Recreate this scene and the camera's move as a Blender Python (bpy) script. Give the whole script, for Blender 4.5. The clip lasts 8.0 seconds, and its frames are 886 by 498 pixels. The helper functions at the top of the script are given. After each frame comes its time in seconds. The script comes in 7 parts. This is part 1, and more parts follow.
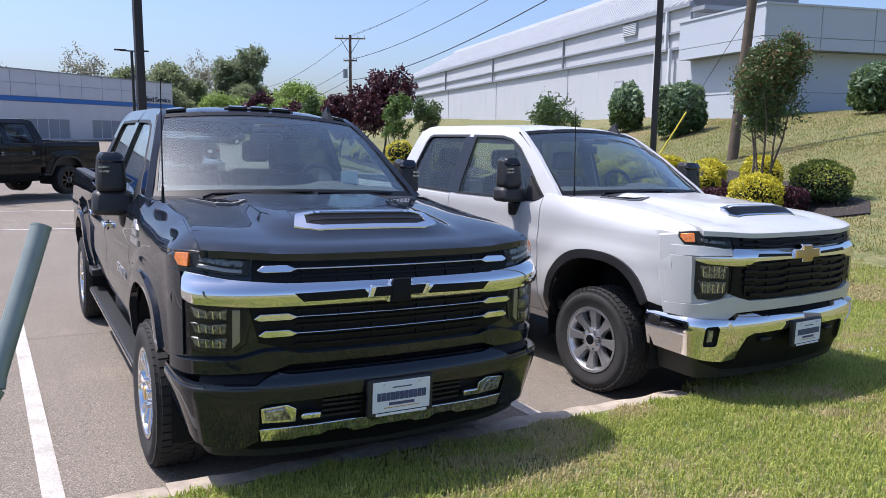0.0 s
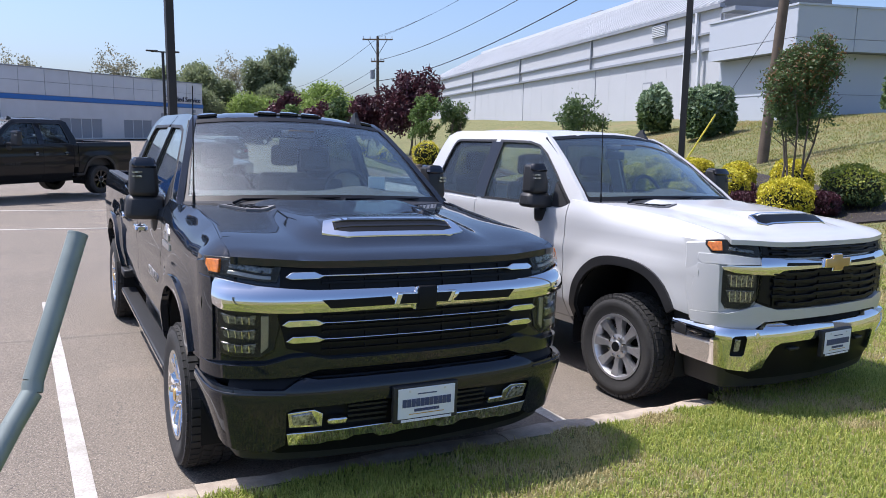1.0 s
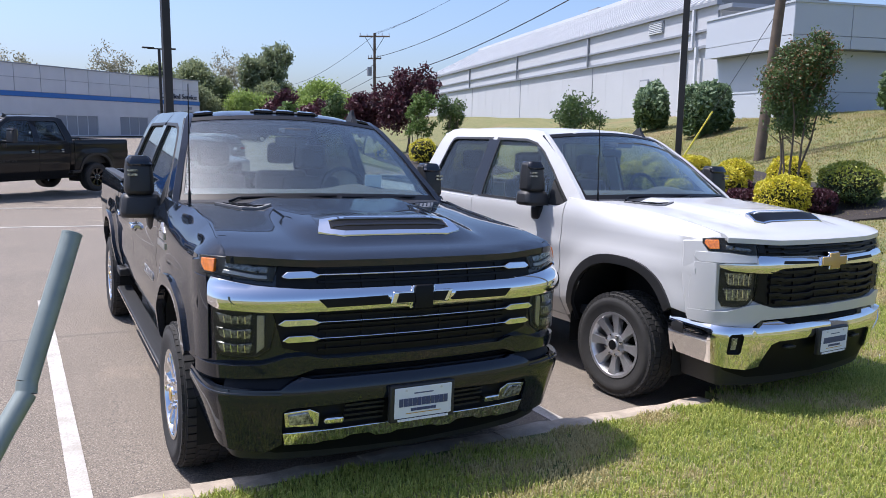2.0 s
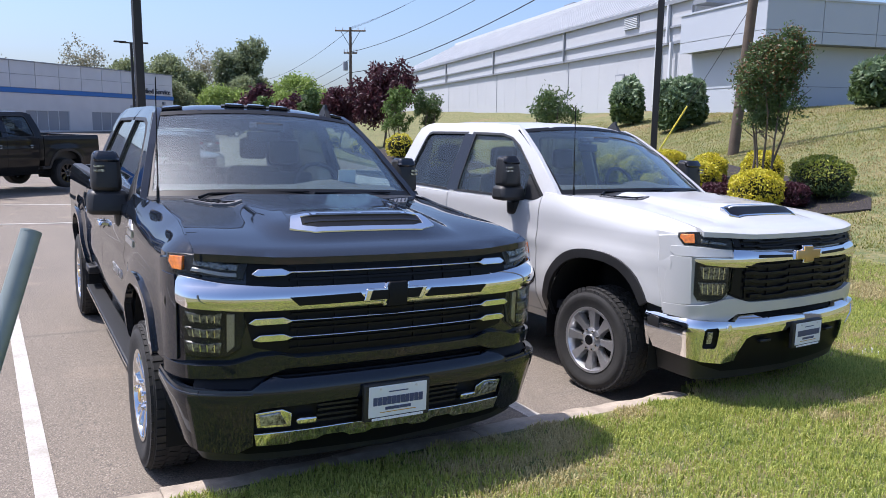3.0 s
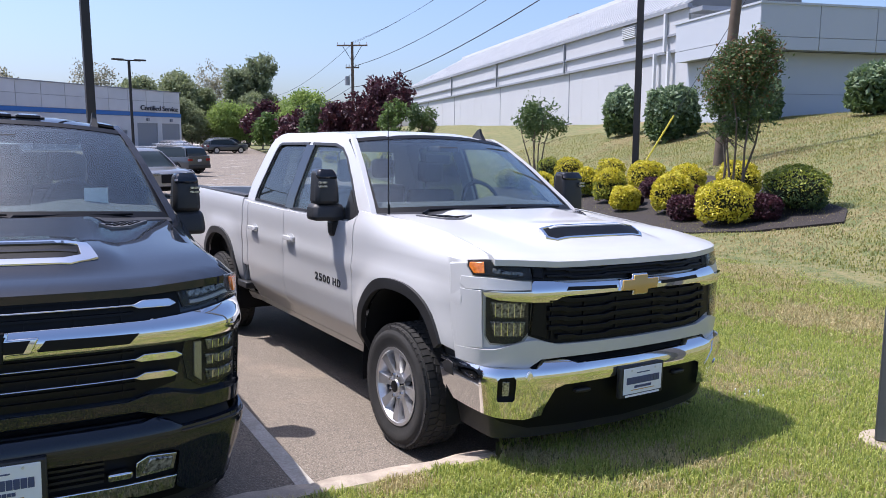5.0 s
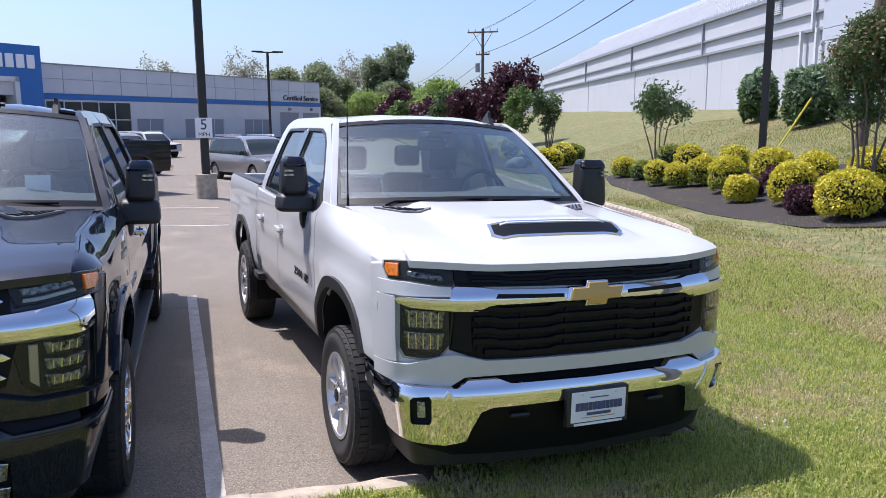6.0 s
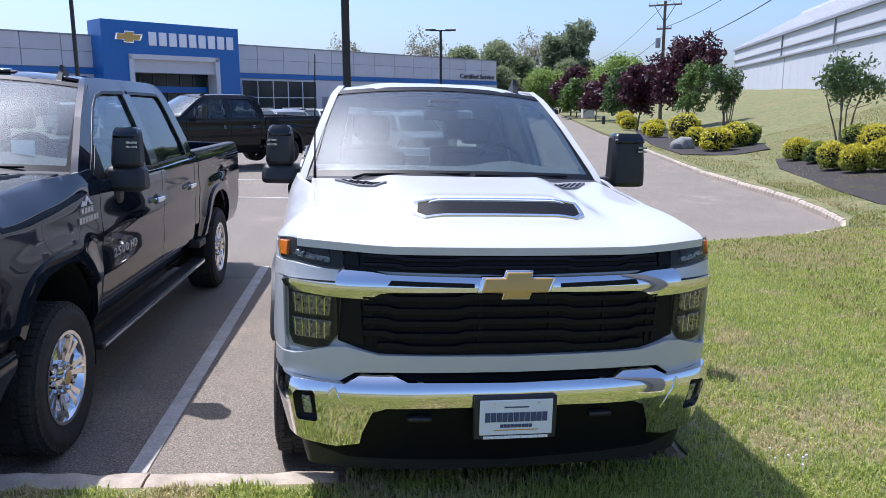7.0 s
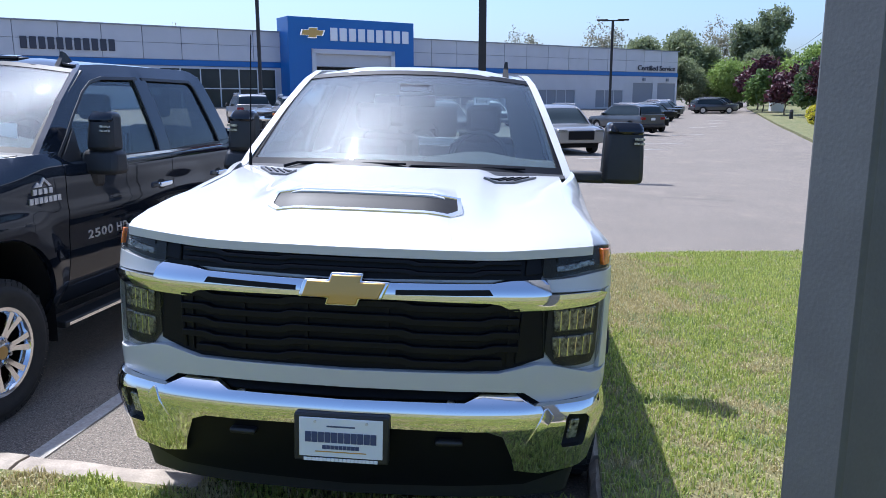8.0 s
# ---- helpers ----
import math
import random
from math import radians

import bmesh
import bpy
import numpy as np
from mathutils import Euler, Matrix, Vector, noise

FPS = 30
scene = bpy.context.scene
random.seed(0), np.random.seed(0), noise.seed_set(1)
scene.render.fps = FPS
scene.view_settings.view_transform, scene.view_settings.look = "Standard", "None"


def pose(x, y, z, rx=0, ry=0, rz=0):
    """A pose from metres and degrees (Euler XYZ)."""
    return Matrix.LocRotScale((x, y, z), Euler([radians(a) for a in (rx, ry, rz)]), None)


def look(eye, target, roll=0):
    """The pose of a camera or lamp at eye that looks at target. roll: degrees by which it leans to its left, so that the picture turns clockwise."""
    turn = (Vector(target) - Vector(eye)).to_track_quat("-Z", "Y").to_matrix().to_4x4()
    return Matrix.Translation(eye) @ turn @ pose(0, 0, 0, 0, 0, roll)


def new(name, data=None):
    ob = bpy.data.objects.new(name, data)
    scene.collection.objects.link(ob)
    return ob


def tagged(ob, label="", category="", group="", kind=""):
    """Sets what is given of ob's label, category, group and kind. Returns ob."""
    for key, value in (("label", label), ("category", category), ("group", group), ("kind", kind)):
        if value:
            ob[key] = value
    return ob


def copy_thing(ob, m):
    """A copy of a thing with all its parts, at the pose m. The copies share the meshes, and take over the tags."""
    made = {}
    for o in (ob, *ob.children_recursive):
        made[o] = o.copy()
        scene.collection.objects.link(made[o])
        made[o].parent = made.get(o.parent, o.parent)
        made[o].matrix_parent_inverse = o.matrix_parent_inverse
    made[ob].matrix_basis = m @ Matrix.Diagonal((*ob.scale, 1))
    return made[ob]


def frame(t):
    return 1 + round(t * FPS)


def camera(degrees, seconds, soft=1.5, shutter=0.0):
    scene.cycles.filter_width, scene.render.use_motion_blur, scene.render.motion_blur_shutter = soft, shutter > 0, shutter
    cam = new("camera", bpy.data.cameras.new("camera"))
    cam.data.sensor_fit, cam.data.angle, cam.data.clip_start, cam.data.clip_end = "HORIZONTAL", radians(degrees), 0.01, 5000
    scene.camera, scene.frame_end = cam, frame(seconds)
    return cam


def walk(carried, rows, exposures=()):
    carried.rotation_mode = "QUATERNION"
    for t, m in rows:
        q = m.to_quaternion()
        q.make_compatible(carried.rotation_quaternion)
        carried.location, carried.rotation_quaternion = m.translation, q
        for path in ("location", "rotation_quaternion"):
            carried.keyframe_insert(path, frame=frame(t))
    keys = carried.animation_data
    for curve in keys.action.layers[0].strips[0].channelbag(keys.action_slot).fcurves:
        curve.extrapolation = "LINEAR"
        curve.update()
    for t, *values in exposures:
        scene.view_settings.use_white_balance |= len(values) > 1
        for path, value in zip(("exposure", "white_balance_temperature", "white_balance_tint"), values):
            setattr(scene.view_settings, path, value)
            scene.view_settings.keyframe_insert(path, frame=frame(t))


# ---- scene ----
cam = camera(60.2, 8.0, soft=0.85)
METRES, EYE, TILT, LEAN, TURN = 6.107, 1.71, -1.7, -1.2, -31.0
ROWS = [
    (0.0, 0.0, 0.0, 0.0, -0.08, -6.97, 0.67),
    (0.5, 0.0003, -0.0049, 0.007, 1.1, -6.92, 0.5),
    (1.0, -0.0005, -0.0039, 0.0069, 1.87, -6.92, 0.39),
    (2.5, -0.0001, 0.0012, 0.0086, 1.12, -7.35, 0.48),
    (3.0, 0.0026, 0.0078, 0.0077, -0.05, -7.52, 0.52),
    (3.5, 0.0297, 0.0264, 0.0076, -1.23, -7.5, 0.52),
    (4.0, 0.0971, 0.0718, 0.0093, -1.92, -7.12, 0.6),
    (4.5, 0.1692, 0.1245, 0.0033, -1.2, -6.71, 0.81),
    (5.0, 0.2636, 0.1625, 0.0013, 1.32, -6.47, 1.14),
    (6.5, 0.5319, 0.337, -0.0092, 18.35, -7.8, 0.93),
    (7.0, 0.6166, 0.4118, -0.0162, 25.21, -8.51, 0.55),
    (7.5, 0.6894, 0.4977, -0.0212, 32.05, -9.01, 0.28),
    (8.0, 0.7749, 0.5878, -0.0232, 38.58, -8.95, -0.06),
]
walk(cam, [(t, pose(0, 0, EYE, TILT, LEAN, TURN) @ pose(METRES * x, METRES * y, METRES * z, 90 + pitch, roll, yaw)) for t, x, y, z, yaw, pitch, roll in ROWS],
     exposures=[(0.0, 0.44, 6180, 17), (3.5, 0.50, 6180, 18), (5.0, 0.52, 6200, 19), (6.5, 0.52, 6020, 18), (8.0, 0.54, 5600, 14)])

# ---- light ----
SUN_ELEV, SUN_FROM = radians(64.0), Vector((-0.34, 0.35))
world = bpy.data.worlds.new("sky")
scene.world = world
world.use_nodes = True
wn = world.node_tree.nodes
sky = wn.new("ShaderNodeTexSky")
sky.sky_type = "NISHITA"
sky.sun_disc = False
sky.sun_elevation = SUN_ELEV
sky.sun_rotation = math.atan2(SUN_FROM.x, SUN_FROM.y)
sky.air_density, sky.dust_density, sky.ozone_density = 0.95, 2.6, 6.2
world.node_tree.links.new(sky.outputs[0], wn["Background"].inputs[0])
wn["Background"].inputs[1].default_value = 0.15
sun = new("sun", bpy.data.lights.new("sun", "SUN"))
sun.data.energy, sun.data.angle, sun.data.color = 4.2, radians(0.53), (1.0, 0.96, 0.89)
flat = SUN_FROM.normalized() * math.cos(SUN_ELEV)
sun.matrix_world = look(Vector((flat.x, flat.y, math.sin(SUN_ELEV))) * 50, (0, 0, 0))


# ---- materials ----
def material(name, colour, rough=0.6, metal=0.0, coat=0.0, vary=0.0, scale=8.0, fine=0.0, fine_scale=120.0, bump=0.0, other=None, spec=0.5, per_object=0.0):
    """A principled surface: two noise scales mix the colour with a second one, the finer one also lifts the surface."""
    m = bpy.data.materials.new(name)
    m.use_nodes = True
    nt = m.node_tree
    b = nt.nodes["Principled BSDF"]
    b.inputs["Base Color"].default_value = (*colour, 1)
    b.inputs["Roughness"].default_value = rough
    b.inputs["Metallic"].default_value = metal
    b.inputs["Coat Weight"].default_value = coat
    b.inputs["Coat Roughness"].default_value = 0.03
    b.inputs["Specular IOR Level"].default_value = spec
    if not (vary or fine or bump or per_object):
        return m
    pos = nt.nodes.new("ShaderNodeNewGeometry").outputs["Position"] if not per_object else nt.nodes.new("ShaderNodeTexCoord").outputs["Object"]
    big, small = nt.nodes.new("ShaderNodeTexNoise"), nt.nodes.new("ShaderNodeTexNoise")
    for n, s in ((big, scale), (small, fine_scale)):
        n.inputs["Scale"].default_value = s
        n.inputs["Detail"].default_value = 5
        nt.links.new(pos, n.inputs["Vector"])
    other = other or tuple(c * 0.55 for c in colour)
    last = None
    for n, amount in ((big, vary), (small, fine)):
        if not amount:
            continue
        ramp = nt.nodes.new("ShaderNodeMapRange")
        ramp.inputs[1].default_value, ramp.inputs[2].default_value = 0.35, 0.7
        ramp.inputs[4].default_value = amount
        nt.links.new(n.outputs["Fac"], ramp.inputs[0])
        mix = nt.nodes.new("ShaderNodeMix")
        mix.data_type = "RGBA"
        mix.inputs[6].default_value, mix.inputs[7].default_value = (*colour, 1), (*other, 1)
        if last:
            nt.links.new(last, mix.inputs[6])
        nt.links.new(ramp.outputs[0], mix.inputs[0])
        last = mix.outputs[2]
    if per_object:
        info = nt.nodes.new("ShaderNodeObjectInfo")
        hsv = nt.nodes.new("ShaderNodeHueSaturation")
        r = nt.nodes.new("ShaderNodeMapRange")
        r.inputs[3].default_value, r.inputs[4].default_value = 1 - per_object, 1 + per_object
        nt.links.new(info.outputs["Random"], r.inputs[0])
        nt.links.new(r.outputs[0], hsv.inputs["Value"])
        if last:
            nt.links.new(last, hsv.inputs["Color"])
        else:
            hsv.inputs["Color"].default_value = (*colour, 1)
        last = hsv.outputs[0]
    if last:
        nt.links.new(last, b.inputs["Base Color"])
    if bump:
        bp = nt.nodes.new("ShaderNodeBump")
        bp.inputs["Strength"].default_value = bump
        bp.inputs["Distance"].default_value = 0.01
        nt.links.new(small.outputs["Fac"], bp.inputs["Height"])
        nt.links.new(bp.outputs[0], b.inputs["Normal"])
    return m


def leaf_material(name, colour, other, translucent=0.35):
    """Leaves: each clump island has its own tone; some light passes through."""
    m = bpy.data.materials.new(name)
    m.use_nodes = True
    nt = m.node_tree
    b = nt.nodes["Principled BSDF"]
    geo = nt.nodes.new("ShaderNodeNewGeometry")
    mix = nt.nodes.new("ShaderNodeMix")
    mix.data_type = "RGBA"
    mix.inputs[6].default_value, mix.inputs[7].default_value = (*colour, 1), (*other, 1)
    nt.links.new(geo.outputs["Random Per Island"], mix.inputs[0])
    nt.links.new(mix.outputs[2], b.inputs["Base Color"])
    b.inputs["Roughness"].default_value = 0.55
    tr = nt.nodes.new("ShaderNodeBsdfTranslucent")
    nt.links.new(mix.outputs[2], tr.inputs["Color"])
    ms = nt.nodes.new("ShaderNodeMixShader")
    ms.inputs[0].default_value = translucent
    nt.links.new(b.outputs[0], ms.inputs[1])
    nt.links.new(tr.outputs[0], ms.inputs[2])
    nt.links.new(ms.outputs[0], nt.nodes["Material Output"].inputs[0])
    return m


def glass_material(name, tint, gloss=1.0, ior=1.5, film=0.0):
    """Thin tinted glass: light passes straight, a gloss that grows towards grazing lies on both its faces."""
    m = bpy.data.materials.new(name)
    m.use_nodes = True
    nt = m.node_tree
    nt.nodes.remove(nt.nodes["Principled BSDF"])
    tr, gl, fr, pw, ad, ms = (nt.nodes.new(n) for n in ("ShaderNodeBsdfTransparent", "ShaderNodeBsdfGlossy", "ShaderNodeLayerWeight", "ShaderNodeMath", "ShaderNodeMath", "ShaderNodeMixShader"))
    base = ((ior - 1) / (ior + 1)) ** 2
    pw.operation, ad.operation = "POWER", "MULTIPLY_ADD"
    pw.inputs[1].default_value, ad.inputs[1].default_value, ad.inputs[2].default_value = 5.0, 1 - base, base
    tr.inputs[0].default_value = (*tint, 1)
    gl.inputs["Roughness"].default_value = 0.02
    gl.inputs[0].default_value = (gloss, gloss, gloss, 1)
    fr.inputs["Blend"].default_value = 0.5
    nt.links.new(fr.outputs["Facing"], pw.inputs[0])
    nt.links.new(pw.outputs[0], ad.inputs[0])
    nt.links.new(ad.outputs[0], ms.inputs[0])
    nt.links.new(tr.outputs[0], ms.inputs[1])
    nt.links.new(gl.outputs[0], ms.inputs[2])
    last = ms
    if film:
        df, last = nt.nodes.new("ShaderNodeBsdfDiffuse"), nt.nodes.new("ShaderNodeMixShader")
        df.inputs[0].default_value = (0.45, 0.54, 0.57, 1)
        last.inputs[0].default_value = film
        nt.links.new(ms.outputs[0], last.inputs[1])
        nt.links.new(df.outputs[0], last.inputs[2])
    nt.links.new(last.outputs[0], nt.nodes["Material Output"].inputs[0])
    return m


PAINT_BLACK = material("paint_black", (0.0095, 0.0130, 0.0200), 0.3, 0.0, coat=1.0, spec=0.0)
PAINT_BLACK.node_tree.nodes["Principled BSDF"].inputs["Coat IOR"].default_value = 1.54
PAINT_WHITE = material("paint_white", (0.535, 0.535, 0.528), 0.45, 0.0, coat=0.7, spec=0.3)
PAINT_NAVY = material("paint_dark", (0.004, 0.0045, 0.006), 0.5, 0.0, coat=0.5, spec=0.2)
PAINT_SILVER = material("paint_silver", (0.30, 0.29, 0.28), 0.35, 0.7, coat=0.8)
PAINT_GREY = material("paint_grey", (0.10, 0.105, 0.11), 0.35, 0.6, coat=0.8)
CHROME = material("chrome", (0.78, 0.78, 0.78), 0.06, 1.0)
SATIN = material("satin_metal", (0.66, 0.66, 0.67), 0.32, 0.85, vary=0.3, scale=30, other=(0.45, 0.45, 0.46))
BLACK_CHROME = material("black_chrome", (0.02, 0.02, 0.022), 0.12, 0.6, coat=0.5)
PLASTIC = material("black_plastic", (0.018, 0.018, 0.019), 0.5, vary=0.3, scale=20, other=(0.03, 0.03, 0.03), fine=0.3, fine_scale=400, bump=0.05)
GRILLE = material("grille_plastic", (0.005, 0.0055, 0.007), 0.45, spec=0.2)
RUBBER = material("tyre_rubber", (0.022, 0.022, 0.022), 0.8, vary=0.4, scale=14, other=(0.05, 0.047, 0.043), fine=0.3, fine_scale=200, bump=0.1)
DARK = material("underbody", (0.004, 0.004, 0.004), 0.9)
GOLD = material("gold_badge", (0.52, 0.32, 0.08), 0.38, 0.5, coat=0.5)
AMBER = material("amber_lens", (0.90, 0.24, 0.015), 0.25, coat=1.0, vary=0.6, scale=60, other=(0.30, 0.05, 0.005))
REFLECTOR = material("lamp_reflector", (0.62, 0.63, 0.62), 0.25, 0.7, vary=0.98, scale=55, other=(0.03, 0.03, 0.03))
SMOKE = glass_material("lamp_lens", (0.82, 0.82, 0.80), 0.8, 1.2)
WINDSCREEN = glass_material("windscreen_glass", (0.80, 0.88, 0.87), ior=1.80, film=0.009)
CLEAR = glass_material("side_glass", (0.80, 0.84, 0.83), ior=1.5, film=0.006)
TINTED = glass_material("tinted_glass", (0.36, 0.40, 0.40), ior=1.6, film=0.012)
CABIN = material("cabin_trim", (0.045, 0.047, 0.05), 0.7, vary=0.4, scale=10)
CABIN_LIGHT = material("cabin_dash", (0.10, 0.105, 0.108), 0.8, vary=0.3, scale=12, spec=0.1)
LENS_WHITE = material("white_lettering", (0.85, 0.86, 0.88), 0.4)
PLATE_WHITE = material("plate_white", (0.75, 0.77, 0.80), 0.35)
PLATE_BLUE = material("plate_blue", (0.05, 0.07, 0.16), 0.4)
RED_LENS = material("red_lens", (0.25, 0.01, 0.01), 0.2, coat=1.0)


# ---- building blocks ----
def hermite(table):
    """A smooth curve through (x, y) pairs."""
    xs, ys = np.array([p[0] for p in table], float), np.array([p[1] for p in table], float)
    d = np.diff(ys) / np.diff(xs)
    m = np.zeros(len(xs))
    m[0], m[-1] = d[0], d[-1]
    for i in range(1, len(xs) - 1):
        m[i] = 0 if d[i - 1] * d[i] <= 0 else 2 * d[i - 1] * d[i] / (d[i - 1] + d[i])

    def f(x):
        x = min(max(x, xs[0]), xs[-1])
        i = min(int(np.searchsorted(xs, x, "right")) - 1, len(xs) - 2)
        h = xs[i + 1] - xs[i]
        t = (x - xs[i]) / h
        return float((2 * t**3 - 3 * t**2 + 1) * ys[i] + (t**3 - 2 * t**2 + t) * h * m[i] + (3 * t**2 - 2 * t**3) * ys[i + 1] + (t**3 - t**2) * h * m[i + 1])
    return f


def smooth(a, b, x):
    t = min(max((x - a) / (b - a), 0.0), 1.0)
    return t * t * (3 - 2 * t)


def mesh_object(name, bm, mat, parent=None, label="", angle=35, bevel=0.0):
    bmesh.ops.recalc_face_normals(bm, faces=bm.faces)
    me = bpy.data.meshes.new(name)
    bm.to_mesh(me)
    bm.free()
    me.materials.append(mat)
    if angle:
        me.polygons.foreach_set("use_smooth", [True] * len(me.polygons))
        me.set_sharp_from_angle(angle=radians(angle))
    ob = new(name, me)
    if parent:
        ob.parent = parent
    if bevel:
        mod = ob.modifiers.new("bevel", "BEVEL")
        mod.width, mod.segments, mod.limit_method, mod.angle_limit = bevel, 2, "ANGLE", radians(50)
    if label:
        ob["label"] = label
    return ob


def part(name, bm, mat, parent, label="", angle=35, bevel=0.0):
    return mesh_object(name, bm, mat, parent, label, angle, bevel)


def thing(name, label, category, m=None, group="", kind=""):
    ob = new(name)
    ob.empty_display_size = 0.2
    if m is not None:
        ob.matrix_world = m
    return tagged(ob, label, category, group, kind)


def box(x0, x1, y0, y1, z0, z1, bm=None, m=None):
    bm = bm or bmesh.new()
    r = bmesh.ops.create_cube(bm, size=1)["verts"]
    for v in r:
        v.co = Vector(((x0 + x1) / 2 + v.co.x * (x1 - x0), (y0 + y1) / 2 + v.co.y * (y1 - y0), (z0 + z1) / 2 + v.co.z * (z1 - z0)))
        if m is not None:
            v.co = m @ v.co
    return bm


def rod(a, b, r0, r1=None, n=8, bm=None, cap=True):
    """A round bar from a to b."""
    bm = bm or bmesh.new()
    a, b = Vector(a), Vector(b)
    r1 = r0 if r1 is None else r1
    m = (b - a).to_track_quat("Z", "Y").to_matrix()
    rings = [[bm.verts.new(c + m @ Vector((r * math.cos(2 * math.pi * i / n), r * math.sin(2 * math.pi * i / n), 0))) for i in range(n)] for c, r in ((a, r0), (b, r1))]
    for i in range(n):
        bm.faces.new((rings[0][i], rings[0][(i + 1) % n], rings[1][(i + 1) % n], rings[1][i]))
    if cap:
        bm.faces.new(rings[0][::-1])
        bm.faces.new(rings[1])
    return bm


def lathe(profile, n=48, axis="X", bm=None, closed=False):
    """Turns (radius, along) pairs round an axis."""
    bm = bm or bmesh.new()
    rings = []
    for r, s in profile:
        ring = []
        for i in range(n):
            a = 2 * math.pi * i / n
            c, d = r * math.cos(a), r * math.sin(a)
            ring.append(bm.verts.new((s, c, d) if axis == "X" else (c, s, d) if axis == "Y" else (c, d, s)))
        rings.append(ring)
    pairs = list(zip(rings, rings[1:])) + ([(rings[-1], rings[0])] if closed else [])
    for p, q in pairs:
        for i in range(n):
            bm.faces.new((p[i], p[(i + 1) % n], q[(i + 1) % n], q[i]))
    return bm


def conform(points, surf, lo, hi, du=0.06, dv=0.06, bm=None):
    """A panel whose outline lies in (u, v), laid on surf(u, v, height) between the heights lo and hi."""
    flat_bm = bmesh.new()
    flat_bm.faces.new([flat_bm.verts.new((u, v, 0)) for u, v in points])
    us, vs = [p[0] for p in points], [p[1] for p in points]
    for axis, a, b, d in ((0, min(us), max(us), du), (1, min(vs), max(vs), dv)):
        n = int((b - a) / d)
        for i in range(1, n + 1):
            c = a + (b - a) * i / (n + 1)
            bmesh.ops.bisect_plane(flat_bm, geom=flat_bm.verts[:] + flat_bm.edges[:] + flat_bm.faces[:], dist=1e-5,
                                   plane_co=(c, 0, 0) if axis == 0 else (0, c, 0), plane_no=(1, 0, 0) if axis == 0 else (0, 1, 0))
    bm = bm or bmesh.new()
    flat_bm.verts.index_update()
    top = [bm.verts.new(surf(v.co.x, v.co.y, hi)) for v in flat_bm.verts]
    low = [bm.verts.new(surf(v.co.x, v.co.y, lo)) for v in flat_bm.verts]
    for f in flat_bm.faces:
        idx = [v.index for v in f.verts]
        bm.faces.new([top[i] for i in idx])
        bm.faces.new([low[i] for i in reversed(idx)])
    for e in flat_bm.edges:
        if len(e.link_faces) == 1:
            i, j = e.verts[0].index, e.verts[1].index
            bm.faces.new((top[i], top[j], low[j], low[i]))
    flat_bm.free()
    return bm


def mirrored(points):
    return [(-u, v) for u, v in reversed(points)]


def both(points):
    """Closes a right half outline, given from the middle round to the middle, to the whole."""
    return points + [(-u, v) for u, v in reversed(points) if abs(u) > 1e-6]


def with_hole(outer, hole):
    """An outline with a hole, joined by a slit between the nearest corners."""
    i, j = min(((i, j) for i in range(len(outer)) for j in range(len(hole))), key=lambda p: (outer[p[0]][0] - hole[p[1]][0]) ** 2 + (outer[p[0]][1] - hole[p[1]][1]) ** 2)
    area = lambda q: sum(a[0] * b[1] - b[0] * a[1] for a, b in zip(q, q[1:] + q[:1]))
    ring = hole[j:] + hole[:j]
    if area(outer) * area(hole) > 0:
        ring = [ring[0]] + ring[:0:-1]
    e = 1e-4
    o = outer[i]
    return outer[:i] + [o] + ring + [(ring[0][0] + e, ring[0][1] + e), (o[0] + e, o[1] + e)] + outer[i + 1:]


def arc(cx, cy, rx, ry, a0, a1, n=16, power=2.0):
    pts = []
    for i in range(n + 1):
        a = radians(a0 + (a1 - a0) * i / n)
        c, s = math.cos(a), math.sin(a)
        pts.append((cx + rx * math.copysign(abs(c) ** (2 / power), c), cy + ry * math.copysign(abs(s) ** (2 / power), s)))
    return pts


def text_mesh(words, size, depth=0.004, bold=0.0):
    """Raised lettering in the x-z plane, middle at the origin, facing -y."""
    c = bpy.data.curves.new("words", "FONT")
    c.body, c.size, c.extrude, c.align_x, c.align_y, c.offset = words, size, depth, "CENTER", "CENTER", bold
    c.resolution_u = 3
    ob = bpy.data.objects.new("words", c)
    scene.collection.objects.link(ob)
    me = bpy.data.meshes.new_from_object(ob.evaluated_get(bpy.context.evaluated_depsgraph_get()))
    bpy.data.objects.remove(ob)
    bm = bmesh.new()
    bm.from_mesh(me)
    bmesh.ops.transform(bm, matrix=pose(0, 0, 0, 90, 0, 0), verts=bm.verts)
    return bm


def moved(bm, m):
    bmesh.ops.transform(bm, matrix=m, verts=bm.verts)
    return bm


# ---- pickup trucks ----
# Truck space: x across, y back from the number plate, z up from the ground.
def plan_curve(points):
    """A plan line from the middle of the front round its corner, by the way along it."""
    way = [0.0]
    for a, b in zip(points, points[1:]):
        way.append(way[-1] + math.hypot(b[0] - a[0], b[1] - a[1]))
    fx, fy = hermite([(s, p[0]) for s, p in zip(way, points)]), hermite([(s, p[1]) for s, p in zip(way, points)])

    def at(s):
        a, e = abs(s), 0.004
        x, y = fx(a), fy(a)
        tx, ty = fx(a + e) - fx(a - e), fy(a + e) - fy(a - e)
        n = math.hypot(tx, ty) or 1
        k = -1 if s < 0 else 1
        return k * x, y, k * ty / n, -tx / n
    return at


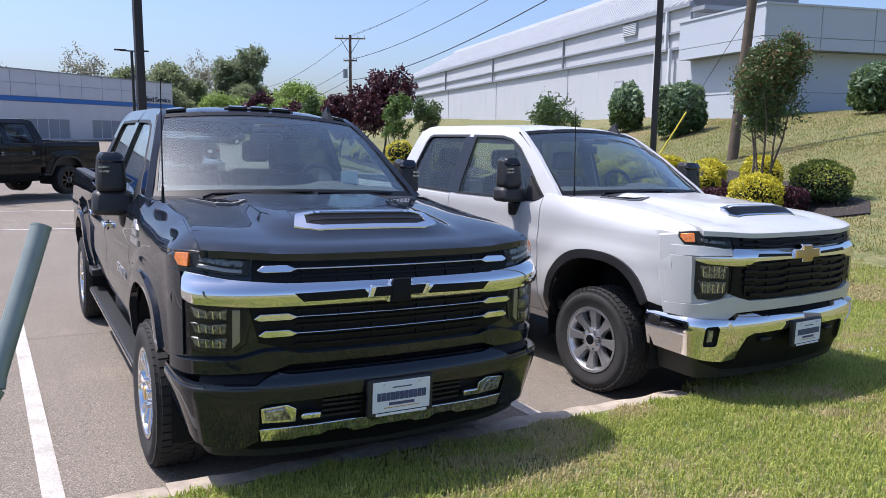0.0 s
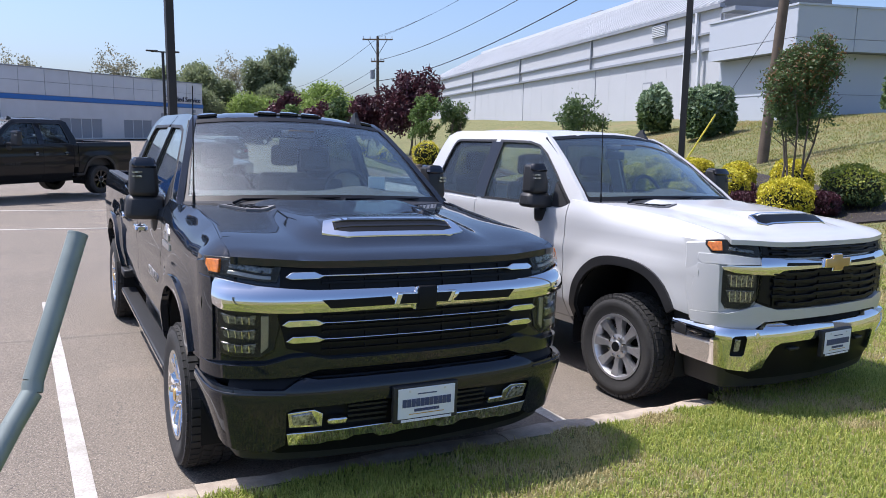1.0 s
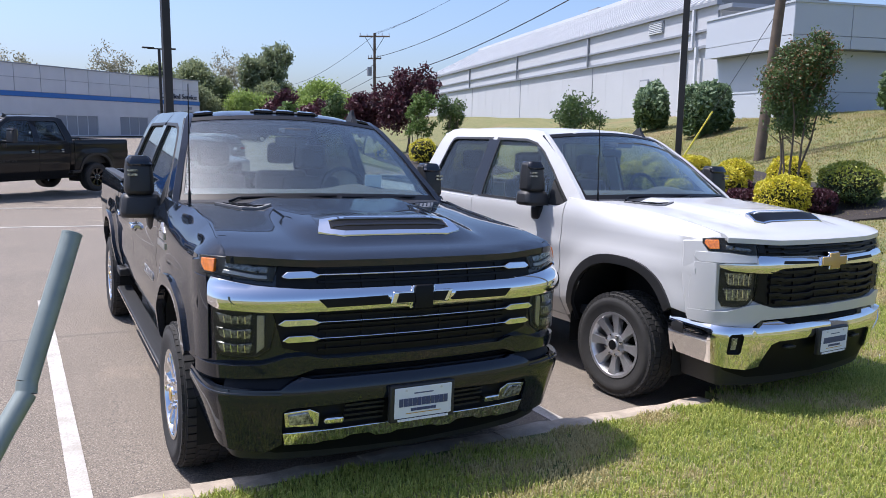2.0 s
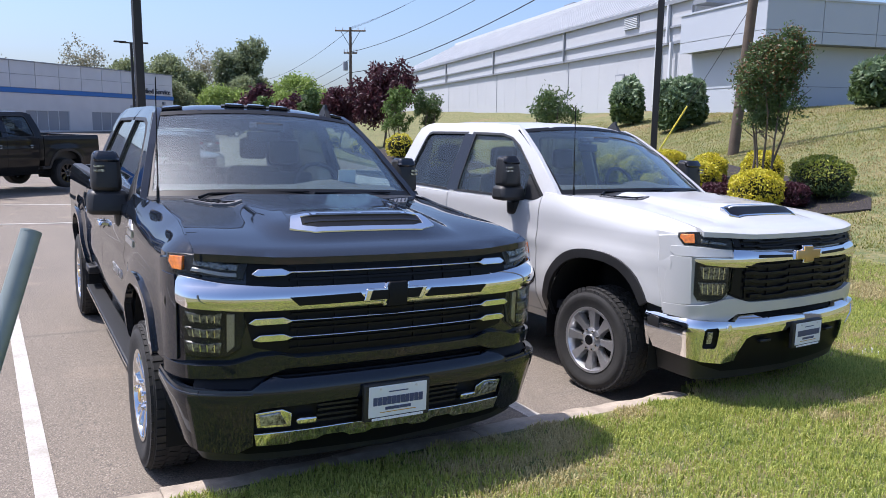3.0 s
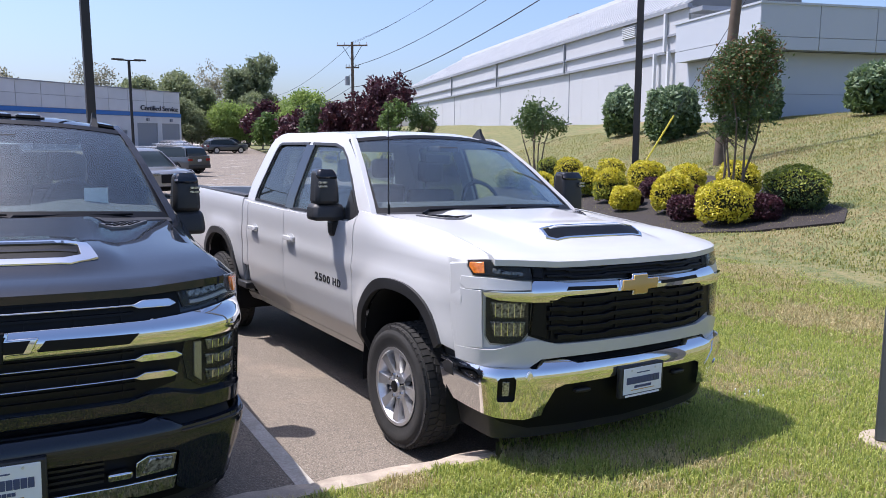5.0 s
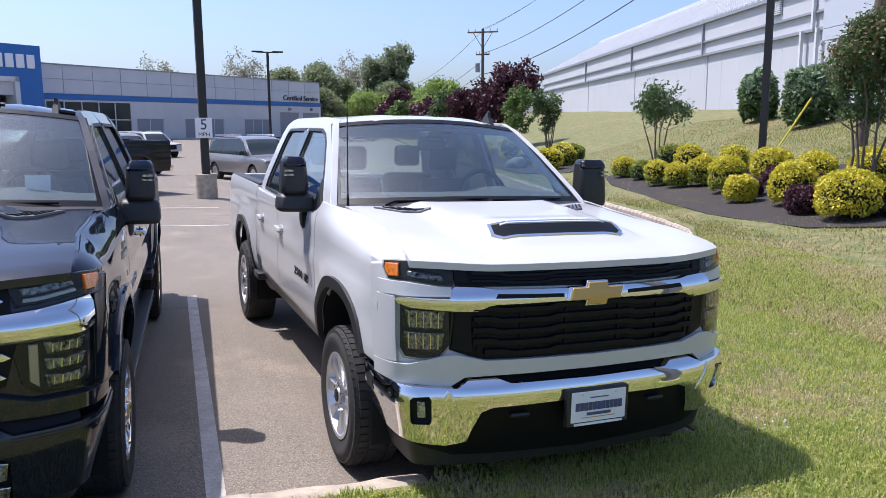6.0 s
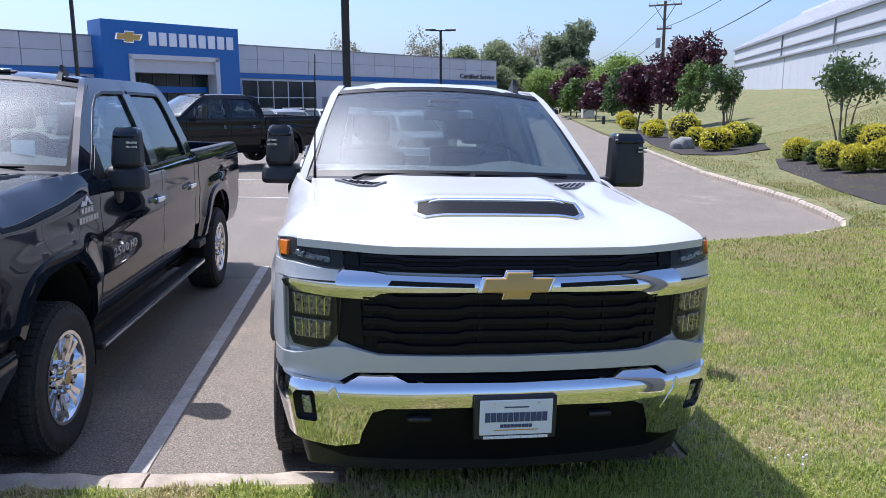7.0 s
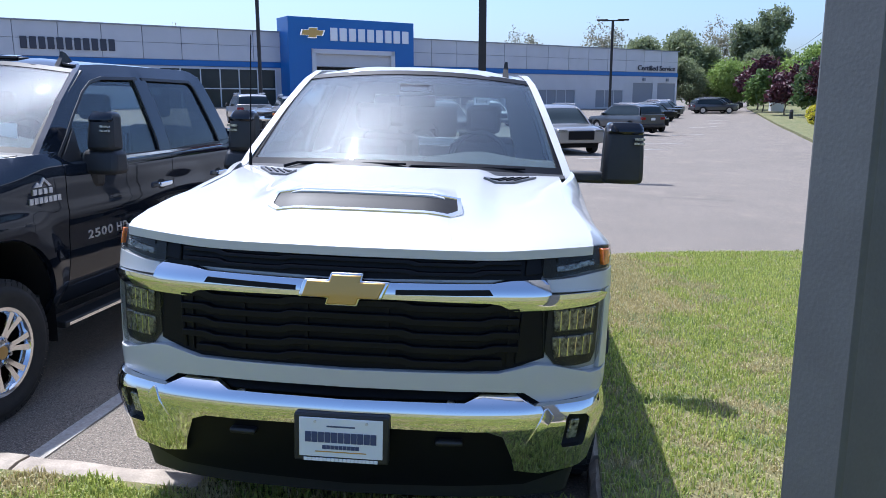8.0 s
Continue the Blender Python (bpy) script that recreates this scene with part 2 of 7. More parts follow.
FACE = plan_curve([(0, 0.10), (0.35, 0.112), (0.6, 0.138), (0.77, 0.172), (0.905, 0.235), (0.995, 0.315), (1.038, 0.42), (1.048, 0.55), (1.05, 0.70)])
BUMPER = plan_curve([(0, 0.025), (0.4, 0.04), (0.7, 0.08), (0.87, 0.13), (0.98, 0.19), (1.035, 0.29), (1.05, 0.45), (1.052, 0.58), (1.052, 0.70)])
FACE_LEAN = hermite([(0.7, 0.03), (0.9, 0.0), (1.15, 0.0), (1.3, 0.035), (1.4, 0.075)])
FRONT_Y = hermite([(FACE(0.05 * i)[0], FACE(0.05 * i)[1]) for i in range(23)])
AXLE, ARCH_Z = 1.15, 0.42


def face_surf(s, z, h):
    z += 0.022 * smooth(0.78, 1.0, abs(s)) * smooth(1.21, 1.29, z)
    x, y, nx, ny = FACE(s)
    if h > 0:
        h *= 1 - 0.85 * smooth(0.96, 1.14, abs(s))
    return (x + nx * h, y + ny * h + FACE_LEAN(z), z)


def bumper_surf(s, z, h):
    x, y, nx, ny = BUMPER(s)
    tuck = 1.6 * max(0.0, z - 0.655) ** 2 + 14.0 * max(0.0, z - 0.745) ** 2 + 0.26 * max(0.0, 0.70 - z)
    return (x + nx * (h - tuck), y + ny * (h - tuck), z)


def rounded_face(middle, half, depth):
    """The front surface with a bulge across a bar's height."""
    def surf(s, z, h):
        k = 1 - min(1.0, abs(z - middle) / half) ** 2
        return face_surf(s, z, h + (depth * k if h > 0.01 else 0.0))
    return surf


HOOD_BASE = hermite([(0.2, 1.355), (0.235, 1.375), (0.36, 1.398), (0.6, 1.436), (1.0, 1.482), (1.4, 1.512), (1.8, 1.528)])


def hood_surf(x, y, h):
    a = abs(x)
    z = HOOD_BASE(y - FRONT_Y(min(a, 0.93)) + 0.18)
    z += 0.016 * smooth(0.5, 0.88, a) * (1 - smooth(0.25, 0.9, y - FRONT_Y(min(a, 0.93))))
    z += 0.035 * (1 - smooth(0.455, 0.56, a)) * smooth(0.3, 0.6, y)
    z += 0.022 * (1 - smooth(0.26, 0.46, a)) * smooth(0.30, 0.42, y) * (1 - smooth(0.5, 1.3, y))
    z -= (0.004 * smooth(0.7, 0.9, a) ** 2 + 0.006 * (a / 0.9) ** 2) * smooth(0.25, 0.8, y - FRONT_Y(min(a, 0.93)))
    return (x, y, z + h)


FACE_X = hermite([(FACE(0.85 + 0.04 * i)[1], FACE(0.85 + 0.04 * i)[0]) for i in range(15)])
SIDE_TOP = hermite([(0.27, 1.366), (0.35, 1.392), (0.45, 1.413), (0.55, 1.430), (0.8, 1.458), (1.2, 1.492), (1.6, 1.515), (1.8, 1.520)])


def side_surf_for(rear_axle):
    def side(y, z, h):
        top = SIDE_TOP(y) if y < 1.75 else 1.513
        xt = 0.90 + 0.085 * smooth(1.2, 1.75, y) + 0.045 * (1 - smooth(0.3, 0.85, y))
        d = max(0.0, top - z)
        outer = min(1.038, FACE_X(y - FACE_LEAN(z)) - 0.004) if y < 0.75 else 1.038
        x = outer - max(0.0, outer - xt) * max(0.0, 1 - d / (0.06 + 0.13 * smooth(0.3, 0.9, y))) ** 2.4
        x -= 0.46 * max(0.0, 0.655 - z) + 0.03 * max(0.0, (0.85 - z) / 0.2) * (z < 0.85)
        x += 0.012 * math.exp(-((z - 1.12) / 0.06) ** 2)
        for c in (AXLE, rear_axle):
            r = (abs(y - c) ** 3 + abs((z - ARCH_Z) / 1.15) ** 3) ** (1 / 3)
            x += 0.03 * (1 - smooth(0.56, 0.74, r))
        return (x + h, y, z)
    return side


GREEN = hermite([(1.36, 1.0), (1.5, 0.972), (1.7, 0.895), (1.9, 0.805), (2.0, 0.755), (2.06, 0.70)])


def green_surf(y, z, h):
    return (GREEN(z) + h, y, z)


def flip_x(bm):
    for v in bm.verts:
        v.co.x = -v.co.x
    return bm


def wheel(parent, x, y, radius, outside, spokes, rim_radius, metal):
    """A tyre with tread blocks on an alloy rim. outside: which way the face looks."""
    k = outside
    w = 0.27
    m = Matrix.Translation((x, y, radius)) @ Matrix.Diagonal((k, 1, 1, 1))
    hub = new("wheel")
    hub.parent = parent
    R, r = radius, rim_radius
    bm = lathe([(r, -w / 2 + 0.02), (r + 0.04, -w / 2), (R - 0.06, -w / 2 - 0.01), (R - 0.02, -w / 2 + 0.02), (R - 0.008, 0), (R - 0.02, w / 2 - 0.02),
                (R - 0.06, w / 2 + 0.008), (R - 0.075, w / 2 + 0.012), (r + 0.06, w / 2 + 0.006), (r + 0.03, w / 2 - 0.004), (r + 0.004, w / 2 - 0.008), (r - 0.01, w / 2 - 0.03)], 56)
    part("tyre", moved(bm, m), RUBBER, hub, "black all-terrain tyre")
    bm = bmesh.new()
    for i in range(52):
        a = 2 * math.pi * i / 52
        for j, (u, ww) in enumerate(((-0.105, 0.05), (-0.045, 0.045), (0.02, 0.045), (0.082, 0.05), (0.122, 0.022))):
            da = 0.06 * (j % 2)
            rr = R - 0.012 if j < 4 else R - 0.035
            q = Matrix.Rotation(a + da, 4, "X") @ Matrix.Translation((u, 0, rr)) @ Matrix.Rotation(radians(18 if j in (1, 2) else 0), 4, "Z")
            box(-ww / 2, ww / 2, -0.0205, 0.0205, -0.02, 0.008 if j < 4 else 0.012, bm, m @ q)
    part("tread", bm, RUBBER, hub)
    bm = lathe([(r + 0.004, w / 2 - 0.012), (r + 0.006, w / 2 - 0.002), (r - 0.014, w / 2 - 0.004), (r - 0.03, w / 2 - 0.03), (r - 0.04, w / 2 - 0.10), (r - 0.035, -w / 2)], 48)
    part("rim", moved(bm, m), metal, hub, "bright alloy rim")
    part("brake_disc", moved(lathe([(0.0, 0.0), (r - 0.05, 0.0), (r - 0.05, -0.03)], 32), m), DARK, hub)
    for i in range(spokes):
        bm = bmesh.new()
        a = 2 * math.pi * i / spokes
        for side in (-1, 1):
            fat = metal is not CHROME
            t0, t1 = (a + side * 0.05, a + side * 0.085) if fat else (a + side * 0.07, a + side * 0.165)
            ring = []
            for rad, ang, half, xo in ((0.075, t0, 0.028, w / 2 - 0.032), (0.14, (t0 + t1) / 2, 0.019 if fat else 0.021, w / 2 - 0.024), (r - 0.016, t1, 0.027, w / 2 - 0.010)):
                c = Vector((0, math.cos(ang) * rad, math.sin(ang) * rad))
                tang = Vector((0, -math.sin(ang), math.cos(ang)))
                ring.append([bm.verts.new(c + tang * half + Vector((xo - 0.05, 0, 0))), bm.verts.new(c + tang * half * 0.7 + Vector((xo, 0, 0))),
                             bm.verts.new(c - tang * half * 0.7 + Vector((xo, 0, 0))), bm.verts.new(c - tang * half + Vector((xo - 0.05, 0, 0)))])
            for p, q in zip(ring, ring[1:]):
                for j in range(4):
                    bm.faces.new((p[j], p[(j + 1) % 4], q[(j + 1) % 4], q[j]))
        part("spoke", moved(bm, m), metal, hub)
    bm = lathe([(0.098, w / 2 - 0.07), (0.094, w / 2 - 0.028), (0.07, w / 2 - 0.018), (0.048, w / 2 - 0.012), (0.044, w / 2 - 0.004), (0.036, w / 2), (0.0, w / 2 + 0.001)], 28)
    part("hub_cap", moved(bm, m), metal, hub)
    part("centre_cap", moved(lathe([(0.041, w / 2 - 0.012), (0.038, w / 2 + 0.003), (0.0, w / 2 + 0.005)], 24), m), GRILLE if metal is not CHROME else GOLD, hub, "round centre cap")
    for i in range(8):
        a = 2 * math.pi * (i + 0.5) / 8
        bm = lathe([(0.012, w / 2 - 0.03), (0.011, w / 2 - 0.004), (0.0, w / 2)], 6)
        part("lug_nut", moved(bm, m @ Matrix.Translation((0, 0.078 * math.cos(a), 0.078 * math.sin(a)))), CHROME, hub)
    return hub


BOWTIE = [(-0.155, 0.036), (-0.062, 0.036), (-0.054, 0.066), (0.066, 0.066), (0.058, 0.036), (0.165, 0.036), (0.135, -0.036), (0.054, -0.036), (0.046, -0.066), (-0.074, -0.066), (-0.064, -0.036), (-0.175, -0.036)]


def scaled(points, k, cx=0.0, cy=0.0, kz=None):
    return [(cx + u * k, cy + v * (kz or k)) for u, v in points]


def truck(name, label, m, paint, style, crew, rear_axle, cab_end, length, detail=True):
    t = thing(name, label, "pickup truck", m)
    side = side_surf_for(rear_axle)
    hc = style == "hc"
    flare = paint if hc else PLASTIC
    belt = 1.40
    door_1, door_2, door_3 = 1.86, 3.22, cab_end - 0.15

    def pair(nm, points, surf, lo, hi, mat, lab="", du=0.06, dv=0.06, bevel=0.0, angle=35):
        obs = []
        for s in (1, -1):
            bm = conform(points, surf, lo, hi, du, dv)
            obs.append(part(nm, bm if s == 1 else flip_x(bm), mat, t, lab, angle, bevel))
        return obs

    def front_pair(nm, points, surf, lo, hi, mat, lab="", bevel=0.0, parent=None, du=0.05):
        return [part(nm, conform(p, surf, lo, hi, du, 0.07), mat, parent or t, lab, 35, bevel) for p in (points, mirrored(points))]

    # sides
    arch = lambda c, a0, a1, rx=0.555, rz=0.655: arc(c, ARCH_Z, rx, rz, a0, a1, 22, 2.5)
    low = 0.50
    fender = [(0.44, 0.80), *reversed([p for p in arch(AXLE, 8, 145) ][:]), (door_1 - 0.004, 0.495), (door_1 - 0.004, SIDE_TOP(1.8)), (1.3, SIDE_TOP(1.3)), (1.0, SIDE_TOP(1.0)), (0.7, SIDE_TOP(0.7)), (0.55, SIDE_TOP(0.55)), (0.42, SIDE_TOP(0.42)), (0.34, SIDE_TOP(0.34)), (0.285, 1.366), (0.30, 1.345), (0.42, 1.335), (0.50, 1.32), (0.50, 1.25), (0.44, 1.23)]
    pair("fender", fender, side, -0.03, 0.0, paint, bevel=0.004)
    pair("door", [(door_1 + 0.004, low), (door_2 - 0.004, low), (door_2 - 0.004, belt + 0.02), (1.98, belt + 0.03), (1.90, 1.46), (door_1 + 0.004, 1.485)], side, -0.03, 0.0, paint, bevel=0.004, dv=0.035)
    pair("rear_door", [(door_2 + 0.004, low), (min(door_3, rear_axle - 0.60) - 0.004, low), (door_3 - 0.004, 0.80), (door_3 - 0.004, belt + 0.03), (door_2 + 0.004, belt + 0.02)], side, -0.03, 0.0, paint, bevel=0.004, dv=0.035)
    pair("cab_corner", [(door_3 + 0.004, 0.80), (cab_end, 0.80), (cab_end, belt + 0.045), (door_3 + 0.004, belt + 0.03)], side, -0.03, 0.0, paint, bevel=0.004)
    pair("rocker", [(door_1, 0.42), (rear_axle - 0.56, 0.42), (rear_axle - 0.56, low - 0.004), (door_1, low - 0.004)], side, -0.06, -0.004, paint, bevel=0.006)
    bed = [(cab_end + 0.02, 0.50), *[p for p in arc(rear_axle, ARCH_Z, 0.555, 0.635, 172, 8, 22, 2.5)], (length, 0.55), (length, 1.475), (cab_end + 0.02, 1.46)]
    pair("bed_side", bed, side, -0.03, 0.0, paint, bevel=0.004)
    for c in (AXLE, rear_axle):
        ring = arc(c, ARCH_Z, 0.605, 0.69, 168, 4, 24, 2.5) + arc(c, ARCH_Z, 0.54, 0.62, 4, 168, 24, 2.5)
        if c < 2:
            ring = arc(c, ARCH_Z, 0.605, 0.71, 176, 30, 24, 2.5) + arc(c, ARCH_Z, 0.54, 0.64, 30, 176, 24, 2.5)
            ring = [(2 * c - u, v) for u, v in reversed(ring)]
        pair("wheel_arch", ring, side, -0.02, 0.018, flare, "" if hc else "matt black wheel arch trim", 0.05, 0.05, 0.006)
        for s in (1, -1):
            bm = bmesh.new()
            pts = arc(c, ARCH_Z, 0.55, 0.65, 186, -6, 18, 2.5)
            rows = [[bm.verts.new((s * x, y, z)) for y, z in pts] for x in (1.02, 0.55)]
            for i in range(len(pts) - 1):
                bm.faces.new((rows[0][i], rows[0][i + 1], rows[1][i + 1], rows[1][i]))
            bm.faces.new(rows[1])
            part("wheel_well", bm, DARK, t)

    pair("splash_guard", [(0.50, 0.46), (0.62, 0.46), (0.66, 0.86), (0.50, 0.83)], side, -0.10, -0.05, PLASTIC)
    # cab frame, glass, roof
    ce = cab_end
    outer = [(1.64, 1.39), (1.69, 1.495), (1.80, 1.585), (2.12, 1.80), (2.42, 1.975), (2.56, 2.04), (2.9, 2.055), (ce - 0.36, 2.055), (ce - 0.24, 2.04), (ce - 0.165, 1.995), (ce - 0.125, 1.92), (ce - 0.01, 1.60), (ce, 1.40)]
    win_f = [(1.87, 1.455), (1.92, 1.51), (2.19, 1.715), (2.40, 1.855), (2.54, 1.92), (2.70, 1.95), (door_2 - 0.08, 1.955), (door_2 - 0.08, 1.445)]
    r1 = door_3 - 0.10
    win_r = [(door_2 + 0.07, 1.445), (door_2 + 0.07, 1.955), (r1 - 0.17, 1.95), (r1 - 0.12, 1.935), (r1 - 0.09, 1.89), (r1, 1.56), (r1 + 0.02, 1.46)]
    frame_pts = with_hole(with_hole(outer, win_f), win_r)
    pair("cab_frame", frame_pts, green_surf, -0.045, 0.0, paint, bevel=0.004, du=0.12, dv=0.12)
    grow = lambda pts, k: [(sum(p[0] for p in pts) / len(pts) * (1 - k) + u * k, 1.70 * (1 - k) + v * k) for u, v in pts]
    for pts, glass in ((win_f, CLEAR), (win_r, TINTED)):
        pair("window_seal", with_hole(grow(pts, 1.06), grow(pts, 0.97)), green_surf, -0.01, 0.004, PLASTIC, du=0.2, dv=0.1)
        for ob in pair("side_window", grow(pts, 1.0), green_surf, -0.022, -0.016, glass, "dark tinted side glass" if glass is TINTED else "lightly tinted side glass", 0.2, 0.1):
            ob.visible_shadow = False
    pair("pillar_trim", [(door_2 - 0.09, 1.44), (door_2 + 0.08, 1.44), (door_2 + 0.08, 1.95), (door_2 - 0.09, 1.945)], green_surf, -0.012, 0.005, BLACK_CHROME, du=0.2, dv=0.1)
    if hc:
        pair("window_sill_trim", [(1.95, 1.425), (r1 + 0.06, 1.425), (r1 + 0.06, 1.445), (1.95, 1.445)], green_surf, 0.0, 0.012, CHROME, "bright chrome belt line", 0.3, 0.2)

    def roof_surf(x, y, h):
        z = 2.085 - 0.055 * (x / 0.7) ** 2 - 0.05 * max(0, (2.75 - y) / 0.37) ** 2 - 0.045 * max(0, (y - ce + 0.5) / 0.4) ** 2 + 0.008 * smooth(0.2, 0.3, abs(x)) * (1 - smooth(0.45, 0.55, abs(x)))
        return (x, y, z + h)
    part("roof", conform([(-0.715, 2.50), (-0.5, 2.42), (0, 2.385), (0.5, 2.42), (0.715, 2.50), (0.715, ce - 0.12), (-0.715, ce - 0.12)], roof_surf, -0.03, 0.0, 0.07, 0.09), paint, t, bevel=0.012)

    def screen_surf(u, v, h):
        x = u * (0.94 + (0.75 - 0.94) * v)
        y0, y1 = 1.46 + 0.27 * u * u, 2.385 + 0.10 * u * u
        bul = math.sin(math.pi * v)
        return (x, y0 + (y1 - y0) * v - h * 0.6 - 0.012 * bul, 1.51 + 0.03 * (1 - u * u) + (0.505 - 0.02 * u * u) * v + h * 0.8 + 0.018 * bul)
    whole = [(-1, 0), (1, 0), (1, 1), (-1, 1)]
    ob = part("windscreen", conform(whole, screen_surf, -0.008, -0.003, 0.12, 0.15), WINDSCREEN, t, "clear glass windscreen", 60)
    ob.visible_shadow = False
    part("windscreen_border", conform(with_hole([(-1.02, -0.01), (1.02, -0.01), (1.02, 1.015), (-1.02, 1.015)], [(-0.955, 0.06), (0.955, 0.06), (0.965, 0.955), (-0.965, 0.955)]), screen_surf, -0.014, 0.0, 0.12, 0.15), GRILLE, t)
    # cowl between bonnet and glass
    rear_y = hermite([(0, 1.36), (0.3, 1.375), (0.6, 1.45), (0.868, 1.595), (0.93, 1.64)])

    def cowl_surf(x, k, h):
        u = x / 0.94
        a = abs(x)
        y0, y1 = rear_y(a), 1.50 + 0.27 * u * u
        z0, z1 = hood_surf(min(a, 0.89), y0, 0)[2] - 0.012, 1.545 - 0.03 * u * u
        return (x, y0 + (y1 - y0) * k, z0 + (z1 - z0) * smooth(0, 1, k) + h)
    part("cowl", conform([(-0.93, 0), (0.93, 0), (0.93, 1), (-0.93, 1)], cowl_surf, -0.04, 0.0, 0.06, 0.25), PLASTIC, t)
    edge_y = hermite([(1.39, 1.64), (1.495, 1.69), (1.585, 1.80), (1.80, 2.12), (1.975, 2.42), (2.04, 2.56)])
    for s in (1, -1):
        bm = bmesh.new()
        rows = []
        for i in range(13):
            v = -0.02 + i / 12 * 1.02
            a = Vector(screen_surf(0.985, v, 0.001))
            b = Vector((GREEN(a.z) - 0.008, edge_y(a.z) + 0.03, a.z))
            c = (a + b) / 2 + Vector((0.008, -0.008, 0.004))
            rows.append([bm.verts.new((s * q.x, q.y, q.z)) for q in (a, c, b)])
        for p, q in zip(rows, rows[1:]):
            for k in (0, 1):
                bm.faces.new((p[k], p[k + 1], q[k + 1], q[k]))
        part("pillar", bm, paint, t)
    for x0, x1 in ((-0.62, 0.05), (0.08, 0.75)):
        a, b = Vector(screen_surf(x0, 0.005, 0.012)), Vector(screen_surf(x1, 0.02, 0.012))
        part("wiper", rod(a, b, 0.008, 0.006, 6, rod(Vector((x0 - 0.03, a.y - 0.04, a.z - 0.02)), a, 0.010, 0.008, 6)), GRILLE, t)

    # bonnet with its scoop
    edge = [(x, FRONT_Y(x) + 0.012) for x in (0.0, 0.2, 0.4, 0.6, 0.7, 0.77, 0.84, 0.90, 0.942)]
    rear = [(0.936, 0.40), (0.918, 0.60), (0.90, 0.80), (0.895, 1.1), (0.893, 1.62), (0.6, 1.47), (0.3, 1.395), (0.0, 1.38)]
    hole = [(-0.345, 0.53), (-0.355, 0.46), (-0.28, 0.425), (0.28, 0.425), (0.355, 0.46), (0.345, 0.53)]
    rim = [(-0.385, 0.56), (-0.425, 0.455), (-0.31, 0.385), (0.31, 0.385), (0.425, 0.455), (0.385, 0.56)]
    if not hc:
        hole = [(-0.385, 0.535), (-0.395, 0.46), (-0.355, 0.425), (0.355, 0.425), (0.395, 0.46), (0.385, 0.535)]
        rim = [(-0.400, 0.550), (-0.416, 0.458), (-0.366, 0.408), (0.366, 0.408), (0.416, 0.458), (0.400, 0.550)]
    whole = both(edge + rear)
    part("bonnet", conform(with_hole(whole, hole), hood_surf, -0.035, 0.0, 0.045, 0.05), paint, t, "clear-coated bonnet with a raised centre", bevel=0.006)
    lip = lambda x, y, h: (x, y, hood_surf(x, y, 0)[2] + h + 0.022 * smooth(0.42, 0.54, y))
    part("scoop_surround", conform(with_hole(rim, hole), lip, -0.02, 0.006, 0.04, 0.04), CHROME, t, "chrome scoop surround", bevel=0.005)
    part("scoop_hood", conform([(-0.40, 0.52), (0.40, 0.52), (0.36, 0.80), (-0.36, 0.80)], lambda x, y, h: (x, y, hood_surf(x, y, 0)[2] + h + 0.027 * (1 - smooth(0.54, 0.80, y)) * (1 - smooth(0.3, 0.41, abs(x)))), -0.02, 0.001, 0.04, 0.04), paint, t)
    part("scoop_floor", conform([(-0.37, 0.42), (0.37, 0.42), (0.37, 0.6), (-0.37, 0.6)], hood_surf, -0.05, -0.03, 0.1, 0.1), GRILLE, t)
    part("scoop_mesh", conform(hole, lip, -0.02, 0.001, 0.05, 0.03), GRILLE, t, "dark scoop opening")
    if hc:
        part("scoop_vane", conform([(-0.34, 0.472), (0.34, 0.472), (0.34, 0.486), (-0.34, 0.486)], lip, -0.01, 0.006, 0.1, 0.1), BLACK_CHROME, t, "thin bar across the scoop")
    pair("bonnet_vent", [(0.48, 1.16), (0.64, 1.23), (0.76, 1.44), (0.56, 1.33)], hood_surf, -0.004, 0.012, VENT, "grey louvred bonnet vent", 0.04, 0.04, 0.004)
    for i in range(4):
        pair("louvre", [(0.515 + 0.04 * i, 1.19 + 0.02 * i), (0.526 + 0.04 * i, 1.196 + 0.02 * i), (0.598 + 0.04 * i, 1.325 + 0.022 * i), (0.587 + 0.04 * i, 1.32 + 0.022 * i)], hood_surf, 0.008, 0.018, GRILLE, "", 0.1, 0.1)

    # front
    part("engine_block_cover", box(-0.80, 0.80, 0.32, 1.3, 0.55, 1.30), DARK, t)
    if hc:
        front_black(t, paint, front_pair)
    else:
        front_white(t, paint, front_pair)
    plate(t)
    # mirrors
    for s in (1, -1):
        wide = not hc and s == 1
        d = -0.035 if hc else 0.0
        q = lambda a: a if s == 1 else flip_x(a)
        if wide:
            head = part("mirror", q(mirror_shell(1.20, 1.455, 1.43, 1.80, 2.12, 2.28)), PLASTIC, t, "black tow mirror pulled out on its arm", bevel=0.03)
            part("mirror_arm", q(box(0.98, 1.24, 2.16, 2.25, 1.425, 1.495)), PLASTIC, head, bevel=0.02)
        else:
            head = part("mirror", q(mirror_shell(1.015, 1.20, 1.545 + d, 1.80 + d, 2.12, 2.28)), PLASTIC, t, "black folding tow mirror", bevel=0.028)
            part("mirror_lobe", q(mirror_shell(0.965, 1.23, 1.425 + 2 * d, 1.552 + d, 2.10, 2.28)), PLASTIC, head, bevel=0.03)
        x0, x1 = (1.20, 1.455) if wide else (1.015, 1.20)
        part("mirror_cap", q(mirror_shell(x0 + 0.012, x1 - 0.012, 1.735 + d, 1.806 + d, 2.128, 2.272)), paint if hc else BLACK_CHROME, head, "gloss black mirror cap" if hc else "", bevel=0.03)
